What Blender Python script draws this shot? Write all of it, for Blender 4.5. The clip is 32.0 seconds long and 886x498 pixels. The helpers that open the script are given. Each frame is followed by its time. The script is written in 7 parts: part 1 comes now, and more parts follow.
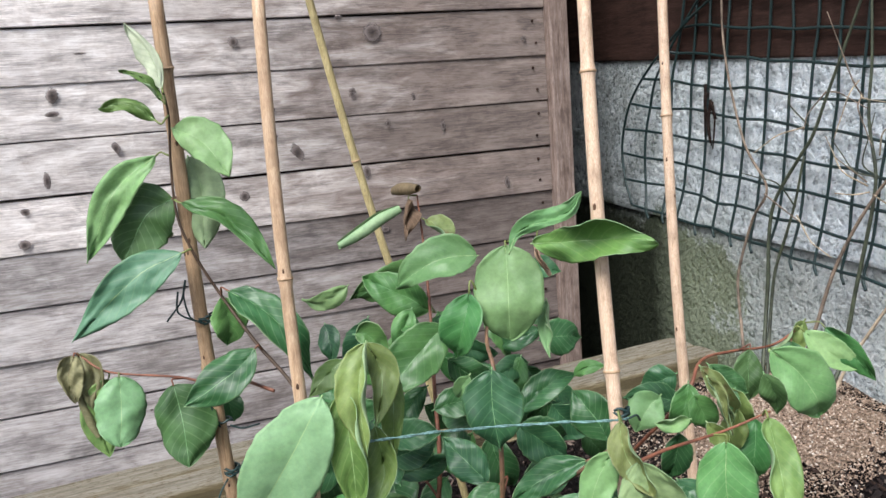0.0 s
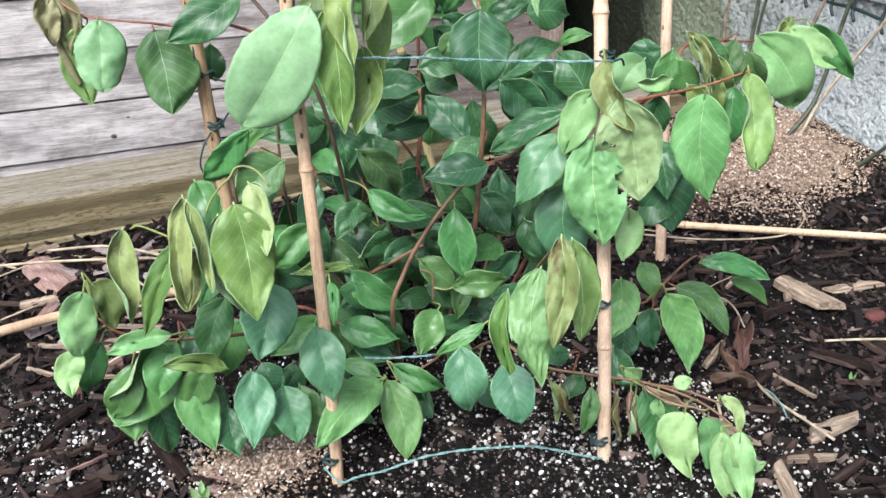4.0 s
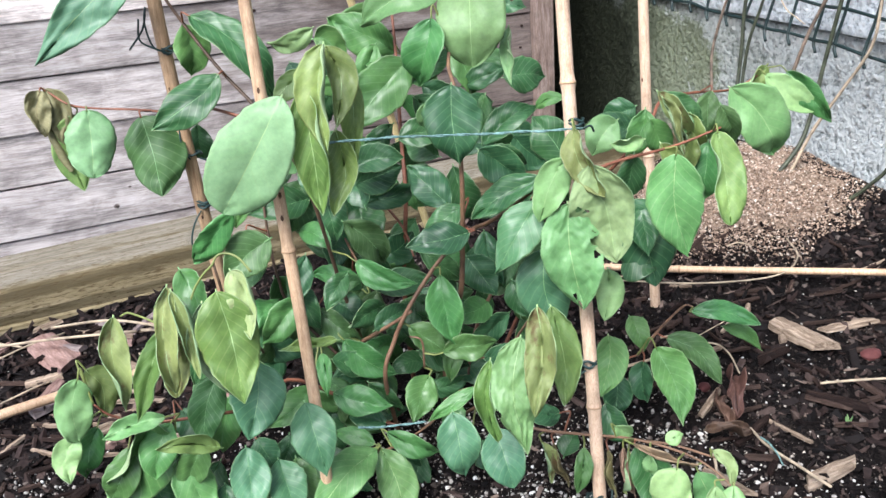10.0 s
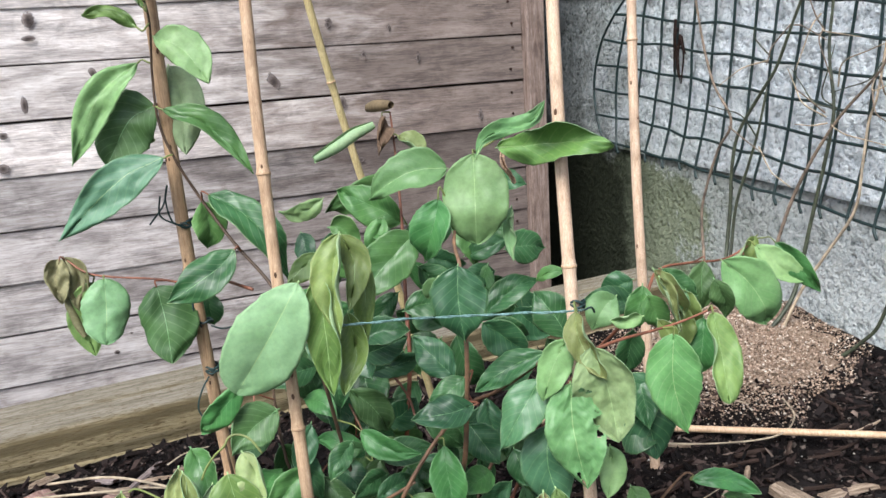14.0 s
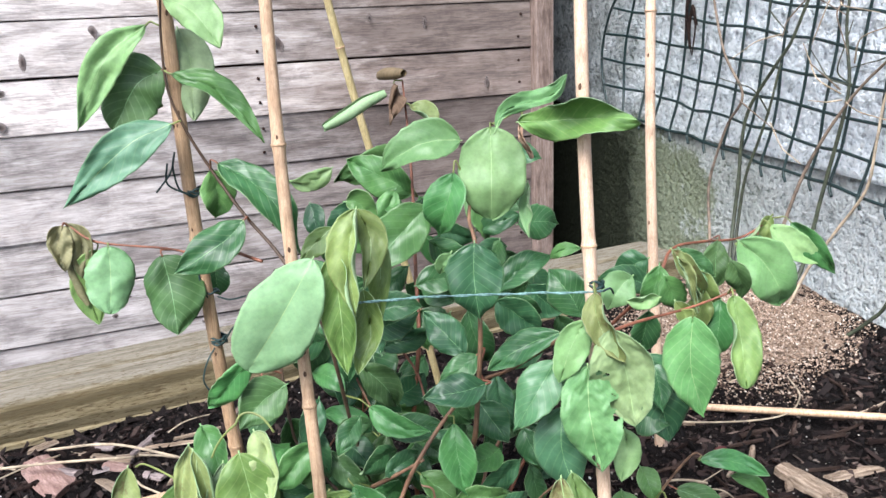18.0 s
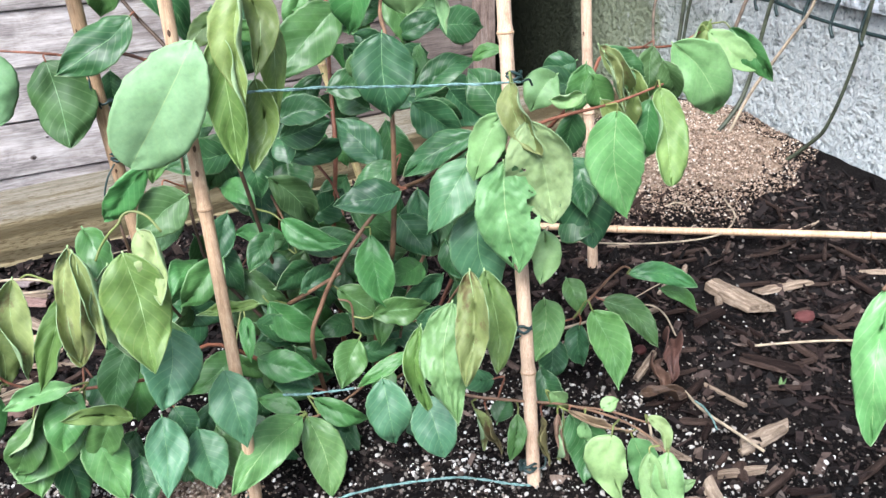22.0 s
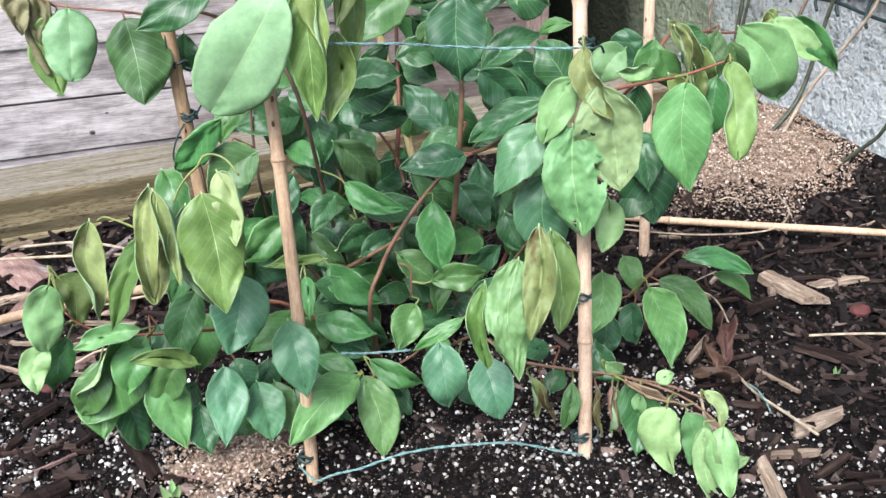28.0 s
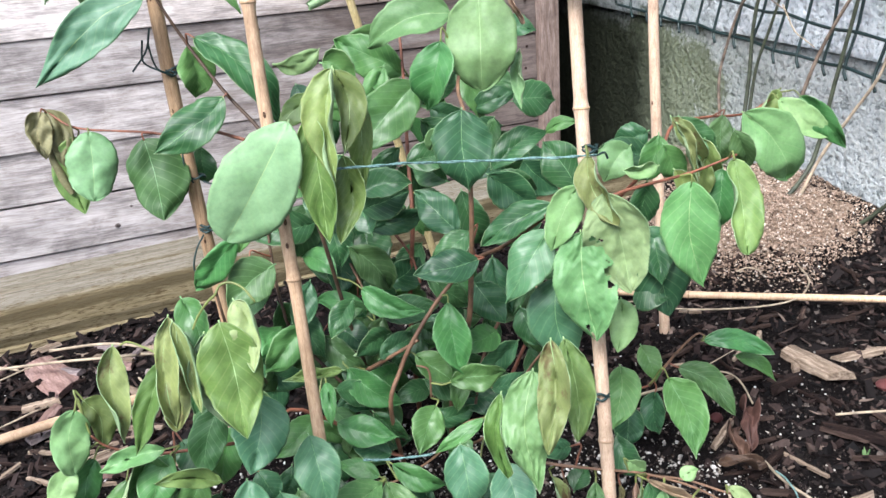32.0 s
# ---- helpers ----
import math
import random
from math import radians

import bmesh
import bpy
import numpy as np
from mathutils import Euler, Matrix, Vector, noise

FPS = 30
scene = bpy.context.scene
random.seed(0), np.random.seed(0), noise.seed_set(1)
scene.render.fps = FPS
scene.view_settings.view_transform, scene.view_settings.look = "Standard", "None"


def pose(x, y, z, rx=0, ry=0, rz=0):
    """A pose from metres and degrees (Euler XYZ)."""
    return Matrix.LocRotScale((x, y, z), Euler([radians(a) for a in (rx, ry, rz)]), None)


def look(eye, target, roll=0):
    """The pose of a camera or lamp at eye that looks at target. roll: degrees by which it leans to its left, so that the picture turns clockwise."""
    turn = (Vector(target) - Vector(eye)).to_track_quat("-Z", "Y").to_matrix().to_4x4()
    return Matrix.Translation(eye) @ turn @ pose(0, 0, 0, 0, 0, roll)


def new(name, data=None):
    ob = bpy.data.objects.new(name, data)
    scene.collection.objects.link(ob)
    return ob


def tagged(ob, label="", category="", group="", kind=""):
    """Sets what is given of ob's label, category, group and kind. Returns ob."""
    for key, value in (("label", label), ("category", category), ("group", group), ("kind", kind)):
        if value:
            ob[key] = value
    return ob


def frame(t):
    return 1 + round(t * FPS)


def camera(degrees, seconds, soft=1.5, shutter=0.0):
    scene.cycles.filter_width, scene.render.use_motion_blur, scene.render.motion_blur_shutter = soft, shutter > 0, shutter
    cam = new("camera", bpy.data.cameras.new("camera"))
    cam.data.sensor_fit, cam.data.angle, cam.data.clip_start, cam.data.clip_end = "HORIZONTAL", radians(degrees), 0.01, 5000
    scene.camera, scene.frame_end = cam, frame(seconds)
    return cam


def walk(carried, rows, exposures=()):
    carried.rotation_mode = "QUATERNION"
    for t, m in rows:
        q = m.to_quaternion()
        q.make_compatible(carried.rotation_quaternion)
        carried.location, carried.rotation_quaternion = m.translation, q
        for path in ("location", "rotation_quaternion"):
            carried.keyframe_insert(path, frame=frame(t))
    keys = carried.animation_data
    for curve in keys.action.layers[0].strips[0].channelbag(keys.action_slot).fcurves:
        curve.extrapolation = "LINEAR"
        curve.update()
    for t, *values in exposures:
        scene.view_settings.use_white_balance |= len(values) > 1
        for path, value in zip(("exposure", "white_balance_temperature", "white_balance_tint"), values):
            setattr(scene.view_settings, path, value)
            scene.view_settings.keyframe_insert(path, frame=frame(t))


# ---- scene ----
cam = camera(53.9, 32.0)
PATH = [
    (0, 0.0000, 0.0000, 0.5248, 79.57, 4.10, -22.38),
    (0.5, -0.0015, -0.0063, 0.5196, 77.55, 3.35, -23.96),
    (1, -0.0069, -0.0092, 0.4995, 75.34, 2.21, -24.60),
    (1.5, -0.0111, -0.0079, 0.4908, 72.69, 1.57, -24.72),
    (2, -0.0237, -0.0137, 0.4609, 70.76, 0.11, -23.47),
    (2.5, -0.0254, -0.0142, 0.4481, 68.34, -0.31, -22.69),
    (3, -0.0277, -0.0183, 0.4344, 66.21, 0.06, -22.77),
    (3.5, -0.0257, -0.0253, 0.4321, 65.26, 0.37, -23.13),
    (5.5, -0.0172, -0.0239, 0.4410, 66.33, 2.79, -23.39),
    (6, -0.0069, -0.0211, 0.4513, 66.80, 3.05, -24.12),
    (6.5, -0.0103, -0.0276, 0.4517, 67.31, 3.12, -24.47),
    (7, -0.0082, -0.0289, 0.4486, 67.62, 2.95, -24.32),
    (7.5, -0.0078, -0.0269, 0.4490, 67.17, 2.91, -23.70),
    (8, -0.0128, -0.0239, 0.4454, 66.38, 2.80, -23.02),
    (8.5, -0.0176, -0.0282, 0.4401, 66.60, 3.51, -23.47),
    (9, 0.0054, -0.0357, 0.4614, 67.53, 5.03, -24.42),
    (9.5, 0.0026, -0.0366, 0.4611, 67.90, 4.83, -24.24),
    (10, -0.0031, -0.0363, 0.4571, 67.75, 4.00, -23.50),
    (10.5, 0.0068, -0.0181, 0.4656, 68.17, 3.44, -23.56),
    (11, 0.0083, -0.0156, 0.4833, 71.42, 3.10, -24.01),
    (11.5, -0.0017, -0.0199, 0.4892, 74.60, 2.46, -23.82),
    (12, -0.0112, -0.0297, 0.5061, 76.66, 2.53, -23.44),
    (12.5, -0.0098, -0.0338, 0.5210, 78.85, 2.84, -23.39),
    (13, -0.0065, -0.0427, 0.5194, 79.29, 3.44, -23.57),
    (13.5, -0.0113, -0.0398, 0.5074, 77.67, 3.51, -23.69),
    (14, -0.0138, -0.0424, 0.4984, 76.15, 3.34, -23.79),
    (14.5, -0.0044, -0.0416, 0.4973, 74.81, 3.72, -24.10),
    (15, -0.0127, -0.0362, 0.4786, 72.68, 2.55, -23.68),
    (15.5, -0.0169, -0.0360, 0.4671, 70.38, 1.73, -23.22),
    (17.5, -0.0138, -0.0258, 0.4764, 70.26, 2.39, -24.50),
    (18, -0.0217, -0.0196, 0.5033, 73.82, 2.05, -23.90),
    (18.5, -0.0230, -0.0190, 0.5050, 75.51, 1.89, -22.85),
    (19, -0.0153, -0.0230, 0.4729, 70.48, 2.21, -22.94),
    (19.5, -0.0144, -0.0118, 0.4416, 66.45, 1.80, -23.23),
    (20, -0.0172, -0.0080, 0.4204, 63.94, 0.54, -23.16),
    (20.5, -0.0189, -0.0100, 0.4112, 62.30, -0.24, -23.14),
    (21, -0.0197, -0.0095, 0.4128, 62.31, -0.71, -23.44),
    (21.5, -0.0264, -0.0162, 0.4179, 63.15, 0.11, -24.22),
    (22, 0.0155, -0.0110, 0.4469, 64.66, 2.04, -26.91),
    (22.5, -0.0143, -0.0129, 0.4273, 64.87, 0.98, -26.71),
    (23, -0.0188, -0.0077, 0.4394, 65.03, 1.16, -26.48),
    (23.5, -0.0107, -0.0037, 0.4536, 66.23, 1.38, -26.52),
    (24, -0.0133, -0.0119, 0.4736, 68.80, 1.34, -25.59),
    (24.5, -0.0156, -0.0133, 0.4841, 71.54, 1.42, -24.39),
    (26.5, -0.0113, -0.0332, 0.4949, 75.22, 3.24, -22.12),
    (27, -0.0130, -0.0278, 0.4584, 71.34, 2.49, -22.58),
    (27.5, -0.0150, -0.0233, 0.4365, 67.75, 1.33, -23.13),
    (28, -0.0130, -0.0195, 0.4205, 65.37, 0.68, -23.92),
    (28.5, -0.0140, -0.0185, 0.4138, 63.49, 0.26, -24.24),
    (29, -0.0153, -0.0167, 0.4127, 63.09, 0.29, -24.58),
    (29.5, -0.0166, -0.0086, 0.4120, 63.26, 0.32, -24.55),
    (30, -0.0162, -0.0035, 0.4269, 64.38, 1.09, -24.64),
    (30.5, -0.0185, -0.0118, 0.4314, 65.66, 1.57, -24.37),
    (31, -0.0143, -0.0113, 0.4398, 66.48, 2.07, -24.45),
    (31.5, 0.0013, -0.0166, 0.4590, 67.51, 3.50, -24.60),
    (32, -0.0012, -0.0175, 0.4588, 68.88, 3.70, -23.33),
]
walk(cam, [(t, pose(x, y, z, rx, ry, rz)) for t, x, y, z, rx, ry, rz in PATH], exposures=[
    (0.0, 0.59, 6350, 9), (1.0, 0.71, 6350, 9), (2.0, 0.95, 6200, 11), (3.0, 1.05, 6250, 8), (6.0, 1.05, 6200, 11), (11.0, 1.05, 6200, 11), (12.0, 0.77, 6350, 9),
    (13.0, 0.67, 6350, 9), (14.0, 0.73, 6350, 9), (15.0, 0.70, 6350, 9), (18.0, 1.08, 6200, 11), (19.0, 0.61, 6350, 9), (20.0, 1.13, 6120, 8), (22.0, 1.16, 6140, 10), (23.0, 1.1, 6260, 14),
    (24.5, 1.05, 6200, 11), (27.0, 0.63, 6350, 9), (28.0, 1.09, 6200, 11), (32.0, 1.07, 6200, 11)])

# ---- light ----
world = bpy.data.worlds.new("sky")
scene.world = world
world.use_nodes = True
wn = world.node_tree.nodes
sky = wn.new("ShaderNodeTexSky")
sky.sky_type, sky.sun_disc = "NISHITA", False
sky.sun_elevation, sky.sun_rotation = radians(53), radians(228)
sky.air_density, sky.dust_density = 1.0, 3.0
wn["Background"].inputs["Strength"].default_value = 0.15
world.node_tree.links.new(sky.outputs["Color"], wn["Background"].inputs["Color"])
sun = new("sun", bpy.data.lights.new("sun", "SUN"))
sun.data.energy, sun.data.angle, sun.data.color = 2.7, radians(30), (0.985, 0.995, 1.0)
sun.matrix_world = look((-1.85, -1.4, 3.7), (0.3, 0.6, 0.0))


# ---- materials ----
def material(name):
    m = bpy.data.materials.new(name)
    m.use_nodes = True
    return m, m.node_tree.nodes, m.node_tree.links, m.node_tree.nodes["Principled BSDF"]


def ramp(nodes, links, src, stops):
    r = nodes.new("ShaderNodeValToRGB")
    while len(r.color_ramp.elements) < len(stops):
        r.color_ramp.elements.new(0.5)
    for e, (p, c) in zip(r.color_ramp.elements, stops):
        e.position, e.color = p, (*c, 1) if len(c) == 3 else c
    links.new(src, r.inputs["Fac"])
    return r.outputs["Color"]


def noise_tex(nodes, links, vec, scale, detail=4.0, rough=0.55, dist=0.0):
    n = nodes.new("ShaderNodeTexNoise")
    n.inputs["Scale"].default_value, n.inputs["Detail"].default_value = scale, detail
    n.inputs["Roughness"].default_value, n.inputs["Distortion"].default_value = rough, dist
    if vec is not None:
        links.new(vec, n.inputs["Vector"])
    return n.outputs["Fac"]


def mapped(nodes, links, scale=(1, 1, 1), shift=False, source="Object"):
    tc = nodes.new("ShaderNodeTexCoord")
    mp = nodes.new("ShaderNodeMapping")
    mp.inputs["Scale"].default_value = scale
    links.new(tc.outputs[source], mp.inputs["Vector"])
    if shift:
        oi = nodes.new("ShaderNodeObjectInfo")
        mul = nodes.new("ShaderNodeVectorMath")
        mul.operation = "SCALE"
        mul.inputs[0].default_value = (37.0, 11.0, 23.0)
        links.new(oi.outputs["Random"], mul.inputs["Scale"])
        links.new(mul.outputs[0], mp.inputs["Location"])
    return mp.outputs["Vector"]


def mix(nodes, links, fac, a, b, mode="MIX"):
    m = nodes.new("ShaderNodeMix")
    m.data_type, m.blend_type = "RGBA", mode
    for key, val in ((0, fac), (6, a), (7, b)):
        if isinstance(val, (int, float)):
            m.inputs[key].default_value = val
        elif isinstance(val, tuple):
            m.inputs[key].default_value = (*val, 1)
        else:
            links.new(val, m.inputs[key])
    return m.outputs[2]


def bump(nodes, links, bsdf, height, strength, dist=0.002):
    b = nodes.new("ShaderNodeBump")
    b.inputs["Strength"].default_value, b.inputs["Distance"].default_value = strength, dist
    links.new(height, b.inputs["Height"])
    links.new(b.outputs["Normal"], bsdf.inputs["Normal"])


def vary(nodes, links, color, low, high):
    """Shift the value of a colour from piece to piece."""
    oi = nodes.new("ShaderNodeObjectInfo")
    mr = nodes.new("ShaderNodeMapRange")
    mr.inputs["To Min"].default_value, mr.inputs["To Max"].default_value = low, high
    links.new(oi.outputs["Random"], mr.inputs["Value"])
    hs = nodes.new("ShaderNodeHueSaturation")
    links.new(mr.outputs["Result"], hs.inputs["Value"])
    links.new(color, hs.inputs["Color"])
    return hs.outputs["Color"]


def fence_wood(name, gain, tint):
    m, n, l, b = material(name)
    v = mapped(n, l, (1.9, 11, 11), True)
    grain = noise_tex(n, l, v, 5.0, 9, 0.66, 0.35)
    fine = noise_tex(n, l, mapped(n, l, (7, 125, 125), True), 4.0, 7, 0.75, 0.6)
    col = ramp(n, l, grain, [(0.26, (0.225, 0.205, 0.195)), (0.40, (0.44, 0.415, 0.398)), (0.54, (0.62, 0.592, 0.572)), (0.7, (0.80, 0.775, 0.755))])
    col = mix(n, l, 0.6, col, ramp(n, l, fine, [(0.34, (0.1, 0.092, 0.092)), (0.66, (0.82, 0.8, 0.8))]), "OVERLAY")
    mottle = noise_tex(n, l, mapped(n, l, (1, 1.6, 1.6), True), 22.0, 6, 0.7, 1.2)
    col = mix(n, l, 0.45, col, ramp(n, l, mottle, [(0.34, (0.2, 0.19, 0.19)), (0.62, (0.66, 0.65, 0.65))]), "OVERLAY")
    stain = noise_tex(n, l, mapped(n, l, (2.4, 6, 9), True), 3.0, 5, 0.6, 0.8)
    col = mix(n, l, ramp(n, l, stain, [(0.45, (0, 0, 0)), (0.72, (0.4, 0.4, 0.4))]), col, (0.27, 0.24, 0.235))
    tc = n.new("ShaderNodeTexCoord")
    sep = n.new("ShaderNodeSeparateXYZ")
    l.new(tc.outputs["Object"], sep.inputs[0])
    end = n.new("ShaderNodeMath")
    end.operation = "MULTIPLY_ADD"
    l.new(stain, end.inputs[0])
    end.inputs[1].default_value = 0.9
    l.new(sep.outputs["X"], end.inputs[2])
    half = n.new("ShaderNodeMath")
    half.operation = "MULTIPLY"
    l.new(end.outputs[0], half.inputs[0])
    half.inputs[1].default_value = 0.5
    # Browner sheltered wood towards the post, plus the corner's shade put into the colour.
    corner_tone = ramp(n, l, half.outputs[0], [(0.41, (0, 0, 0)), (0.53, (0.5, 0.5, 0.5)), (0.67, (1, 1, 1))])
    col = mix(n, l, corner_tone, col, mix(n, l, 1.0, col, (0.33, 0.285, 0.262), "MULTIPLY"))
    col = mix(n, l, 1.0, col, tuple(gain * c for c in tint), "MULTIPLY")
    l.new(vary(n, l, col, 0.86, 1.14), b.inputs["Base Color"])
    b.inputs["Roughness"].default_value = 0.85
    bump(n, l, b, fine, 0.5, 0.002)
    return m


def plain_wood(name, stops, scale=(3, 30, 30), rough=0.8, strength=0.4, spotty=0.0):
    m, n, l, b = material(name)
    grain = noise_tex(n, l, mapped(n, l, scale, True), 5.0, 7, 0.65, 0.3)
    spots = noise_tex(n, l, mapped(n, l, (1, 1, 1), True), 30.0, 4, 0.6)
    col = ramp(n, l, grain, stops)
    fibre = noise_tex(n, l, mapped(n, l, tuple(7 * c for c in scale), True), 4.0, 5, 0.7, 0.4)
    col = mix(n, l, 0.6, col, ramp(n, l, fibre, [(0.3, (0.16, 0.15, 0.14)), (0.7, (0.78, 0.77, 0.75))]), "OVERLAY")
    col = mix(n, l, ramp(n, l, spots, [(0.5 - 0.1 * spotty, (0, 0, 0)), (0.75 - 0.12 * spotty, (0.5 + 0.35 * spotty,) * 3)]), col, tuple(0.45 * c for c in stops[0][1]))
    l.new(vary(n, l, col, 0.8, 1.2), b.inputs["Base Color"])
    b.inputs["Roughness"].default_value = rough
    b.inputs["Specular IOR Level"].default_value = 0.12 if rough > 0.6 else 0.4
    bump(n, l, b, fibre, strength, 0.002)
    return m


def sleeper_wood():
    """Sawn softwood: straw-coloured front with short dark checks, greyer weathered top, mossy upper arris."""
    m, n, l, b = material("weathered_sleeper")
    grain = noise_tex(n, l, mapped(n, l, (2, 34, 34)), 5.0, 8, 0.68, 0.35)
    front = ramp(n, l, grain, [(0.28, (0.105, 0.08, 0.042)), (0.45, (0.205, 0.168, 0.096)), (0.68, (0.30, 0.25, 0.16))])
    top = ramp(n, l, grain, [(0.28, (0.10, 0.09, 0.066)), (0.45, (0.19, 0.172, 0.136)), (0.68, (0.29, 0.27, 0.222))])
    tc = n.new("ShaderNodeTexCoord")
    sep = n.new("ShaderNodeSeparateXYZ")
    l.new(tc.outputs["Object"], sep.inputs[0])
    blot = noise_tex(n, l, mapped(n, l, (3, 22, 22)), 4.0, 8, 0.72, 0.3)

    def height(gain):
        h = n.new("ShaderNodeMath")
        h.operation = "MULTIPLY_ADD"
        l.new(blot, h.inputs[0])
        h.inputs[1].default_value = gain
        l.new(sep.outputs["Z"], h.inputs[2])
        up = n.new("ShaderNodeMath")
        up.operation = "MULTIPLY"
        l.new(h.outputs[0], up.inputs[0])
        up.inputs[1].default_value = 8.0
        return up.outputs[0]

    col = mix(n, l, ramp(n, l, height(0.004), [(0.44, (0, 0, 0)), (0.475, (1, 1, 1))]), front, top)
    moss = ramp(n, l, height(0.04), [(0.42, (0, 0, 0)), (0.49, (0.8, 0.8, 0.8)), (0.57, (0.8, 0.8, 0.8)), (0.62, (0.08, 0.08, 0.08))])
    col = mix(n, l, moss, col, (0.075, 0.06, 0.032))
    checks = noise_tex(n, l, mapped(n, l, (30, 190, 190)), 3.0, 3, 0.55, 0.3)
    col = mix(n, l, ramp(n, l, checks, [(0.36, (0.9, 0.9, 0.9)), (0.45, (0, 0, 0))]), col, (0.09, 0.066, 0.034))
    l.new(col, b.inputs["Base Color"])
    b.inputs["Roughness"].default_value = 0.9
    b.inputs["Specular IOR Level"].default_value = 0.12
    bump(n, l, b, mix(n, l, 0.5, grain, checks), 0.7, 0.003)
    return m


def render_coat(name, tone):
    m, n, l, b = material(name)
    v = mapped(n, l)
    grit = noise_tex(n, l, v, 130.0, 5, 0.7)
    lumps = noise_tex(n, l, v, 85.0, 3, 0.5)
    blotch = noise_tex(n, l, v, 7.0, 5, 0.65)
    col = ramp(n, l, grit, [(0.33, (0.32, 0.37, 0.405)), (0.43, (0.755, 0.825, 0.875)), (0.58, (0.90, 0.945, 0.98))])
    col = mix(n, l, ramp(n, l, lumps, [(0.33, (0.75, 0.75, 0.75)), (0.4, (0, 0, 0))]), col, (0.27, 0.31, 0.33))
    col = mix(n, l, ramp(n, l, blotch, [(0.45, (0, 0, 0)), (0.72, (0.25, 0.25, 0.25))]), col, (0.42, 0.47, 0.48))
    col = mix(n, l, 1.0, col, tone, "MULTIPLY")
    # green algae, thicker low down and by the corner
    tc = n.new("ShaderNodeTexCoord")
    sep = n.new("ShaderNodeSeparateXYZ")
    l.new(tc.outputs["Object"], sep.inputs[0])
    ys = n.new("ShaderNodeMapRange")
    ys.inputs["From Min"].default_value, ys.inputs["From Max"].default_value = 0.82, 1.42
    ys.interpolation_type = "SMOOTHSTEP"
    l.new(sep.outputs["Y"], ys.inputs["Value"])
    zs = n.new("ShaderNodeMapRange")
    zs.inputs["From Min"].default_value, zs.inputs["From Max"].default_value = 0.31, 0.15
    zs.inputs["To Min"].default_value = 0.44
    zs.interpolation_type = "SMOOTHSTEP"
    l.new(sep.outputs["Z"], zs.inputs["Value"])
    mul = n.new("ShaderNodeMath")
    mul.operation = "MULTIPLY"
    l.new(ys.outputs[0], mul.inputs[0])
    l.new(zs.outputs[0], mul.inputs[1])
    alg = noise_tex(n, l, v, 14.0, 7, 0.72)
    add = n.new("ShaderNodeMath")
    add.operation = "MULTIPLY_ADD"
    l.new(mul.outputs[0], add.inputs[0])
    add.inputs[1].default_value = 1.0
    l.new(alg, add.inputs[2])
    # the film thins out on the grit that stands proud
    wear = n.new("ShaderNodeMath")
    wear.operation = "MULTIPLY_ADD"
    l.new(grit, wear.inputs[0])
    wear.inputs[1].default_value = -0.5
    l.new(add.outputs[0], wear.inputs[2])
    film = wear.outputs[0]
    col = mix(n, l, ramp(n, l, film, [(0.4, (0, 0, 0)), (0.85, (0.32, 0.32, 0.32)), (1.25, (0.8, 0.8, 0.8))]), col, (0.15, 0.18, 0.075))
    # near-black shade painted into the colour deep in the corner
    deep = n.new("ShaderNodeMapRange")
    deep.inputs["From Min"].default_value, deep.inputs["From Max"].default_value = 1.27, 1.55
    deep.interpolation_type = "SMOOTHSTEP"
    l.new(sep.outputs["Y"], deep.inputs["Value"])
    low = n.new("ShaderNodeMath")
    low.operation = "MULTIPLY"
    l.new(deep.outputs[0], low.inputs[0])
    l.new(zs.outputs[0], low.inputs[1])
    corner_shade = n.new("ShaderNodeMath")
    corner_shade.operation = "MULTIPLY_ADD"
    l.new(alg, corner_shade.inputs[0])
    corner_shade.inputs[1].default_value = 0.6
    l.new(low.outputs[0], corner_shade.inputs[2])
    col = mix(n, l, ramp(n, l, corner_shade.outputs[0], [(0.42, (0, 0, 0)), (1.0, (0.96, 0.96, 0.96))]), col, (0.014, 0.017, 0.01))
    l.new(col, b.inputs["Base Color"])
    b.inputs["Roughness"].default_value = 0.92
    b.inputs["Specular IOR Level"].default_value = 0.1
    sm = n.new("ShaderNodeMath")
    sm.operation = "MULTIPLY_ADD"
    l.new(lumps, sm.inputs[0])
    sm.inputs[1].default_value = 1.6
    l.new(grit, sm.inputs[2])
    bump(n, l, b, sm.outputs[0], 1.0, 0.011)
    return m


def soil_mat(name, stops, scale=330.0):
    m, n, l, b = material(name)
    v = mapped(n, l)
    fine = noise_tex(n, l, v, scale, 8, 0.78)
    big = noise_tex(n, l, v, 11.0, 4, 0.6)
    col = mix(n, l, 0.25, ramp(n, l, fine, stops), ramp(n, l, big, stops))
    l.new(col, b.inputs["Base Color"])
    b.inputs["Roughness"].default_value = 0.9
    b.inputs["Specular IOR Level"].default_value = 0.08
    bump(n, l, b, fine, 1.0, 0.006)
    return m


def islands(name, stops, rough=0.75, grain=None):
    """For scattered pieces: each piece takes its own tone."""
    m, n, l, b = material(name)
    g = n.new("ShaderNodeNewGeometry")
    col = ramp(n, l, g.outputs["Random Per Island"], stops)
    fib = noise_tex(n, l, mapped(n, l), grain or 220.0, 4, 0.6)
    col = mix(n, l, 0.55, col, ramp(n, l, fib, [(0.3, (0.2, 0.2, 0.2)), (0.7, (0.85, 0.85, 0.85))]), "OVERLAY")
    l.new(col, b.inputs["Base Color"])
    b.inputs["Roughness"].default_value = rough
    b.inputs["Specular IOR Level"].default_value = 0.15
    bump(n, l, b, fib, 0.5, 0.001)
    return m


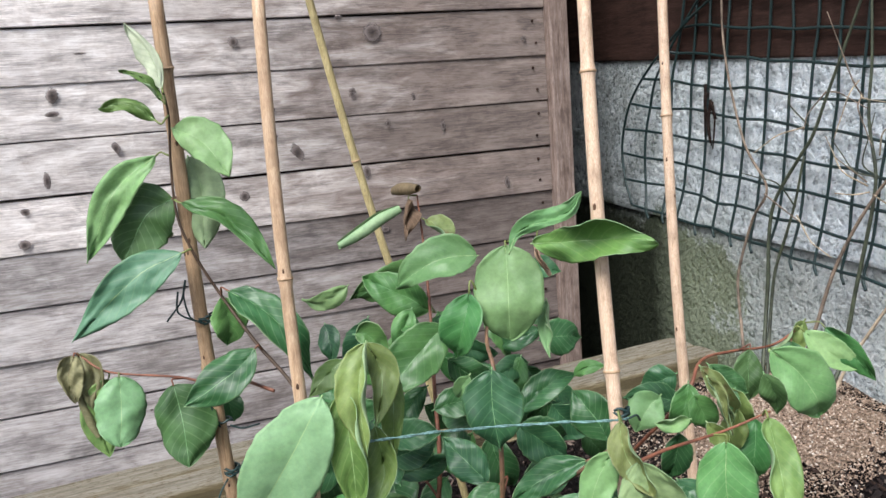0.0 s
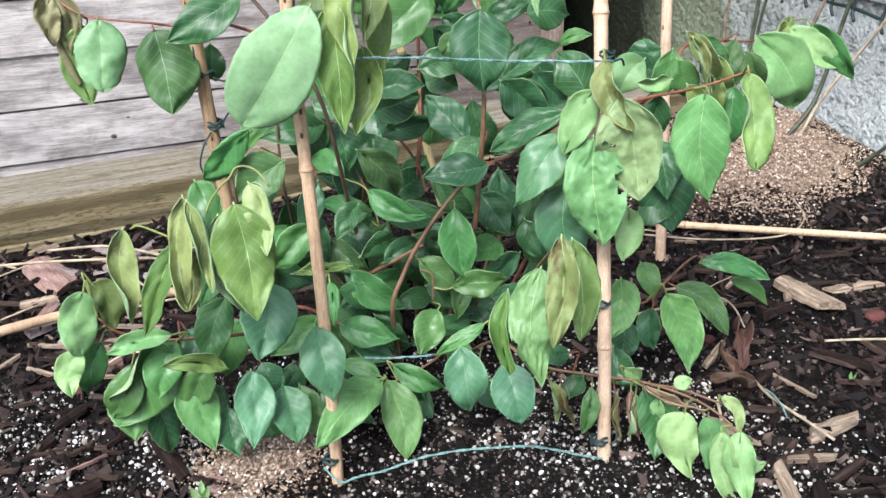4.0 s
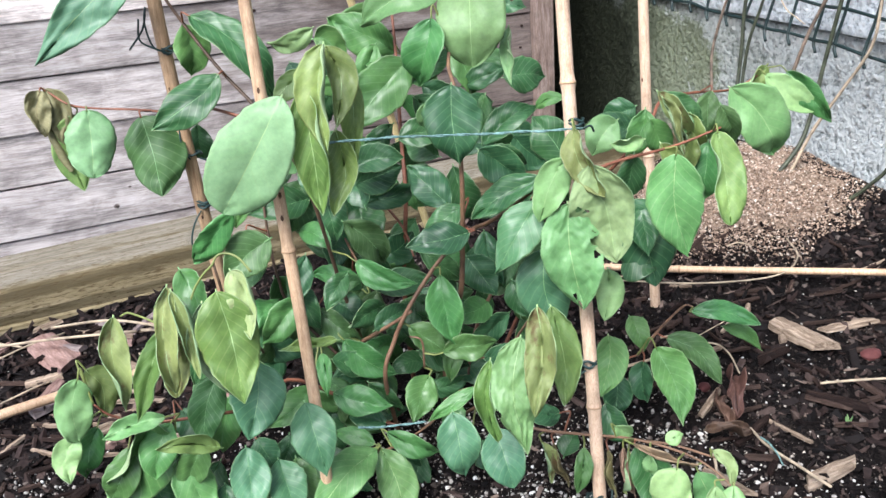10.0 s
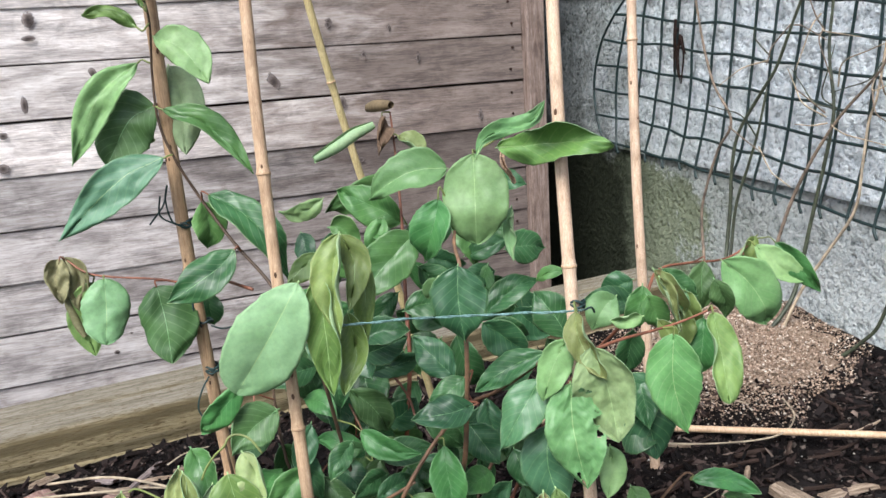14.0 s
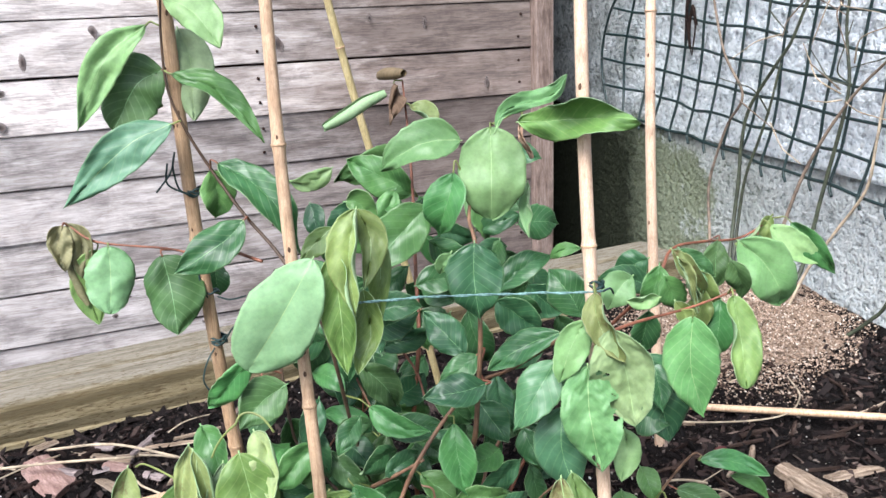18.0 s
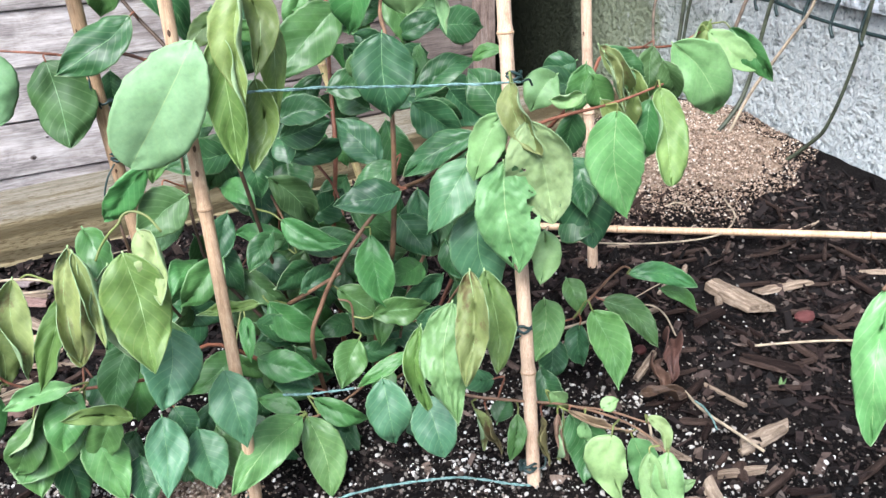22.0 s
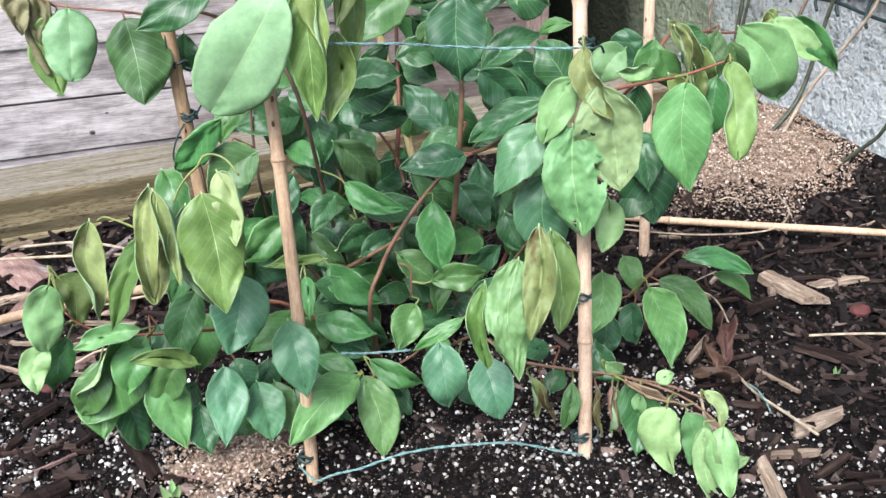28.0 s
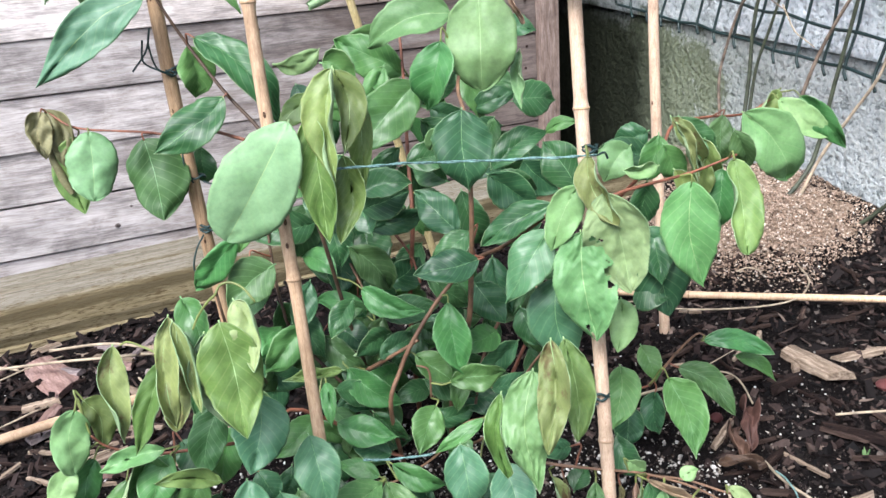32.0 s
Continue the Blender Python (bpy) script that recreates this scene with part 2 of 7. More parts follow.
def leaf_mat(name, base, dark, rough, glow=0.12, vein=(0.2, 0.33, 0.15), spots=0.0, spot=(0.12, 0.07, 0.03)):
    m, n, l, b = material(name)
    uv = n.new("ShaderNodeUVMap")
    sep = n.new("ShaderNodeSeparateXYZ")
    l.new(uv.outputs[0], sep.inputs[0])
    ab = n.new("ShaderNodeMath")
    ab.operation = "ABSOLUTE"
    l.new(sep.outputs["X"], ab.inputs[0])
    ph = n.new("ShaderNodeMath")
    ph.operation = "MULTIPLY_ADD"
    l.new(ab.outputs[0], ph.inputs[0])
    ph.inputs[1].default_value = -0.28
    l.new(sep.outputs["Y"], ph.inputs[2])
    sc = n.new("ShaderNodeMath")
    sc.operation = "MULTIPLY"
    l.new(ph.outputs[0], sc.inputs[0])
    sc.inputs[1].default_value = 9.0
    fr = n.new("ShaderNodeMath")
    fr.operation = "FRACT"
    l.new(sc.outputs[0], fr.inputs[0])
    line = ramp(n, l, fr.outputs[0], [(0.0, (1, 1, 1)), (0.1, (0, 0, 0)), (0.9, (0, 0, 0)), (1.0, (1, 1, 1))])
    blotch = noise_tex(n, l, mapped(n, l, (1, 1, 1), True), 38.0, 4, 0.55)
    col = ramp(n, l, blotch, [(0.3, dark), (0.68, base)])
    vm = n.new("ShaderNodeMath")
    vm.operation = "MULTIPLY"
    l.new(line, vm.inputs[0])
    vm.inputs[1].default_value = 0.27
    col = mix(n, l, vm.outputs[0], col, vein)
    col = mix(n, l, ramp(n, l, ab.outputs[0], [(0.9, (0, 0, 0)), (0.975, (0.25, 0.25, 0.25))]), col, vein)
    fleck = noise_tex(n, l, mapped(n, l, (1, 1, 1), True), 240.0, 5, 0.7)
    col = mix(n, l, 0.35, col, ramp(n, l, fleck, [(0.3, (0.3, 0.3, 0.3)), (0.7, (0.72, 0.72, 0.66))]), "OVERLAY")
    if spots:
        sp = noise_tex(n, l, mapped(n, l, (1, 1, 1), True), 55.0, 5, 0.7)
        col = mix(n, l, ramp(n, l, sp, [(0.62 - 0.12 * spots, (0, 0, 0)), (0.72 - 0.1 * spots, (0.8, 0.8, 0.8))]), col, spot)
    oi = n.new("ShaderNodeObjectInfo")
    hue = n.new("ShaderNodeMapRange")
    hue.inputs["To Min"].default_value, hue.inputs["To Max"].default_value = 0.478, 0.512
    scr = n.new("ShaderNodeMath")
    scr.operation = "FRACT"
    mu = n.new("ShaderNodeMath")
    mu.operation = "MULTIPLY"
    l.new(oi.outputs["Random"], mu.inputs[0])
    mu.inputs[1].default_value = 17.0
    l.new(mu.outputs[0], scr.inputs[0])
    l.new(scr.outputs[0], hue.inputs["Value"])
    hs = n.new("ShaderNodeHueSaturation")
    l.new(hue.outputs[0], hs.inputs["Hue"])
    hs.inputs["Saturation"].default_value = 0.96
    l.new(col, hs.inputs["Color"])
    col = vary(n, l, hs.outputs["Color"], 0.8, 1.22)
    l.new(col, b.inputs["Base Color"])
    matt = noise_tex(n, l, mapped(n, l, (1, 1, 1), True), 90.0, 4, 0.6)
    l.new(ramp(n, l, matt, [(0.3, (rough - 0.02,) * 3), (0.7, (rough + 0.2,) * 3)]), b.inputs["Roughness"])
    b.inputs["Specular IOR Level"].default_value = 0.38
    net = n.new("ShaderNodeTexVoronoi")
    net.feature = "DISTANCE_TO_EDGE"
    net.inputs["Scale"].default_value = 420.0
    l.new(mapped(n, l, (1, 1, 1), True), net.inputs["Vector"])
    cell = ramp(n, l, net.outputs["Distance"], [(0.0, (0.4, 0.4, 0.4)), (0.25, (0, 0, 0))])
    # the blade swells between its side veins
    turn = n.new("ShaderNodeMath")
    turn.operation = "MULTIPLY"
    l.new(sc.outputs[0], turn.inputs[0])
    turn.inputs[1].default_value = 2 * math.pi
    swell = n.new("ShaderNodeMath")
    swell.operation = "COSINE"
    l.new(turn.outputs[0], swell.inputs[0])
    hollow = n.new("ShaderNodeMath")
    hollow.operation = "MULTIPLY_ADD"
    l.new(swell.outputs[0], hollow.inputs[0])
    hollow.inputs[1].default_value = 0.5
    l.new(cell, hollow.inputs[2])
    bump(n, l, b, hollow.outputs[0], -0.7, 0.0011)
    tr = n.new("ShaderNodeBsdfTranslucent")
    l.new(col, tr.inputs["Color"])
    ms = n.new("ShaderNodeMixShader")
    ms.inputs[0].default_value = glow
    l.new(b.outputs[0], ms.inputs[1])
    l.new(tr.outputs[0], ms.inputs[2])
    l.new(ms.outputs[0], n["Material Output"].inputs["Surface"])
    return m


def simple(name, color, rough=0.6, var=0.15, scale=60.0, strength=0.2):
    m, n, l, b = material(name)
    t = noise_tex(n, l, mapped(n, l, (1, 1, 1), True), scale, 4, 0.6)
    col = ramp(n, l, t, [(0.3, tuple(c * (1 - var * 2) for c in color)), (0.7, tuple(min(1, c * (1 + var)) for c in color))])
    l.new(col, b.inputs["Base Color"])
    b.inputs["Roughness"].default_value = rough
    bump(n, l, b, t, strength, 0.001)
    return m


BOARD = fence_wood("weathered_board", 1.16, (1.0, 0.985, 0.97))
# Darker copy for the lower boards: their shade is put into the colour.
BOARD_SHADED = fence_wood("shaded_board", 0.78, (1.0, 0.985, 0.985))
POST = plain_wood("post_wood", [(0.3, (0.12, 0.085, 0.07)), (0.5, (0.24, 0.18, 0.155)), (0.72, (0.36, 0.29, 0.26))], (30, 30, 3))
SLEEPER = sleeper_wood()
SHED = plain_wood("dark_cladding", [(0.3, (0.018, 0.010, 0.008)), (0.6, (0.045, 0.024, 0.019)), (0.8, (0.075, 0.04, 0.03))], (30, 3, 30), 0.7)
RENDER = render_coat("roughcast_render", (1.0, 1.0, 1.0))
RENDER_LOW = render_coat("grey_roughcast_render", (0.72, 0.72, 0.69))
SOIL = soil_mat("dark_soil", [(0.3, (0.002, 0.002, 0.002)), (0.5, (0.0065, 0.005, 0.005)), (0.62, (0.026, 0.021, 0.019)), (0.74, (0.13, 0.112, 0.10))])
COMPOST = soil_mat("tan_compost", [(0.3, (0.12, 0.078, 0.054)), (0.5, (0.36, 0.265, 0.195)), (0.72, (0.58, 0.48, 0.385))], 260.0)
BARK = islands("bark_pieces", [(0.0, (0.003, 0.0025, 0.0025)), (0.5, (0.011, 0.0075, 0.007)), (0.78, (0.028, 0.018, 0.016)), (0.94, (0.06, 0.042, 0.036)), (1.0, (0.18, 0.135, 0.11))], 0.75)
CRUMB = islands("soil_crumbs", [(0.0, (0.003, 0.003, 0.003)), (0.6, (0.008, 0.006, 0.006)), (0.85, (0.028, 0.021, 0.018)), (1.0, (0.14, 0.115, 0.1))], 0.9)
PERLITE = islands("perlite", [(0.0, (0.10, 0.085, 0.075)), (0.35, (0.28, 0.26, 0.235)), (0.75, (0.48, 0.46, 0.43)), (1.0, (0.86, 0.85, 0.82))], 0.9)
GRIT = islands("soil_grit", [(0.0, (0.004, 0.0035, 0.0035)), (0.5, (0.016, 0.012, 0.011)), (0.85, (0.075, 0.057, 0.048)), (1.0, (0.42, 0.38, 0.33))], 0.9)
GREYFLAT = plain_wood("grey_flat_bark", [(0.3, (0.12, 0.095, 0.09)), (0.55, (0.26, 0.215, 0.21)), (0.75, (0.42, 0.36, 0.35))], (6, 40, 40), 0.8)
MIDWOOD = plain_wood("brown_bark", [(0.3, (0.022, 0.014, 0.011)), (0.55, (0.05, 0.033, 0.027)), (0.75, (0.12, 0.086, 0.07))], (5, 60, 60), 0.8)
TANBITS = islands("compost_bits", [(0.0, (0.045, 0.028, 0.02)), (0.15, (0.19, 0.13, 0.094)), (0.6, (0.30, 0.22, 0.165)), (0.9, (0.41, 0.325, 0.255)), (1.0, (0.66, 0.6, 0.52))], 0.9)
PALEWOOD = plain_wood("pale_split_wood", [(0.3, (0.09, 0.062, 0.043)), (0.5, (0.26, 0.2, 0.15)), (0.7, (0.45, 0.37, 0.29))], (4, 60, 60), 0.8)
DARKWOOD = plain_wood("dark_bark", [(0.3, (0.005, 0.003, 0.003)), (0.55, (0.02, 0.012, 0.010)), (0.75, (0.075, 0.05, 0.04))], (4, 50, 50), 0.8)
CANE = plain_wood("bamboo", [(0.25, (0.34, 0.20, 0.115)), (0.45, (0.56, 0.385, 0.245)), (0.75, (0.69, 0.52, 0.36))], (90, 90, 4), 0.42, 0.1)
CANE_PALE = plain_wood("pale_bamboo", [(0.25, (0.37, 0.235, 0.15)), (0.45, (0.59, 0.43, 0.305)), (0.75, (0.72, 0.565, 0.43))], (90, 90, 4), 0.42, 0.1)
CANE_OLD = plain_wood("weathered_bamboo", [(0.25, (0.29, 0.225, 0.10)), (0.5, (0.47, 0.385, 0.19)), (0.75, (0.60, 0.52, 0.31))], (90, 90, 4), 0.5, 0.1)
CANE_BROWN = plain_wood("brown_bamboo", [(0.25, (0.28, 0.16, 0.09)), (0.5, (0.45, 0.30, 0.18)), (0.75, (0.58, 0.42, 0.28))], (90, 90, 4), 0.5, 0.1)
SCAR = simple("dark_scar", (0.10, 0.05, 0.025), 0.8)
NET = simple("green_netting", (0.007, 0.022, 0.022), 0.45)
TWINE = simple("green_twine", (0.17, 0.30, 0.285), 0.8, 0.35, 400.0, 0.6)
TIE = simple("dark_green_tie", (0.015, 0.04, 0.038), 0.5)
STEM = simple("brown_stem", (0.19, 0.105, 0.06), 0.6, 0.3)
STEM_RED = simple("red_stem", (0.235, 0.088, 0.05), 0.55, 0.35)
STEM_GREEN = simple("green_stem", (0.2, 0.24, 0.07), 0.5, 0.25)
TWIG = simple("dry_twig", (0.2, 0.15, 0.11), 0.8, 0.35)
TWIG_GREEN = simple("dark_green_twig", (0.05, 0.06, 0.035), 0.6, 0.35)
TWIG_PALE = simple("pale_twig", (0.42, 0.34, 0.24), 0.8, 0.3)
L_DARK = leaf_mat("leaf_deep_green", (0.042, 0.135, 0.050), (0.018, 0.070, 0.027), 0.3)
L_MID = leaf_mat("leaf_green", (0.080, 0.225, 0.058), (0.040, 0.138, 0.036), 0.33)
L_PALE = leaf_mat("leaf_pale_green", (0.215, 0.392, 0.185), (0.150, 0.310, 0.130), 0.4)
L_LIME = leaf_mat("leaf_light_green", (0.225, 0.385, 0.155), (0.155, 0.305, 0.108), 0.42, 0.16)
L_WILT = leaf_mat("leaf_wilted_olive", (0.235, 0.290, 0.100), (0.150, 0.205, 0.062), 0.5, 0.15, (0.306, 0.323, 0.145), 0.6)
L_DRY = leaf_mat("leaf_dried_brown", (0.170, 0.118, 0.066), (0.090, 0.060, 0.034), 0.7, 0.1, (0.3, 0.22, 0.13), 0.3)
L_BACK = leaf_mat("leaf_underside", (0.270, 0.380, 0.205), (0.195, 0.300, 0.150), 0.55)
RIB = simple("leaf_midrib", (0.30, 0.44, 0.19), 0.5, 0.1)
RIB_DARK = simple("dark_leaf_midrib", (0.16, 0.31, 0.13), 0.5, 0.1)
RED = simple("red_fragment", (0.085, 0.022, 0.02), 0.85)


# ---- helpers ----
def mesh_from(name, verts, faces, mats, index=None, smooth=True):
    me = bpy.data.meshes.new(name)
    me.from_pydata([tuple(v) for v in verts], [], faces)
    for m in mats:
        me.materials.append(m)
    if index is not None:
        me.polygons.foreach_set("material_index", index)
    if smooth:
        me.polygons.foreach_set("use_smooth", [True] * len(me.polygons))
    me.update()
    return me


def piece(name, me, parent=None, label="", m=None):
    ob = new(name, me)
    if m is not None:
        ob.matrix_basis = m
    if parent is not None:
        ob.parent = parent
    return tagged(ob, label)


def part(name, bm, mat, parent=None, label="", smooth=False):
    me = bpy.data.meshes.new(name)
    bm.to_mesh(me)
    bm.free()
    me.materials.append(mat)
    if smooth:
        me.polygons.foreach_set("use_smooth", [True] * len(me.polygons))
    return piece(name, me, parent, label)


def empty(name, label, category, group="", at=(0, 0, 0)):
    ob = new(name)
    ob.location = at
    ob.empty_display_size = 0.05
    return tagged(ob, label, category, group)


def box_bm(lo, hi, bev=0.002, jitter=0.0, cuts=0, axis=0, seed=0):
    """A bevelled block between two corners, with slightly wavy faces when jitter is given."""
    rnd = random.Random(seed)
    bm = bmesh.new()
    bmesh.ops.create_cube(bm, size=1.0)
    size = [h - l for l, h in zip(lo, hi)]
    for v in bm.verts:
        v.co = Vector([(l + h) / 2 + c * s for l, h, c, s in zip(lo, hi, v.co, size)])
    if cuts:
        edges = [e for e in bm.edges if abs((e.verts[0].co - e.verts[1].co)[axis]) > 0.9 * size[axis]]
        bmesh.ops.subdivide_edges(bm, edges=edges, cuts=cuts)
    if jitter:
        for v in bm.verts:
            v.co += Vector([0 if i == axis else rnd.uniform(-jitter, jitter) for i in range(3)])
    if bev:
        edges = [e for e in bm.edges if e.calc_face_angle(0) > 0.6]
        bmesh.ops.bevel(bm, geom=edges, offset=bev, segments=2, affect="EDGES", profile=0.6)
    return bm


def tube(points, radius, sides=8, close=True, bumps=None):
    """Vertices and faces of a tapered tube through points; radius: one number, a pair, or one for each point."""
    pts = [Vector(p) for p in points]
    n = len(pts)
    if isinstance(radius, (int, float)):
        rad = [radius] * n
    elif len(radius) == 2 and n != 2:
        rad = [radius[0] + (radius[1] - radius[0]) * i / (n - 1) for i in range(n)]
    else:
        rad = list(radius)
    verts, faces = [], []
    ref = Vector((0.31, 0.77, 0.2))
    for i, p in enumerate(pts):
        d = (pts[min(i + 1, n - 1)] - pts[max(i - 1, 0)]).normalized()
        s = d.cross(ref).normalized()
        u = s.cross(d)
        for k in range(sides):
            a = 2 * math.pi * k / sides
            verts.append(p + (s * math.cos(a) + u * math.sin(a)) * rad[i])
    for i in range(n - 1):
        for k in range(sides):
            a, b = i * sides + k, i * sides + (k + 1) % sides
            faces.append((a, b, b + sides, a + sides))
    if close:
        faces.append(tuple(range(sides - 1, -1, -1)))
        faces.append(tuple(range((n - 1) * sides, n * sides)))
    return verts, faces


def spline(points, steps=6):
    """A smooth line through points (Catmull-Rom)."""
    p = [Vector(q) for q in points]
    p = [2 * p[0] - p[1]] + p + [2 * p[-1] - p[-2]]
    out = []
    for i in range(1, len(p) - 2):
        for k in range(steps):
            t = k / steps
            a, b, c, d = p[i - 1], p[i], p[i + 1], p[i + 2]
            out.append(0.5 * (2 * b + (c - a) * t + (2 * a - 5 * b + 4 * c - d) * t * t + (3 * b - a - 3 * c + d) * t ** 3))
    out.append(p[-2])
    return out


def strand(name, points, radius, mat, parent=None, label="", steps=6, sides=7):
    line = spline(points, steps)
    if name in ("shoot", "side_shoot", "main_branch", "low_shoot"):
        stem_points.extend(line)
    v, f = tube(line, radius, sides)
    return piece(name, mesh_from(name, v, f, [mat]), parent, label)


stem_points = []


# ---- ground ----
def relief(x, y):
    """Height of the bed at a place."""
    h = 0.010 * noise.noise((x * 5, y * 5, 0.3)) + 0.005 * noise.noise((x * 17, y * 17, 4.0)) + 0.002 * noise.noise((x * 60, y * 60, 9.0))
    fade = max(0.0, 1.0 - max(abs(x - 0.35) - 0.9, abs(y - 0.6) - 0.8, 0.0))
    h *= fade
    if y > 1.13 and abs(x) < 1.03:
        h -= 0.22 * min(1.0, (y - 1.13) / 0.05)
    h += 0.045 * math.exp(-(((x - 0.97) / 0.16) ** 2 + ((y - 1.0) / 0.2) ** 2))
    return h


def build_ground():
    fine = [i * 0.0125 for i in range(-40, 105)]
    xs = [-60, -20, -8, -3, -1.5, -0.9] + fine + [1.5, 2.5, 5, 12, 30, 60]
    ys = [-60, -20, -8, -3, -1.2, -0.8] + fine + [1.5, 1.8, 2.4, 5, 12, 30, 60]
    verts = [(x, y, relief(x, y)) for y in ys for x in xs]
    w = len(xs)
    faces = [(j * w + i, j * w + i + 1, (j + 1) * w + i + 1, (j + 1) * w + i) for j in range(len(ys) - 1) for i in range(w - 1)]
    tagged(piece("ground", mesh_from("ground", verts, faces, [SOIL])), "dark damp garden soil of a planting bed", "soil", kind="structure")


build_ground()


def knot_mat():
    m, n, l, b = material("knot_wood")
    tc = n.new("ShaderNodeTexCoord")
    vm = n.new("ShaderNodeVectorMath")
    vm.operation = "MULTIPLY_ADD"
    l.new(tc.outputs["Generated"], vm.inputs[0])
    vm.inputs[1].default_value, vm.inputs[2].default_value = (2, 0, 2), (-1, 0, -1)
    ln = n.new("ShaderNodeVectorMath")
    ln.operation = "LENGTH"
    l.new(vm.outputs[0], ln.inputs[0])
    t = noise_tex(n, l, mapped(n, l, (1, 1, 2.2), True), 150.0, 6, 0.75)
    ad = n.new("ShaderNodeMath")
    ad.operation = "MULTIPLY_ADD"
    l.new(t, ad.inputs[0])
    ad.inputs[1].default_value = 0.7
    l.new(ln.outputs["Value"], ad.inputs[2])
    l.new(ramp(n, l, ad.outputs[0], [(0.35, (0.03, 0.022, 0.02)), (0.6, (0.085, 0.065, 0.058)), (0.85, (0.2, 0.165, 0.155))]), b.inputs["Base Color"])
    b.inputs["Roughness"].default_value = 0.85
    tr = n.new("ShaderNodeBsdfTransparent")
    ms = n.new("ShaderNodeMixShader")
    l.new(ramp(n, l, ad.outputs[0], [(0.8, (0, 0, 0)), (0.95, (0.7, 0.7, 0.7)), (1.15, (1, 1, 1))]), ms.inputs[0])
    l.new(b.outputs[0], ms.inputs[1])
    l.new(tr.outputs[0], ms.inputs[2])
    l.new(ms.outputs[0], n["Material Output"].inputs["Surface"])
    return m


KNOT = knot_mat()


def knot(fence_ob, x, z, rx, rz, turn):
    """A dark knot of uneven outline in a board, hardly proud of it."""
    n, verts = 18, [(0, -0.0012, 0)]
    ca, sa = math.cos(radians(turn)), math.sin(radians(turn))
    for ring, h in ((0.55, -0.0012), (1.0, 0.0008)):
        for k in range(n):
            a = 2 * math.pi * k / n
            r = ring * (1 + 0.6 * noise.noise((math.cos(a) * 1.7 + x * 40, math.sin(a) * 1.7, z * 40)))
            px, pz = rx * r * math.cos(a), rz * r * math.sin(a)
            verts.append((px * ca + pz * sa, h, pz * ca - px * sa))
    faces = [(0, 1 + (k + 1) % n, 1 + k) for k in range(n)] + [(1 + k, 1 + (k + 1) % n, 1 + n + (k + 1) % n, 1 + n + k) for k in range(n)]
    piece("knot", mesh_from("knot", verts, faces, [KNOT]), fence_ob, "", pose(x, 1.4622 + 0.002 * math.sin(z * 90), z))


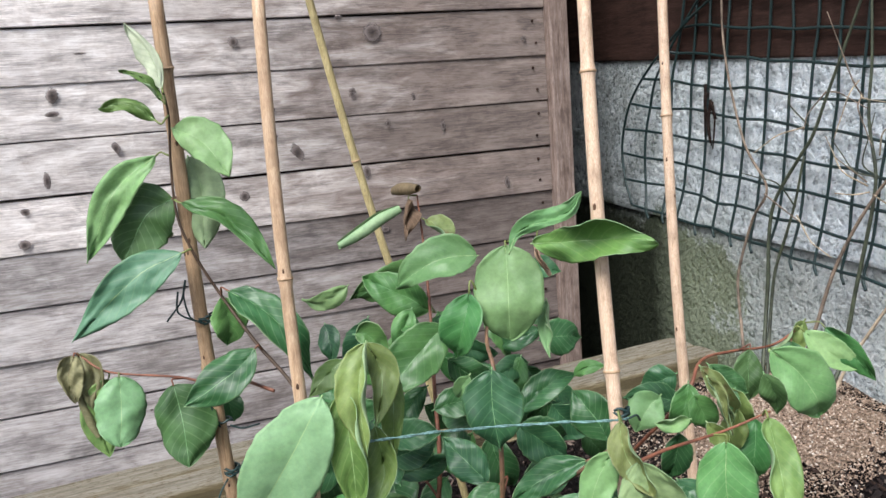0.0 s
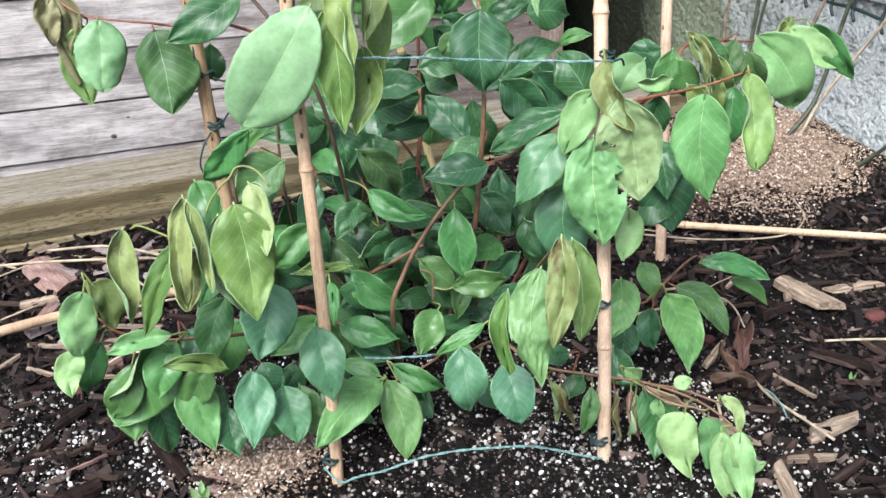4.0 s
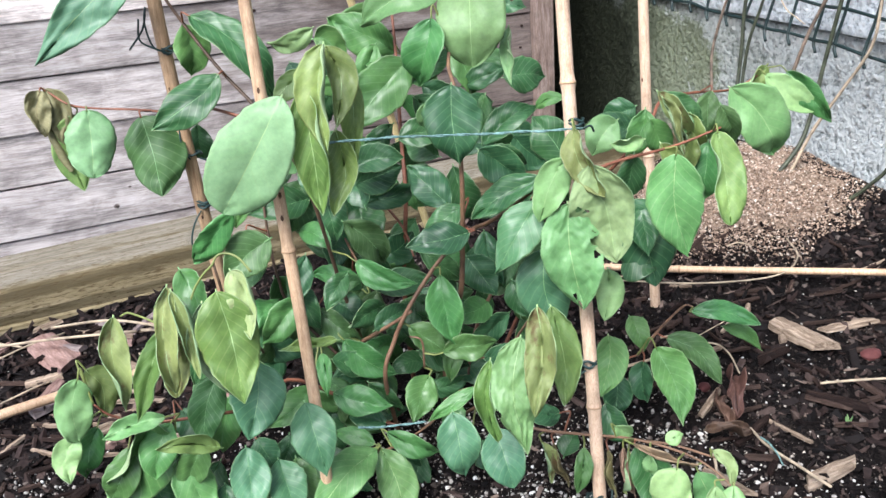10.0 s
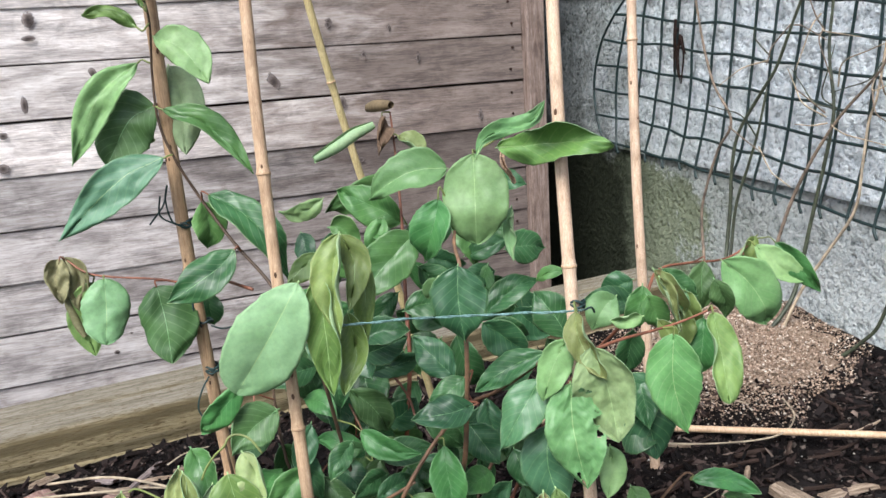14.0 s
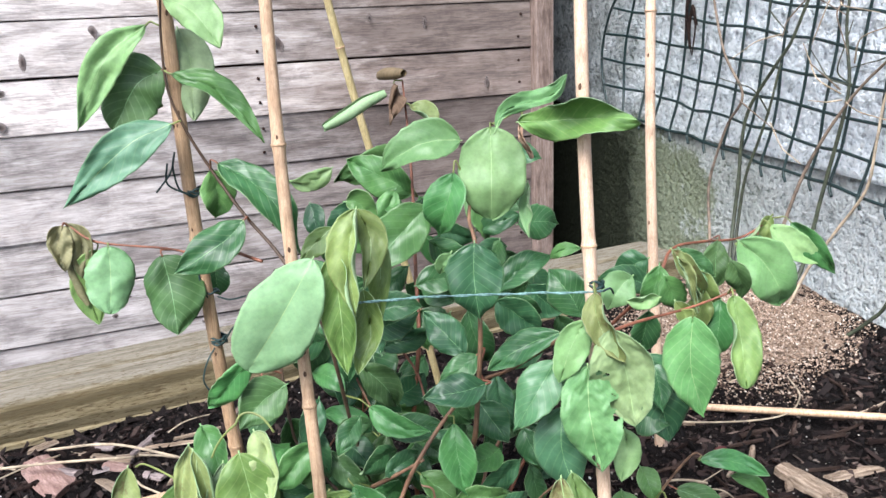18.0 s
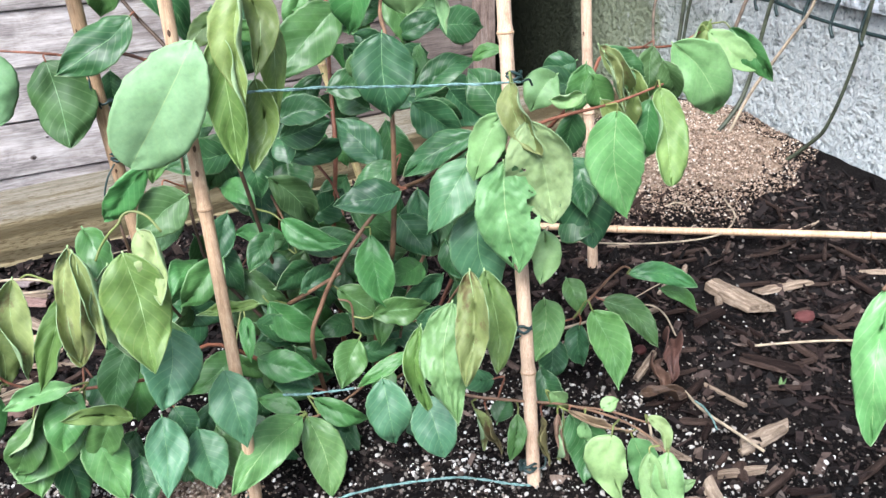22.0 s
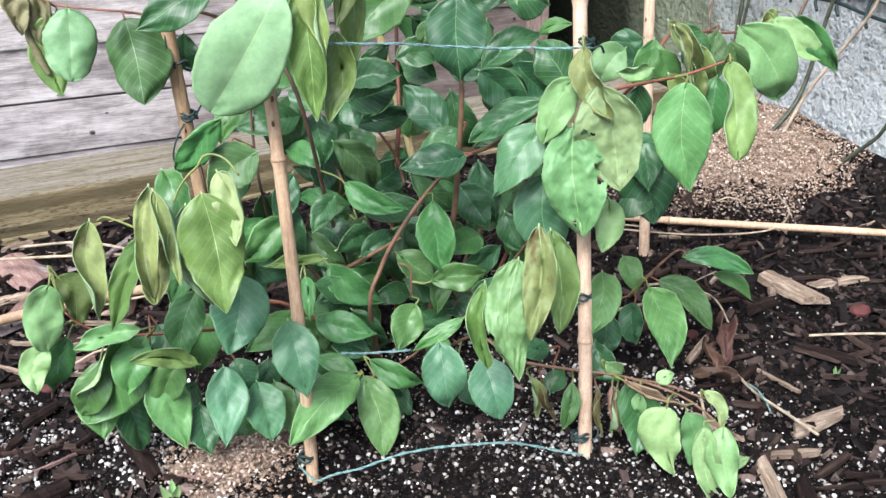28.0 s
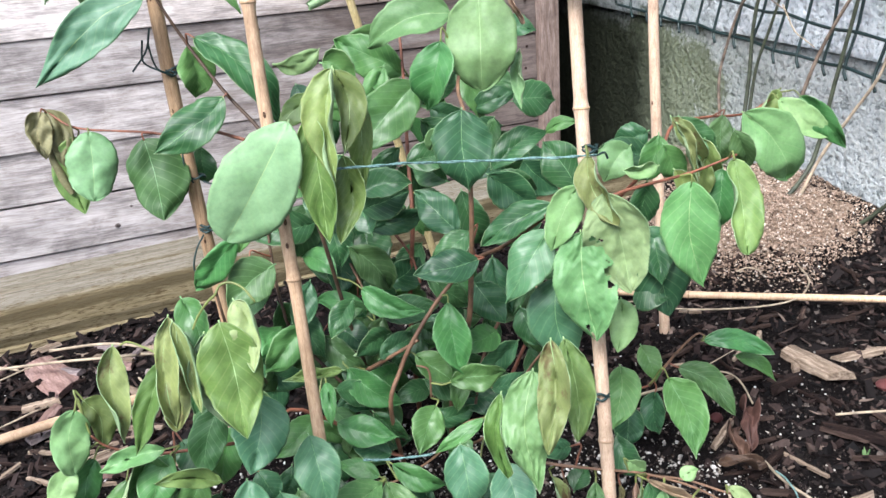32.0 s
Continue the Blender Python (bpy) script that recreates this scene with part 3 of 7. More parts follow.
def fence():
    f = empty("fence", "weathered grey-brown horizontal board fence panel behind the bed", "fence", at=(0, 1.47, 0))
    f.location = (0, 0, 0)
    pitch, lo, hi = 0.0845, -0.187, 1.75
    rnd = random.Random(4)
    z = lo
    kinds = []
    for k in range(8):
        bm = box_bm((-1.16, -0.009, 0.0008), (1.16, 0.009, pitch - 0.0008), 0.0018, 0.0007, 14, 0, k)
        for v in bm.verts:
            # the lower lip stands proud of the board below
            if v.co.y < 0:
                v.co.y -= 0.0035 * (1 - v.co.z / pitch)
        me = bpy.data.meshes.new("board")
        bm.to_mesh(me)
        bm.free()
        me.materials.append(BOARD if k < 4 else BOARD_SHADED)
        kinds.append(me)
    i = 0
    while z < hi:
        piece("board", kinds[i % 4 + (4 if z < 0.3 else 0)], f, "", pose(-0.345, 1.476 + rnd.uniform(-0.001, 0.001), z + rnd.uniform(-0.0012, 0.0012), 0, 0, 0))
        z += pitch
        i += 1
    part("backing_rail", box_bm((-1.5, 1.49, -0.1), (0.82, 1.505, 1.74), 0.003), SHED, f, "dark back of the panel seen through the joints")
    part("post", box_bm((0.815, 1.445, -0.05), (0.853, 1.53, 1.82), 0.003, 0.0008, 8, 2, 3), POST, f, "darker reddish-brown end post")
    # nail heads beside the end post
    v, fc = tube([(0, 0, 0), (0, -0.0012, 0)], 0.0026, 8)
    nail = mesh_from("nail", v, fc, [SHED])
    z = lo
    while z < hi:
        for dz in (0.022, 0.062):
            piece("nail", nail, f, "", pose(0.79 + rnd.uniform(-0.004, 0.004), 1.4655 - 0.004 * (1 - dz / pitch), z + dz))
            piece("nail", nail, f, "", pose(0.292 + rnd.uniform(-0.004, 0.004), 1.4655 - 0.004 * (1 - dz / pitch), z + dz))
        z += pitch

    # knots in the boards
    knot(f, 0.243, 0.624, 0.0127, 0.0127, 0)
    knot(f, -0.037, 0.557, 0.0078, 0.0255, 35)
    knot(f, -0.039, 0.529, 0.0176, 0.0078, 10)
    knot(f, 0.435, 0.531, 0.0098, 0.0059, 40)
    knot(f, 0.432, 0.525, 0.0049, 0.0118, -30)
    knot(f, 0.480, 0.631, 0.0196, 0.0294, 60)
    knot(f, 0.329, 0.436, 0.0333, 0.0078, 52)
    knot(f, 0.493, 0.473, 0.0069, 0.0098, 0)
    knot(f, 0.596, 0.460, 0.0059, 0.0176, 8)
    knot(f, 0.044, 0.470, 0.0059, 0.0176, -30)
    knot(f, -0.062, 0.428, 0.0069, 0.0255, 12)
    knot(f, 0.232, 0.372, 0.0137, 0.0118, 0)
    knot(f, -0.100, 0.386, 0.0118, 0.0088, 0)
    knot(f, -0.108, 0.335, 0.0137, 0.0127, 0)
    knot(f, 0.009, 0.616, 0.0137, 0.0029, 0)
    knot(f, 0.447, 0.391, 0.0098, 0.0176, 0)
    knot(f, 0.545, 0.515, 0.0059, 0.0098, 0)
    knot(f, 0.767, 0.605, 0.0088, 0.0069, 0)
    knot(f, 0.717, 0.344, 0.0088, 0.0157, 0)
    knot(f, 0.421, 0.656, 0.0098, 0.0049, 0)
    knot(f, 0.473, 0.285, 0.0137, 0.0088, 0)
    knot(f, 0.015, 0.009, 0.0066, 0.0057, 0)
    knot(f, 0.042, 0.039, 0.0038, 0.0029, 0)
    knot(f, 0.159, -0.026, 0.0076, 0.0057, 0)
    knot(f, -0.021, 0.076, 0.0095, 0.0038, 0)

fence()


def sleeper():
    """A rough-sawn beam: rounded upper edge, slightly wavy faces, long drying cracks in the front and top."""
    section = [(-0.062, -0.06), (-0.062, -0.03), (-0.0625, -0.028), (-0.062, -0.012), (-0.0615, 0.004), (-0.0625, 0.006), (-0.062, 0.022), (-0.062, 0.040), (-0.0615, 0.050), (-0.058, 0.056), (-0.052, 0.0585),
               (-0.03, 0.0585), (-0.012, 0.0585), (-0.010, 0.0583), (0.01, 0.0585), (0.035, 0.0585), (0.056, 0.057), (0.062, 0.05), (0.062, -0.06)]
    cracks = {2: 3.1, 5: 7.7, 13: 5.3}
    n, verts, faces = 150, [], []
    k = len(section)
    for i in range(n + 1):
        x = -1.3 + 2.23 * i / n
        for j, (y, z) in enumerate(section):
            w = 0.0022 * noise.noise((x * 3, y * 30, z * 30)) + 0.0009 * noise.noise((x * 25, y * 60, z * 60))
            dy = dz = 0.0
            if j in cracks:
                depth = 0.012 * max(0.0, noise.noise((x * 2.3, cracks[j], 0.5)) + 0.12)
                dy, dz = (0.0, -depth) if j == 13 else (depth, 0.0)
            edge = 0.006 * max(0.0, noise.noise((x * 7, 2.0, 8.0))) if j in (8, 9, 10) else 0.0
            verts.append((x, y + w + dy + edge, z + 0.7 * w + dz - edge))
    for i in range(n):
        for j in range(k - 1):
            p = i * k + j
            faces.append((p, p + 1, p + k + 1, p + k))
    faces += [tuple(range(k - 1, -1, -1)), tuple(n * k + j for j in range(k))]
    me = mesh_from("timber_sleeper", verts, [q[::-1] for q in faces], [SLEEPER], smooth=False)
    ob = piece("timber_sleeper", me)
    ob.matrix_basis = pose(0.0, 1.124, 0, 0, 0, 4.6)
    tagged(ob, "mossy yellow-brown timber sleeper edging the bed", "sleeper")


sleeper()


def settle(bm):
    """The courses dip slightly towards the front."""
    for v in bm.verts:
        if v.co.z > 0.15:
            v.co.z += 0.043 * (v.co.y - 1.4)
    return bm


def wall():
    lower = box_bm((1.03, -2.5, -0.3), (1.3, 2.6, 0.245), 0.004, 0.0015, 30, 1, 8)
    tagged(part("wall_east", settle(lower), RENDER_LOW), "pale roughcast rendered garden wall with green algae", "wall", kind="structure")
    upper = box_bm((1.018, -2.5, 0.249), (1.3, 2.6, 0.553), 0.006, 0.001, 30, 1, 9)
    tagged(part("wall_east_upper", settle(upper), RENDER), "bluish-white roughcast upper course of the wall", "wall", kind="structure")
    shed = empty("shed_cladding", "very dark brown timber boards above the rendered wall", "cladding")
    z = 0.5475
    # The upper boards are unseen, added to this height to block sky light.
    for k in range(8):
        part("board", settle(box_bm((1.012 + 0.004 * (k % 2), -2.5, z), (1.06, 2.6, z + 0.148), 0.004, 0.001, 10, 1, k)), SHED, shed)
        z += 0.15
    # Two added blockers keep sky light out of the gap behind the fence.
    far = box_bm((0.7, 1.8, -0.3), (1.02, 2.0, 1.75), 0.0)
    tagged(part("wall_north", far, SHED), "added dark boards that keep light out behind the fence end", "wall", kind="structure")
    side = box_bm((0.7, 1.54, -0.3), (0.79, 1.797, 1.75), 0.0)
    tagged(part("wall_west", side, SHED), "added dark boards that keep light out along the gap", "wall", kind="structure")


wall()


def cane(name, foot, top, r, mat, label, nodes_at, group="bamboo canes"):
    foot, top = Vector(foot), Vector(top)
    d = top - foot
    length = d.length
    pts, rad = [], []
    stops = sorted(set([0.0, 1.0] + [t for n_ in nodes_at for t in (n_ - 0.006 / length, n_ - 0.0022 / length, n_, n_ + 0.0022 / length, n_ + 0.006 / length)] + [i / 24 for i in range(25)]))
    side = d.cross(Vector((0.2, 1, 0.1))).normalized()
    for t in stops:
        near = min([abs(t - n_) * length for n_ in nodes_at] + [1])
        swell = 1.17 if near < 0.0005 else 1.09 if near < 0.003 else 0.985 if near < 0.0065 else 1.0
        pts.append(foot + d * t + side * 0.004 * math.sin(t * 5.1 + r * 900))
        rad.append(r * (1.05 - 0.12 * t) * swell)
    v, f = tube(pts, rad, 14)
    ob = piece(name, mesh_from(name, v, f, [mat]))
    for n_ in nodes_at:
        c = foot + d * n_ + side * 0.004 * math.sin(n_ * 5.1 + r * 900)
        u = d.normalized() * 0.0007
        rv, rf = tube([c - u * 1.6, c - u, c + u, c + u * 1.6], [r * 1.02, r * 1.2, r * 1.2, r * 1.02], 14)
        piece("node", mesh_from("node", rv, rf, [CANE_BROWN]), ob)
    return tagged(ob, label, "cane", group)


def scars(ob, axis, r, seed, count):
    """Small dark brown scars on a cane."""
    rnd = random.Random(seed)
    a, b = Vector(axis[0]), Vector(axis[1])
    d = b - a
    side = d.cross(Vector((0.2, 1, 0.1))).normalized()
    for k in range(count):
        t = rnd.uniform(0.35, 0.95)
        bm = bmesh.new()
        bmesh.ops.create_icosphere(bm, subdivisions=2, radius=1.0)
        size = rnd.uniform(0.0007, 0.0014)
        for v in bm.verts:
            v.co = Vector((v.co.x * size, v.co.y * 0.0004, v.co.z * size * rnd.uniform(1.6, 2.6)))
        c = a + d * t + side * 0.004 * math.sin(t * 5.1 + r * 900)
        ang = rnd.uniform(-1.3, 1.3)
        rad = r * (1.05 - 0.12 * t)
        spot = part("scar", bm, SCAR, ob, smooth=True)
        spot.location = c + Vector((math.sin(ang), -math.cos(ang), 0)) * rad
        spot.rotation_euler.z = ang


def along(a, b, z):
    a, b = Vector(a), Vector(b)
    return a + (b - a) * (z - a.z) / (b.z - a.z)


CB = ((0.098, 0.483, -0.03), (0.1105, 0.547, 0.60))
CD = ((0.2925, 0.424, -0.03), (0.3215, 0.524, 0.62))
CE = ((0.545, 0.700, -0.03), (0.578, 0.79, 0.65))
CA = ((0.090, 0.731, -0.03), (0.059, 0.701, 0.62))
CC = ((0.395, 0.97, -0.03), (0.236, 0.945, 0.66))
scars(cane("bamboo_cane", *CB, 0.0043, CANE, "tan bamboo cane standing among the leaves", [0.2, 0.43, 0.708]), CB, 0.0043, 3, 6)
scars(cane("bamboo_cane", *CD, 0.0049, CANE_PALE, "thick tan bamboo cane tied with green twine", [0.19, 0.555, 0.86]), CD, 0.0049, 5, 5)
scars(cane("bamboo_cane", *CE, 0.0056, CANE_PALE, "tan bamboo cane in front of the rendered wall", [0.3, 0.75]), CE, 0.0056, 9, 4)
scars(cane("bamboo_cane", *CA, 0.0058, CANE_BROWN, "brown bamboo cane with a shoot tied to it", [0.22, 0.53, 0.9]), CA, 0.0058, 7, 7)
cane("bamboo_cane", *CC, 0.0047, CANE_OLD, "slender yellow-green bamboo cane leaning by the fence", [0.35, 0.7])
cane("bamboo_cane", (0.47, 0.885, 0.012), (0.98, 0.455, 0.022), 0.0043, CANE, "pale bamboo cane lying on the bed", [0.3, 0.72])
cane("bamboo_cane", (-0.30, 0.795, 0.014), (0.06, 0.842, 0.012), 0.0052, CANE, "pale bamboo cane lying in the mulch", [0.4])


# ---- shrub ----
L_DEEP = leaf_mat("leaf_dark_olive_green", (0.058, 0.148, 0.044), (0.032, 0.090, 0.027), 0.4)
L_BLUE = leaf_mat("leaf_blue_green", (0.076, 0.200, 0.098), (0.046, 0.140, 0.066), 0.33)
L_FRESH = leaf_mat("leaf_fresh_green", (0.150, 0.315, 0.115), (0.098, 0.235, 0.078), 0.4)
L_OLIVE = leaf_mat("leaf_olive", (0.170, 0.260, 0.070), (0.100, 0.175, 0.046), 0.42, 0.14, (0.255, 0.289, 0.102))
L_BRONZE = leaf_mat("leaf_bronzed", (0.145, 0.128, 0.052), (0.085, 0.070, 0.030), 0.5, 0.12, (0.324, 0.288, 0.135), 0.5)
L_MILKY = leaf_mat("leaf_milky_green", (0.208, 0.388, 0.196), (0.152, 0.312, 0.140), 0.45)
# Pale underside, with the light it catches put into the colour.
L_BACK_LIT = leaf_mat("leaf_lit_underside", (0.560, 0.610, 0.450), (0.440, 0.500, 0.340), 0.55)
L_TEAL = leaf_mat("leaf_dull_blue_green", (0.110, 0.245, 0.135), (0.070, 0.180, 0.092), 0.36)
L_OLIVE2 = leaf_mat("leaf_dull_green", (0.130, 0.235, 0.052), (0.078, 0.160, 0.036), 0.36, 0.14, (0.26, 0.34, 0.12))
L_KHAKI = leaf_mat("leaf_khaki_wilted", (0.250, 0.235, 0.120), (0.150, 0.140, 0.066), 0.6, 0.12, (0.36, 0.33, 0.19), 0.4)
L_TAN = leaf_mat("leaf_dried_tan", (0.460, 0.320, 0.215), (0.270, 0.170, 0.105), 0.75, 0.12, (0.5, 0.38, 0.26), 0.3)
L_FRESH2 = leaf_mat("leaf_quilted_green", (0.125, 0.290, 0.092), (0.075, 0.205, 0.058), 0.34, 0.14, (0.28, 0.42, 0.2))
L_MID2 = leaf_mat("leaf_glossy_green", (0.076, 0.225, 0.064), (0.040, 0.140, 0.042), 0.27)
L_LIME2 = leaf_mat("leaf_yellowish_green", (0.320, 0.420, 0.190), (0.220, 0.320, 0.120), 0.5, 0.18)
L_DEAD = leaf_mat("leaf_dead_brown", (0.105, 0.056, 0.036), (0.045, 0.024, 0.017), 0.55, 0.08, (0.15, 0.09, 0.06), 0.4, (0.03, 0.018, 0.014))
STEM_DARK = simple("dark_stem", (0.085, 0.05, 0.03), 0.6, 0.3)
SHRUB = empty("shrub", "young evergreen shrub with drooping glossy and wilted leaves, tied to canes", "shrub")
leaf_rnd = random.Random(21)
leaf_feet = []


def drape(mids, ws, wo, normal, mat, cs=0.3, co=0.3, prof=(0.65, 0.85), wave=0.022, crush=0.05, fold=0.28, bites=(), serrate=0.03):
    """One leaf: a thin two-sided blade along a curved midrib. ws and wo are the widths of its two halves, cs and co
    the angles by which each half curls towards the upper face; prof shapes the outline at the base and at the tip."""
    line = spline(mids, 10)
    gone = [0.0]
    for p, q in zip(line, line[1:]):
        gone.append(gone[-1] + (q - p).length)
    length = gone[-1]

    def at(u):
        g = u * length
        i = max(k for k in range(len(line) - 1) if gone[k] <= g + 1e-9)
        return line[i].lerp(line[i + 1], min(1.0, (g - gone[i]) / max(1e-9, gone[i + 1] - gone[i])))

    n0 = Vector(normal).normalized()
    rows = 64 if bites else 24
    cols = [-1 + i * 0.06 for i in range(17)] + [-0.012, 0.012] + [0.04 + i * 0.06 for i in range(17)] if bites else [-1, -0.9, -0.76, -0.58, -0.38, -0.18, -0.012, 0.012, 0.18, 0.38, 0.58, 0.76, 0.9, 1]
    pa, pb = prof
    peak = (pa / (pa + pb)) ** pa * (pb / (pa + pb)) ** pb
    ph, ph2 = leaf_rnd.uniform(0, 6.3), leaf_rnd.uniform(0, 6.3)
    beats = leaf_rnd.uniform(7, 13)
    twist = leaf_rnd.uniform(-0.55, 0.55)
    seed = Vector((leaf_rnd.uniform(0, 50), leaf_rnd.uniform(0, 50), 0))
    grid, uvs = [], []
    for i in range(rows + 1):
        u = i / rows if bites else 0.5 - 0.5 * math.cos(math.pi * i / rows)
        mid = at(u)
        d = (at(min(1.0, u + 0.03)) - at(max(0.0, u - 0.03))).normalized()
        n = (n0 - d * n0.dot(d)).normalized()
        s = d.cross(n)
        tw = twist * (u - 0.4)
        s, n = s * math.cos(tw) + n * math.sin(tw), n * math.cos(tw) - s * math.sin(tw)
        shape = max(0.012, u ** pa * (1 - u) ** pb / peak)
        for v in cols:
            r = abs(v)
            rim = 1 + (serrate * (i % 2) + 2.5 * serrate * noise.noise(Vector((u * 9, math.copysign(3, v), 1)) + seed)) * (r > 0.85)
            w = (ws if v > 0 else wo) * shape * rim
            c = (cs if v > 0 else co) * (0.75 + 0.35 * math.sin(math.pi * u) + 0.9 * noise.noise(Vector((u * 2.6, math.copysign(2, v), 6)) + seed))
            c = c if abs(c) > 0.01 else 0.01
            f = fold
            x = w * (math.sin(f + c * r) - math.sin(f)) / c
            z = w * (math.cos(f) - math.cos(f + c * r)) / c
            z += wave * length * r * r * math.sin(u * beats + (ph if v > 0 else ph2)) * min(1.0, 6 * u)
            z += crush * length * noise.noise(Vector((u * 3.4, v * 1.5, 0)) + seed) * min(1.0, 5 * u)
            z += 0.45 * crush * length * noise.noise(Vector((u * 8, v * 3.2, 4)) + seed)
            z += 0.2 * crush * length * noise.noise(Vector((u * 19, v * 7, 8)) + seed)
            grid.append(mid + s * math.copysign(x, v) + n * z)
            uvs.append((v, u))
    k = len(cols)
    tot = (rows + 1) * k
    skin = []
    for q in range(tot):
        i, j = divmod(q, k)
        up = grid[min(i + 1, rows) * k + j] - grid[max(i - 1, 0) * k + j]
        across = grid[i * k + min(j + 1, k - 1)] - grid[i * k + max(j - 1, 0)]
        skin.append(up.cross(across).normalized() * -0.00022)
    centre = (rows // 3) * k + k // 2
    if skin[centre].dot(n0) < 0:
        skin = [-q for q in skin]
    verts = [p + q for p, q in zip(grid, skin)] + [p - q for p, q in zip(grid, skin)]
    uvs = uvs + uvs
    faces, index = [], []

    def eaten(i, j):
        u, v = (i + 0.5) / rows, (cols[j] + cols[j + 1]) / 2
        wob = 0.75 + 0.5 * noise.noise((u * 14, v * 5, 3.0))
        return any((u - b) ** 2 + ((v - c) * 0.3) ** 2 < (r * wob) ** 2 for b, c, r in bites)

    for i in range(rows):
        for j in range(k - 1):
            if bites and eaten(i, j):
                continue
            q = (i * k + j, i * k + j + 1, (i + 1) * k + j + 1, (i + 1) * k + j)
            rib = abs(cols[j] + cols[j + 1]) < 0.01
            # both skins are split along the same diagonal, so that they never cross
            for tri in ((q[0], q[1], q[2]), (q[0], q[2], q[3])):
                faces.append(tri[::-1])
                index.append(2 if rib else 0)
                faces.append(tuple(x + tot for x in tri))
                index.append(2 if rib else 1)
    for i in range(rows):
        for j in (0, k - 1):
            q = (i * k + j, (i + 1) * k + j, (i + 1) * k + j + tot, i * k + j + tot)
            faces.append(q if j else q[::-1])
            index.append(1)
    # leaf stalk
    a = (line[1] - line[0]).normalized()
    leaf_feet.append((line[0].copy(), a.copy(), mat))
    tv, tf = tube([line[0] - a * 0.002 - n0 * 0.001, line[0] - n0 * 0.0006, at(0.1) - n0 * 0.0003], (0.0006, 0.0006, 0.0005), 5)
    off = len(verts)
    verts += tv
    uvs += [(0, 0)] * len(tv)
    for q in tf:
        faces.append(tuple(x + off for x in q))
        index.append(2)
    dry = mat in (L_DRY, L_BRONZE, L_TAN, L_KHAKI, L_DEAD)
    rib = L_DRY if dry else RIB_DARK if mat in (L_DARK, L_DEEP, L_MID, L_BLUE, L_MID2) else RIB
    me = mesh_from("leaf", verts, faces, [mat, mat if dry else L_BACK, rib], index)
    layer = me.uv_layers.new(name="UVMap")
    loops = np.zeros(len(me.loops), dtype=np.int32)
    me.loops.foreach_get("vertex_index", loops)
    layer.data.foreach_set("uv", np.array(uvs, dtype=np.float32)[loops].ravel())
    return piece("leaf", me, SHRUB)


def leaf(base, tip, width, normal, mat, fold=0.25, bend=0.04, wave=0.012, bites=(), shape=""):
    """A leaf given by its two ends, its greatest width and the way its upper face looks."""
    base, tip, n = Vector(base), Vector(tip), Vector(normal)
    a = tip - base
    length = a.length
    a.normalize()
    n = (n - a * n.dot(a)).normalized()
    s = a.cross(n)
    bow, droop = leaf_rnd.uniform(-0.09, 0.09), leaf_rnd.uniform(-0.2, 0.02)
    mids = [base, base + a * (0.35 * length) + n * (bend * length) + s * (bow * length), base + a * (0.7 * length) + n * (0.9 * bend * length) + s * (0.8 * bow * length), tip + n * (droop * length)]
    limp = mat in (L_WILT, L_OLIVE, L_BRONZE, L_DRY)
    prof = (leaf_rnd.uniform(0.72, 0.95), leaf_rnd.uniform(0.95, 1.25))
    if length > 0.058 and mat not in (L_DARK, L_BLUE, L_DRY):
        prof = (leaf_rnd.uniform(0.6, 0.75), leaf_rnd.uniform(0.8, 1.0))
    if shape == "round":
        prof = (0.55, 0.66)
    elif shape == "obovate":
        prof = (0.74, 0.62)
    cs, co = leaf_rnd.uniform(-0.75, 0.15), leaf_rnd.uniform(-0.75, 0.15)
    if limp:
        cs, co = fold + leaf_rnd.uniform(0.0, 1.4), fold + leaf_rnd.uniform(-1.0, 0.6)
        wave = wave * 1.6 + 0.014
    w = width * (0.49 if mat in (L_DARK, L_MID, L_BLUE, L_DEEP) else 0.525)
    return drape(mids, w * leaf_rnd.uniform(0.92, 1.08), w * leaf_rnd.uniform(0.92, 1.08), n, mat, cs, co, prof, wave + leaf_rnd.uniform(0.0, 0.03), 0.09 if limp and not shape else 0.05, 0.15 + 0.6 * min(fold, 0.5), bites)


def rolled_leaf(points, r, mat, turns=1.35):
    """A dried leaf rolled up lengthwise, open at both ends."""
    core = spline(points, 5)
    n, m = len(core), 22
    verts, faces = [], []
    for i, p in enumerate(core):
        u = i / (n - 1)
        d = (core[min(i + 1, n - 1)] - core[max(i - 1, 0)]).normalized()
        s = d.cross(Vector((0.2, 0.9, 0.35))).normalized()
        w = s.cross(d)
        taper = (0.45 + 0.55 * math.sin(math.pi * (0.12 + 0.8 * u))) * r
        for k in range(m):
            a = 2 * math.pi * turns * k / (m - 1) + 0.7 * u + 0.25 * math.sin(5 * u)
            q = taper * (0.62 + 0.38 * k / (m - 1)) * (1 + 0.13 * noise.noise((u * 4, k * 0.35, r * 900)))
            slip = d * (0.25 * r * noise.noise((k * 0.3, r * 700, 2.0)) if i in (0, n - 1) else 0.0)
            verts.append(p + (s * math.cos(a) + w * math.sin(a)) * q + slip)
    for i in range(n - 1):
        for k in range(m - 1):
            a = i * m + k
            faces.append((a, a + 1, a + m + 1, a + m))
    me = mesh_from("leaf", verts, faces, [mat])
    layer = me.uv_layers.new(name="UVMap")
    loops = np.zeros(len(me.loops), dtype=np.int32)
    me.loops.foreach_get("vertex_index", loops)
    uv = np.array([((j % m) / m * 2 - 1, (j // m) / n) for j in range(len(verts))], dtype=np.float32)
    layer.data.foreach_set("uv", uv[loops].ravel())
    return piece("leaf", me, SHRUB, "rolled-up dried leaf")


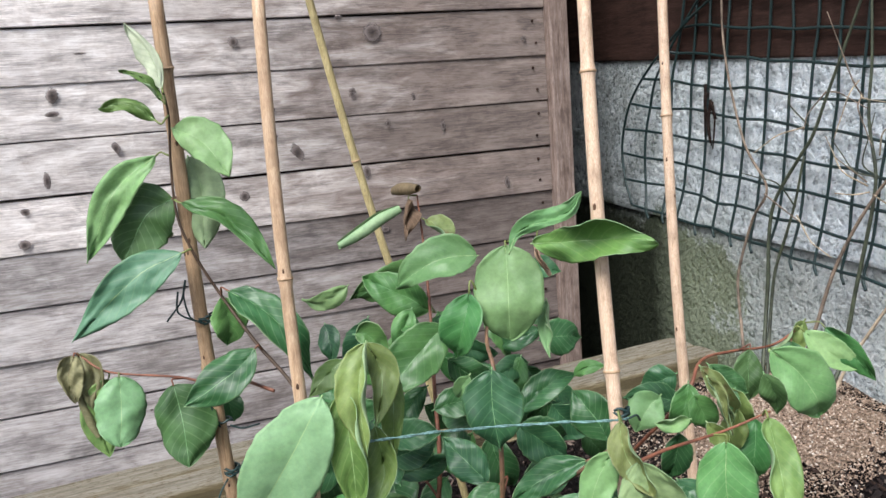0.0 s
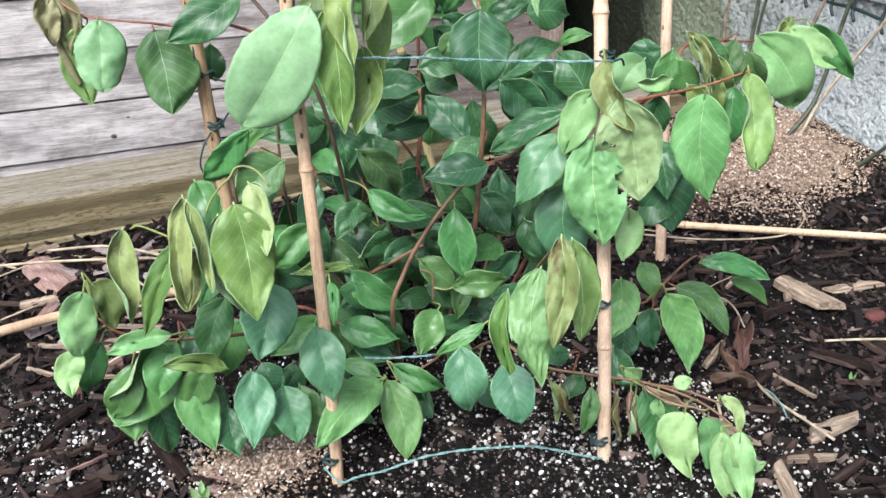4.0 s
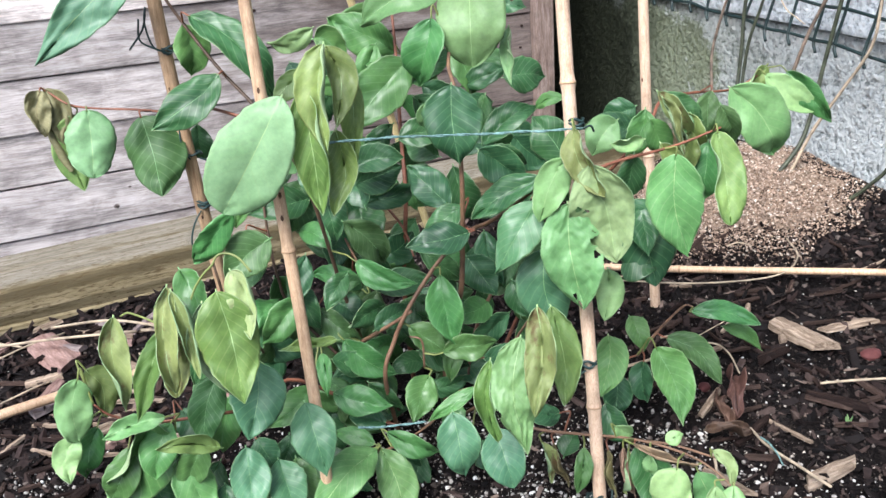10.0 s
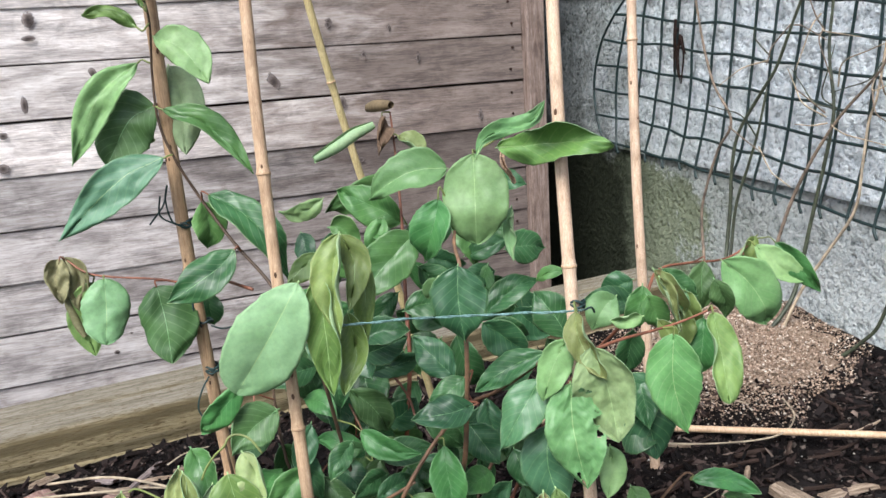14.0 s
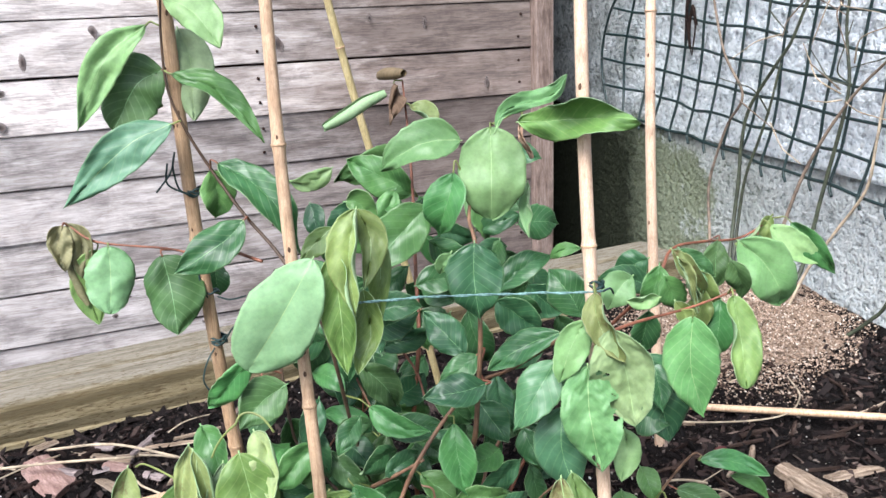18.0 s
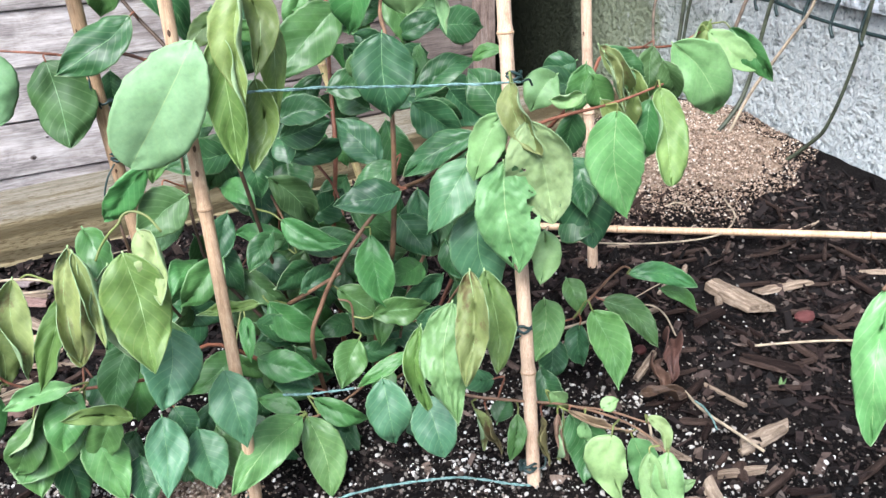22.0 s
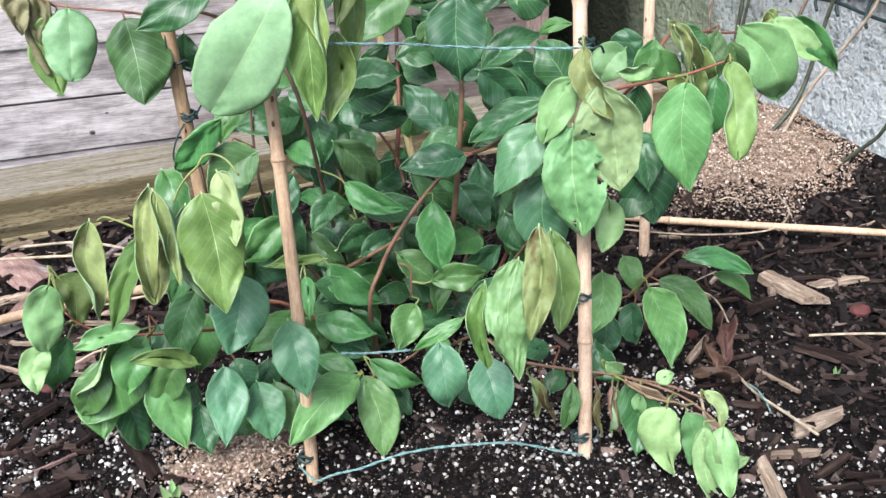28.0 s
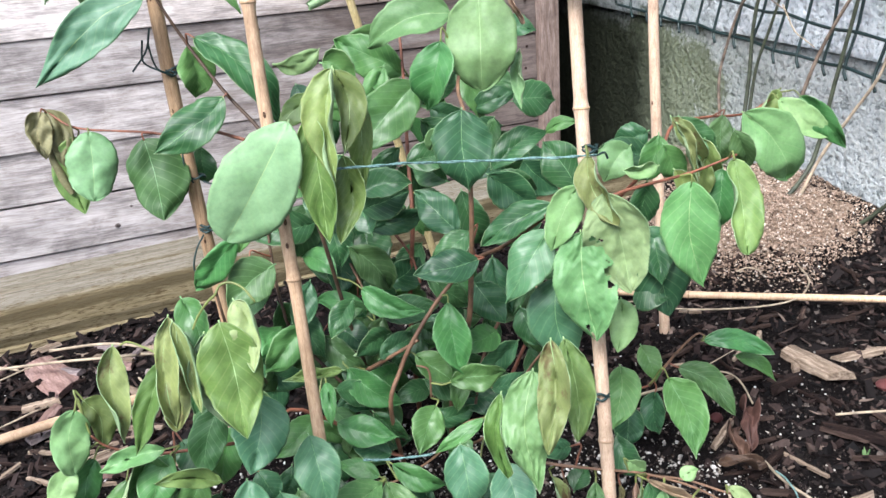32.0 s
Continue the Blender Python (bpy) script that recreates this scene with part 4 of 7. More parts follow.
strand("shoot", [(0.215, 0.625, -0.010), (0.175, 0.630, 0.120), (0.144, 0.604, 0.255), (0.123, 0.639, 0.308), (0.102, 0.667, 0.341), (0.083, 0.690, 0.377), (0.067, 0.693, 0.411), (0.058, 0.697, 0.443), (0.058, 0.696, 0.483), (0.060, 0.685, 0.520), (0.056, 0.681, 0.548)], (0.0018, 0.0008), STEM_DARK, SHRUB)
strand("side_shoot", [(0.108, 0.644, 0.307), (0.087, 0.676, 0.311), (0.067, 0.704, 0.304), (0.044, 0.730, 0.306), (-0.007, 0.762, 0.311), (-0.028, 0.780, 0.324)], (0.0014, 0.0008), STEM_RED, SHRUB)
strand("shoot", [(0.235, 0.655, -0.010), (0.235, 0.660, 0.120), (0.245, 0.662, 0.206), (0.254, 0.685, 0.262), (0.270, 0.724, 0.322), (0.283, 0.763, 0.381), (0.285, 0.776, 0.427)], (0.0026, 0.0009), STEM_RED, SHRUB)
strand("shoot", [(0.245, 0.610, -0.010), (0.250, 0.600, 0.100), (0.247, 0.557, 0.152), (0.249, 0.549, 0.205), (0.247, 0.538, 0.261), (0.254, 0.557, 0.318), (0.265, 0.591, 0.337), (0.294, 0.630, 0.375), (0.295, 0.607, 0.403)], (0.0027, 0.0010), STEM, SHRUB)
strand("main_branch", [(0.200, 0.600, -0.010), (0.181, 0.573, 0.084), (0.192, 0.574, 0.117), (0.206, 0.571, 0.145), (0.233, 0.575, 0.174), (0.260, 0.571, 0.199), (0.279, 0.552, 0.214), (0.295, 0.513, 0.247), (0.306, 0.482, 0.276), (0.304, 0.462, 0.287)], (0.0020, 0.0014), STEM, SHRUB)
strand("side_shoot", [(0.173, 0.603, 0.109), (0.191, 0.581, 0.129), (0.208, 0.569, 0.143)], (0.0019, 0.0012), STEM, SHRUB)
strand("side_shoot", [(0.309, 0.466, 0.268), (0.338, 0.467, 0.272), (0.385, 0.466, 0.275), (0.422, 0.460, 0.284)], (0.0015, 0.0008), STEM_RED, SHRUB)
strand("side_shoot", [(0.300, 0.640, 0.000), (0.400, 0.660, 0.140), (0.453, 0.602, 0.240), (0.487, 0.618, 0.266), (0.531, 0.628, 0.265), (0.585, 0.634, 0.260), (0.629, 0.637, 0.274)], (0.0020, 0.0010), STEM_RED, SHRUB)
strand("low_shoot", [(0.240, 0.580, 0.020), (0.247, 0.513, 0.074), (0.257, 0.466, 0.076), (0.291, 0.442, 0.072), (0.324, 0.425, 0.067), (0.353, 0.401, 0.059), (0.368, 0.382, 0.049), (0.373, 0.363, 0.040)], (0.0014, 0.0007), STEM, SHRUB)
strand("side_shoot", [(0.326, 0.424, 0.066), (0.350, 0.410, 0.062), (0.368, 0.393, 0.057), (0.380, 0.385, 0.053)], (0.0010, 0.0007), STEM, SHRUB)
strand("low_shoot", [(0.190, 0.580, 0.030), (0.110, 0.579, 0.103), (0.071, 0.559, 0.102), (0.030, 0.547, 0.113), (-0.006, 0.553, 0.116), (-0.030, 0.557, 0.127), (-0.040, 0.557, 0.140)], (0.0017, 0.0008), STEM_RED, SHRUB)
strand("side_shoot", [(0.180, 0.600, 0.060), (0.126, 0.628, 0.137), (0.117, 0.637, 0.169), (0.116, 0.647, 0.208), (0.118, 0.653, 0.242), (0.122, 0.655, 0.272)], (0.0015, 0.0010), STEM_DARK, SHRUB)
strand("side_shoot", [(0.083, 0.554, 0.148), (0.064, 0.516, 0.196), (0.055, 0.487, 0.225), (0.052, 0.480, 0.244), (0.051, 0.482, 0.255)], (0.0012, 0.0008), STEM_DARK, SHRUB)
strand("petiole", [(0.050, 0.481, 0.254), (0.054, 0.482, 0.259), (0.060, 0.480, 0.260), (0.066, 0.475, 0.257), (0.071, 0.469, 0.249)], (0.0008, 0.0007), STEM_GREEN, SHRUB)
strand("petiole", [(0.050, 0.481, 0.254), (0.044, 0.484, 0.248), (0.038, 0.486, 0.240), (0.034, 0.485, 0.233)], (0.0008, 0.0007), STEM_GREEN, SHRUB)
strand("petiole", [(0.026, 0.502, 0.206), (0.015, 0.514, 0.207), (0.004, 0.537, 0.206), (-0.004, 0.549, 0.206), (-0.009, 0.553, 0.203)], (0.0008, 0.0007), STEM_GREEN, SHRUB)
strand("side_shoot", [(0.226, 0.682, 0.206), (0.240, 0.661, 0.179), (0.239, 0.638, 0.160)], (0.0014, 0.0010), STEM_RED, SHRUB)
strand("side_shoot", [(0.304, 0.620, 0.113), (0.286, 0.608, 0.100), (0.270, 0.593, 0.082), (0.258, 0.577, 0.065)], (0.0017, 0.0012), STEM, SHRUB)
strand("side_shoot", [(0.210, 0.555, 0.097), (0.210, 0.556, 0.121), (0.202, 0.562, 0.125)], (0.0010, 0.0008), STEM, SHRUB)
strand("side_shoot", [(0.189, 0.684, 0.178), (0.191, 0.662, 0.164), (0.191, 0.647, 0.159)], (0.0012, 0.0008), STEM, SHRUB)
strand("side_shoot", [(0.240, 0.523, 0.086), (0.228, 0.535, 0.077), (0.204, 0.535, 0.057), (0.166, 0.525, 0.052), (0.144, 0.525, 0.057)], (0.0012, 0.0008), STEM, SHRUB)
strand("side_shoot", [(0.389, 0.512, 0.078), (0.439, 0.541, 0.082), (0.476, 0.561, 0.082), (0.483, 0.557, 0.081)], (0.0014, 0.0008), STEM, SHRUB)
strand("petiole", [(0.225, 0.428, 0.169), (0.227, 0.414, 0.189), (0.223, 0.391, 0.211), (0.222, 0.384, 0.219)], (0.0009, 0.0008), STEM, SHRUB)
leaf((0.083, 0.690, 0.376), (0.084, 0.694, 0.334), 0.031, (0.222, -0.972, -0.081), L_MID, 0.50, 0.04, 0.01)
leaf((0.087, 0.674, 0.383), (0.141, 0.638, 0.314), 0.034, (0.041, -0.873, 0.485), L_DARK, 0.35, 0.12, 0.01)
leaf((0.099, 0.656, 0.339), (0.042, 0.657, 0.304), 0.038, (-0.270, -0.862, 0.430), L_DARK, 0.25, 0.06, 0.01)
leaf((0.088, 0.756, 0.281), (0.089, 0.756, 0.247), 0.024, (-0.115, -0.993, -0.019), L_DARK, 0.30, 0.04, 0.01)
drape([(0.1100, 0.4930, 0.3480), (0.0880, 0.4900, 0.3170), (0.0640, 0.4970, 0.2800)], 0.0240, 0.0245, (-0.22, -0.95, 0.22), L_MILKY, -0.35, -0.25, (0.62, 0.50), wave=0.018, crush=0.03, fold=0.12)
leaf((0.171, 0.539, 0.338), (0.136, 0.545, 0.344), 0.016, (-0.181, -0.977, -0.115), L_MID, 0.30, 0.04, 0.01)
leaf((0.277, 0.778, 0.424), (0.266, 0.764, 0.387), 0.025, (0.077, -0.938, 0.337), L_DRY, 1.00, 0.04, 0.08)
leaf((0.287, 0.763, 0.404), (0.302, 0.741, 0.380), 0.029, (-0.168, -0.787, 0.594), L_WILT, 0.80, 0.04, 0.01)
leaf((0.308, 0.697, 0.377), (0.237, 0.718, 0.355), 0.039, (-0.383, -0.789, 0.481), L_FRESH, 0.30, 0.08, 0.01)
leaf((0.276, 0.739, 0.323), (0.226, 0.778, 0.355), 0.039, (-0.553, -0.822, 0.132), L_MID, 0.35, 0.10, 0.01)
leaf((0.282, 0.779, 0.357), (0.216, 0.795, 0.331), 0.033, (-0.175, -0.973, -0.150), L_MID, 0.30, 0.10, 0.01)
leaf((0.210, 0.782, 0.348), (0.169, 0.800, 0.336), 0.019, (-0.303, -0.908, -0.290), L_LIME, 0.35, 0.10, 0.01)
leaf((0.260, 0.668, 0.327), (0.201, 0.665, 0.275), 0.044, (-0.345, -0.831, 0.436), L_MID, 0.25, 0.04, 0.01)
leaf((0.258, 0.603, 0.368), (0.242, 0.610, 0.316), 0.039, (-0.761, -0.633, 0.140), L_MID, 0.55, 0.04, 0.01)
leaf((0.290, 0.600, 0.402), (0.281, 0.584, 0.331), 0.052, (-0.486, -0.834, 0.261), L_LIME, 0.10, 0.03, 0.01, shape="round")
leaf((0.349, 0.678, 0.365), (0.373, 0.662, 0.359), 0.022, (-0.376, -0.784, 0.493), L_DARK, 0.30, 0.04, 0.01)
leaf((0.347, 0.660, 0.301), (0.390, 0.657, 0.297), 0.032, (-0.041, -0.922, 0.384), L_DARK, 0.25, 0.04, 0.01)
leaf((0.319, 0.691, 0.292), (0.354, 0.669, 0.309), 0.024, (-0.613, -0.631, 0.475), L_DARK, 0.30, 0.04, 0.01)
leaf((0.293, 0.723, 0.291), (0.326, 0.705, 0.279), 0.026, (-0.509, -0.857, -0.073), L_DARK, 0.30, 0.04, 0.01)
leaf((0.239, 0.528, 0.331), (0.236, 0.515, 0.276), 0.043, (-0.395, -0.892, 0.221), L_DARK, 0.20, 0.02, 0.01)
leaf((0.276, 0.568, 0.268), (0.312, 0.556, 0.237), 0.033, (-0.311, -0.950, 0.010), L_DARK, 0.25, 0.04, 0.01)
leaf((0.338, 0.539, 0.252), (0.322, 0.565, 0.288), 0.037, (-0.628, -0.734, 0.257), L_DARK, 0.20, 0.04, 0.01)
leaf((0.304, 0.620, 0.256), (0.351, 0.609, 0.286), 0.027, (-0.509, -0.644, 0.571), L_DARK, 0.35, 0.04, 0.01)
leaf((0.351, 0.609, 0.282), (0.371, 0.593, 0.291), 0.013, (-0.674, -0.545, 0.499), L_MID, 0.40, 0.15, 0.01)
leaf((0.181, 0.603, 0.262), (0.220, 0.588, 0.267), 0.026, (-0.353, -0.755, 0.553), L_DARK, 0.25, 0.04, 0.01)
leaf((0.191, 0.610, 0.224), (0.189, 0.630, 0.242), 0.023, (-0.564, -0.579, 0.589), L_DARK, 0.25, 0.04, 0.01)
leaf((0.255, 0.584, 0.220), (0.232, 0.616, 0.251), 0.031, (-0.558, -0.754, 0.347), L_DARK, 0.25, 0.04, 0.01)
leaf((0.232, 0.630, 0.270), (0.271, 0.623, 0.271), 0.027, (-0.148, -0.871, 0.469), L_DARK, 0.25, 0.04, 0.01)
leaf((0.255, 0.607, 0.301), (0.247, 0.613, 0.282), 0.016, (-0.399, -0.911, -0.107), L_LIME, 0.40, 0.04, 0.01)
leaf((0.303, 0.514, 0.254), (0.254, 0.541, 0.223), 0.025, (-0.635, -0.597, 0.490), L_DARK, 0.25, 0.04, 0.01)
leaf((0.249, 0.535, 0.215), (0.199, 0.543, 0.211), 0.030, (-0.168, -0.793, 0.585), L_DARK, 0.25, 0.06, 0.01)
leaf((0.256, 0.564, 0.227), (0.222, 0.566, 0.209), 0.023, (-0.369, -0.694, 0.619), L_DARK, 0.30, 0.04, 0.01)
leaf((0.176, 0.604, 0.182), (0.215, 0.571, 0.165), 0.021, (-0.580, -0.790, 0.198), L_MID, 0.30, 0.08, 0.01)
leaf((0.275, 0.475, 0.252), (0.239, 0.471, 0.207), 0.034, (-0.484, -0.747, 0.455), L_BLUE, 0.25, 0.04, 0.01)
leaf((0.444, 0.500, 0.260), (0.436, 0.495, 0.214), 0.031, (-0.765, -0.615, 0.192), L_MID, 0.30, 0.04, 0.01)
leaf((0.404, 0.521, 0.281), (0.420, 0.520, 0.248), 0.023, (-0.272, -0.959, -0.081), L_MID, 0.30, 0.04, 0.01)
leaf((0.413, 0.524, 0.301), (0.428, 0.500, 0.268), 0.023, (-0.304, -0.833, 0.463), L_WILT, 0.50, 0.04, 0.01)
leaf((0.429, 0.577, 0.277), (0.408, 0.598, 0.264), 0.028, (-0.718, -0.695, 0.028), L_DARK, 0.30, 0.04, 0.01)
leaf((0.418, 0.554, 0.259), (0.376, 0.575, 0.268), 0.027, (-0.315, -0.845, 0.431), L_DARK, 0.30, 0.04, 0.01)
leaf((0.534, 0.581, 0.277), (0.575, 0.559, 0.211), 0.046, (-0.366, -0.927, 0.075), L_FRESH, 0.25, 0.05, 0.01)
leaf((0.608, 0.618, 0.273), (0.654, 0.591, 0.236), 0.028, (-0.365, -0.909, 0.202), L_LIME, 0.30, 0.05, 0.01)
leaf((0.635, 0.618, 0.272), (0.662, 0.583, 0.225), 0.027, (-0.791, -0.612, -0.007), L_MID, 0.40, 0.10, 0.01)
leaf((0.624, 0.634, 0.277), (0.594, 0.648, 0.248), 0.031, (-0.437, -0.899, 0.038), L_OLIVE, 0.40, 0.04, 0.01)
leaf((0.602, 0.628, 0.262), (0.588, 0.623, 0.221), 0.036, (-0.755, -0.573, 0.319), L_DEEP, 0.30, 0.04, 0.01)
leaf((0.544, 0.619, 0.267), (0.537, 0.610, 0.220), 0.032, (-0.414, -0.886, 0.209), L_DEEP, 0.40, 0.04, 0.01)
leaf((0.084, 0.593, 0.249), (0.049, 0.610, 0.204), 0.022, (-0.275, -0.949, -0.152), L_MID, 0.30, 0.04, 0.01)
leaf((0.108, 0.597, 0.220), (0.069, 0.595, 0.191), 0.035, (-0.316, -0.821, 0.476), L_DEEP, 0.20, 0.04, 0.01)
leaf((0.096, 0.490, 0.135), (0.099, 0.466, 0.088), 0.033, (-0.103, -0.834, 0.542), L_BLUE, 0.20, 0.04, 0.01)
leaf((0.066, 0.549, 0.080), (0.076, 0.537, 0.054), 0.024, (-0.165, -0.916, 0.364), L_DARK, 0.25, 0.04, 0.01)
leaf((0.111, 0.551, 0.032), (0.078, 0.555, 0.009), 0.023, (-0.353, -0.864, 0.359), L_DARK, 0.25, 0.04, 0.01)
drape([(0.1490, 0.5120, 0.0640), (0.1180, 0.4900, 0.0660), (0.0840, 0.4700, 0.0500)], 0.0154, 0.0154, (-0.22, -0.80, 0.81), L_FRESH2, -0.40, -0.30, (0.75, 0.95))
drape([(0.1540, 0.5150, 0.0610), (0.1600, 0.5000, 0.0340), (0.1580, 0.4880, 0.0030)], 0.0150, 0.0159, (-0.27, -0.77, 0.82), L_FRESH2, -0.50, -0.30, (0.75, 0.95))
leaf((0.138, 0.555, 0.017), (0.142, 0.546, -0.027), 0.029, (-0.198, -0.962, 0.187), L_DARK, 0.25, 0.04, 0.01)
leaf((0.198, 0.544, 0.023), (0.185, 0.531, -0.012), 0.024, (-0.351, -0.839, 0.416), L_DARK, 0.25, 0.04, 0.01)
leaf((0.211, 0.503, 0.083), (0.208, 0.480, 0.038), 0.032, (-0.350, -0.820, 0.452), L_BLUE, 0.20, 0.04, 0.01)
leaf((0.218, 0.443, 0.101), (0.217, 0.414, 0.069), 0.035, (-0.387, -0.675, 0.628), L_BLUE, 0.25, 0.04, 0.01)
leaf((0.165, 0.532, 0.063), (0.199, 0.508, 0.045), 0.021, (-0.388, -0.834, 0.392), L_MID, 0.25, 0.04, 0.01)
leaf((0.154, 0.532, 0.055), (0.127, 0.558, 0.061), 0.017, (-0.383, -0.569, 0.728), L_MID, 0.25, 0.04, 0.01)
leaf((0.178, 0.545, 0.032), (0.195, 0.543, 0.007), 0.020, (-0.109, -0.994, 0.027), L_DARK, 0.25, 0.04, 0.01)
leaf((0.137, 0.580, 0.082), (0.177, 0.548, 0.075), 0.027, (-0.385, -0.634, 0.671), L_MID, 0.22, 0.04, 0.01)
leaf((0.157, 0.602, 0.116), (0.194, 0.580, 0.083), 0.029, (-0.321, -0.912, 0.255), L_MID, 0.22, 0.04, 0.01)
leaf((0.233, 0.562, 0.173), (0.232, 0.539, 0.120), 0.034, (-0.368, -0.852, 0.373), L_MID, 0.40, 0.04, 0.01)
leaf((0.206, 0.574, 0.128), (0.232, 0.557, 0.104), 0.024, (-0.138, -0.867, 0.479), L_MID, 0.25, 0.04, 0.01)
leaf((0.223, 0.545, 0.112), (0.261, 0.523, 0.120), 0.023, (-0.520, -0.837, 0.169), L_MID, 0.25, 0.04, 0.01)
leaf((0.209, 0.543, 0.096), (0.185, 0.524, 0.069), 0.028, (-0.046, -0.810, 0.584), L_MID, 0.35, 0.04, 0.01)
leaf((0.237, 0.515, 0.091), (0.197, 0.523, 0.068), 0.014, (-0.505, -0.532, 0.679), L_MID, 0.30, 0.04, 0.01)
leaf((0.174, 0.559, 0.053), (0.145, 0.579, 0.065), 0.022, (-0.222, -0.717, 0.661), L_DARK, 0.25, 0.04, 0.01)
leaf((0.231, 0.530, 0.048), (0.219, 0.549, 0.048), 0.030, (-0.576, -0.364, 0.732), L_MID, 0.25, 0.04, 0.01)
leaf((0.134, 0.588, 0.116), (0.127, 0.563, 0.092), 0.013, (-0.480, -0.549, 0.685), L_MID, 0.60, 0.04, 0.01)
leaf((0.131, 0.516, 0.163), (0.091, 0.528, 0.159), 0.011, (-0.255, -0.672, 0.695), L_OLIVE, 0.30, 0.08, 0.01)
leaf((0.397, 0.535, 0.103), (0.397, 0.513, 0.080), 0.021, (-0.403, -0.668, 0.626), L_MID, 0.30, 0.04, 0.01)
leaf((0.398, 0.515, 0.068), (0.394, 0.504, 0.033), 0.024, (-0.704, -0.649, 0.288), L_DARK, 0.30, 0.04, 0.01)
leaf((0.374, 0.521, 0.060), (0.365, 0.510, 0.024), 0.027, (-0.398, -0.839, 0.370), L_DARK, 0.30, 0.04, 0.01)
leaf((0.312, 0.440, 0.052), (0.308, 0.425, 0.020), 0.018, (-0.771, -0.527, 0.358), L_BRONZE, 1.10, 0.04, 0.06)
leaf((0.326, 0.433, 0.051), (0.319, 0.426, 0.017), 0.016, (-0.285, -0.928, 0.242), L_WILT, 1.10, 0.04, 0.06)
leaf((0.292, 0.442, 0.060), (0.280, 0.432, 0.028), 0.015, (-0.219, -0.908, 0.357), L_MID, 0.40, 0.04, 0.01)
leaf((0.274, 0.457, 0.061), (0.278, 0.441, 0.031), 0.016, (-0.707, -0.660, 0.253), L_BRONZE, 1.10, 0.04, 0.06)
leaf((0.266, 0.461, 0.062), (0.268, 0.452, 0.031), 0.016, (-0.108, -0.960, 0.259), L_WILT, 0.70, 0.04, 0.06)
leaf((0.312, 0.431, 0.079), (0.329, 0.432, 0.064), 0.013, (-0.020, -0.997, -0.072), L_LIME, 0.40, 0.04, 0.01)
leaf((0.328, 0.408, 0.062), (0.328, 0.411, 0.042), 0.012, (-0.815, -0.572, -0.091), L_LIME, 0.40, 0.04, 0.01)
leaf((0.346, 0.413, 0.063), (0.359, 0.410, 0.069), 0.011, (-0.450, -0.552, 0.702), L_LIME, 0.40, 0.04, 0.01)
leaf((0.274, 0.601, 0.165), (0.289, 0.577, 0.134), 0.032, (-0.502, -0.788, 0.358), L_DARK, 0.20, 0.04, 0.01)
leaf((0.190, 0.674, 0.162), (0.158, 0.701, 0.168), 0.018, (-0.592, -0.770, 0.236), L_DARK, 0.25, 0.04, 0.01)
leaf((0.160, 0.638, 0.139), (0.176, 0.608, 0.120), 0.028, (-0.312, -0.616, 0.723), L_DARK, 0.25, 0.04, 0.01)
leaf((0.188, 0.638, 0.141), (0.150, 0.674, 0.152), 0.020, (-0.440, -0.661, 0.607), L_MID, 0.25, 0.04, 0.01)
leaf((0.199, 0.675, 0.148), (0.236, 0.686, 0.168), 0.028, (-0.101, -0.768, 0.633), L_DARK, 0.25, 0.04, 0.01)
leaf((0.219, 0.668, 0.153), (0.247, 0.658, 0.175), 0.033, (-0.395, -0.916, 0.077), L_DARK, 0.25, 0.04, 0.01)
leaf((0.185, 0.612, 0.245), (0.227, 0.615, 0.252), 0.029, (0.050, -0.987, 0.152), L_DARK, 0.25, 0.04, 0.01)
leaf((0.197, 0.640, 0.218), (0.248, 0.632, 0.224), 0.022, (-0.185, -0.976, 0.114), L_DARK, 0.25, 0.04, 0.01)
leaf((0.175, 0.677, 0.221), (0.176, 0.655, 0.184), 0.036, (-0.094, -0.858, 0.504), L_DARK, 0.25, 0.04, 0.01)
leaf((0.210, 0.697, 0.197), (0.207, 0.666, 0.156), 0.044, (-0.451, -0.700, 0.554), L_DARK, 0.25, 0.04, 0.01)
leaf((0.157, 0.670, 0.239), (0.138, 0.672, 0.191), 0.037, (-0.141, -0.990, 0.028), L_DEEP, 0.20, 0.04, 0.01)
leaf((0.121, 0.689, 0.244), (0.094, 0.678, 0.207), 0.025, (-0.302, -0.825, 0.477), L_MID, 0.30, 0.04, 0.01)
leaf((0.097, 0.634, 0.212), (0.082, 0.615, 0.171), 0.035, (-0.273, -0.835, 0.478), L_DEEP, 0.20, 0.04, 0.01)
leaf((0.038, 0.572, 0.054), (0.020, 0.569, 0.015), 0.029, (-0.401, -0.877, 0.263), L_DARK, 0.25, 0.04, 0.01)
leaf((-0.001, 0.590, 0.054), (-0.023, 0.581, 0.026), 0.027, (0.019, -0.957, 0.290), L_MID, 0.30, 0.04, 0.01)
leaf((-0.018, 0.576, 0.082), (-0.016, 0.556, 0.047), 0.024, (-0.171, -0.860, 0.481), L_MID, 0.40, 0.04, 0.01)
leaf((0.018, 0.574, 0.107), (0.026, 0.546, 0.083), 0.025, (-0.377, -0.666, 0.643), L_DARK, 0.30, 0.04, 0.01)
leaf((0.058, 0.569, 0.109), (0.039, 0.570, 0.061), 0.029, (-0.492, -0.850, 0.189), L_MID, 0.30, 0.04, 0.01)
leaf((0.084, 0.579, 0.104), (0.073, 0.589, 0.135), 0.029, (-0.249, -0.941, 0.227), L_DEEP, 0.30, 0.04, 0.01)
leaf((0.095, 0.573, 0.059), (0.077, 0.564, 0.028), 0.025, (-0.000, -0.956, 0.293), L_DARK, 0.30, 0.04, 0.01)
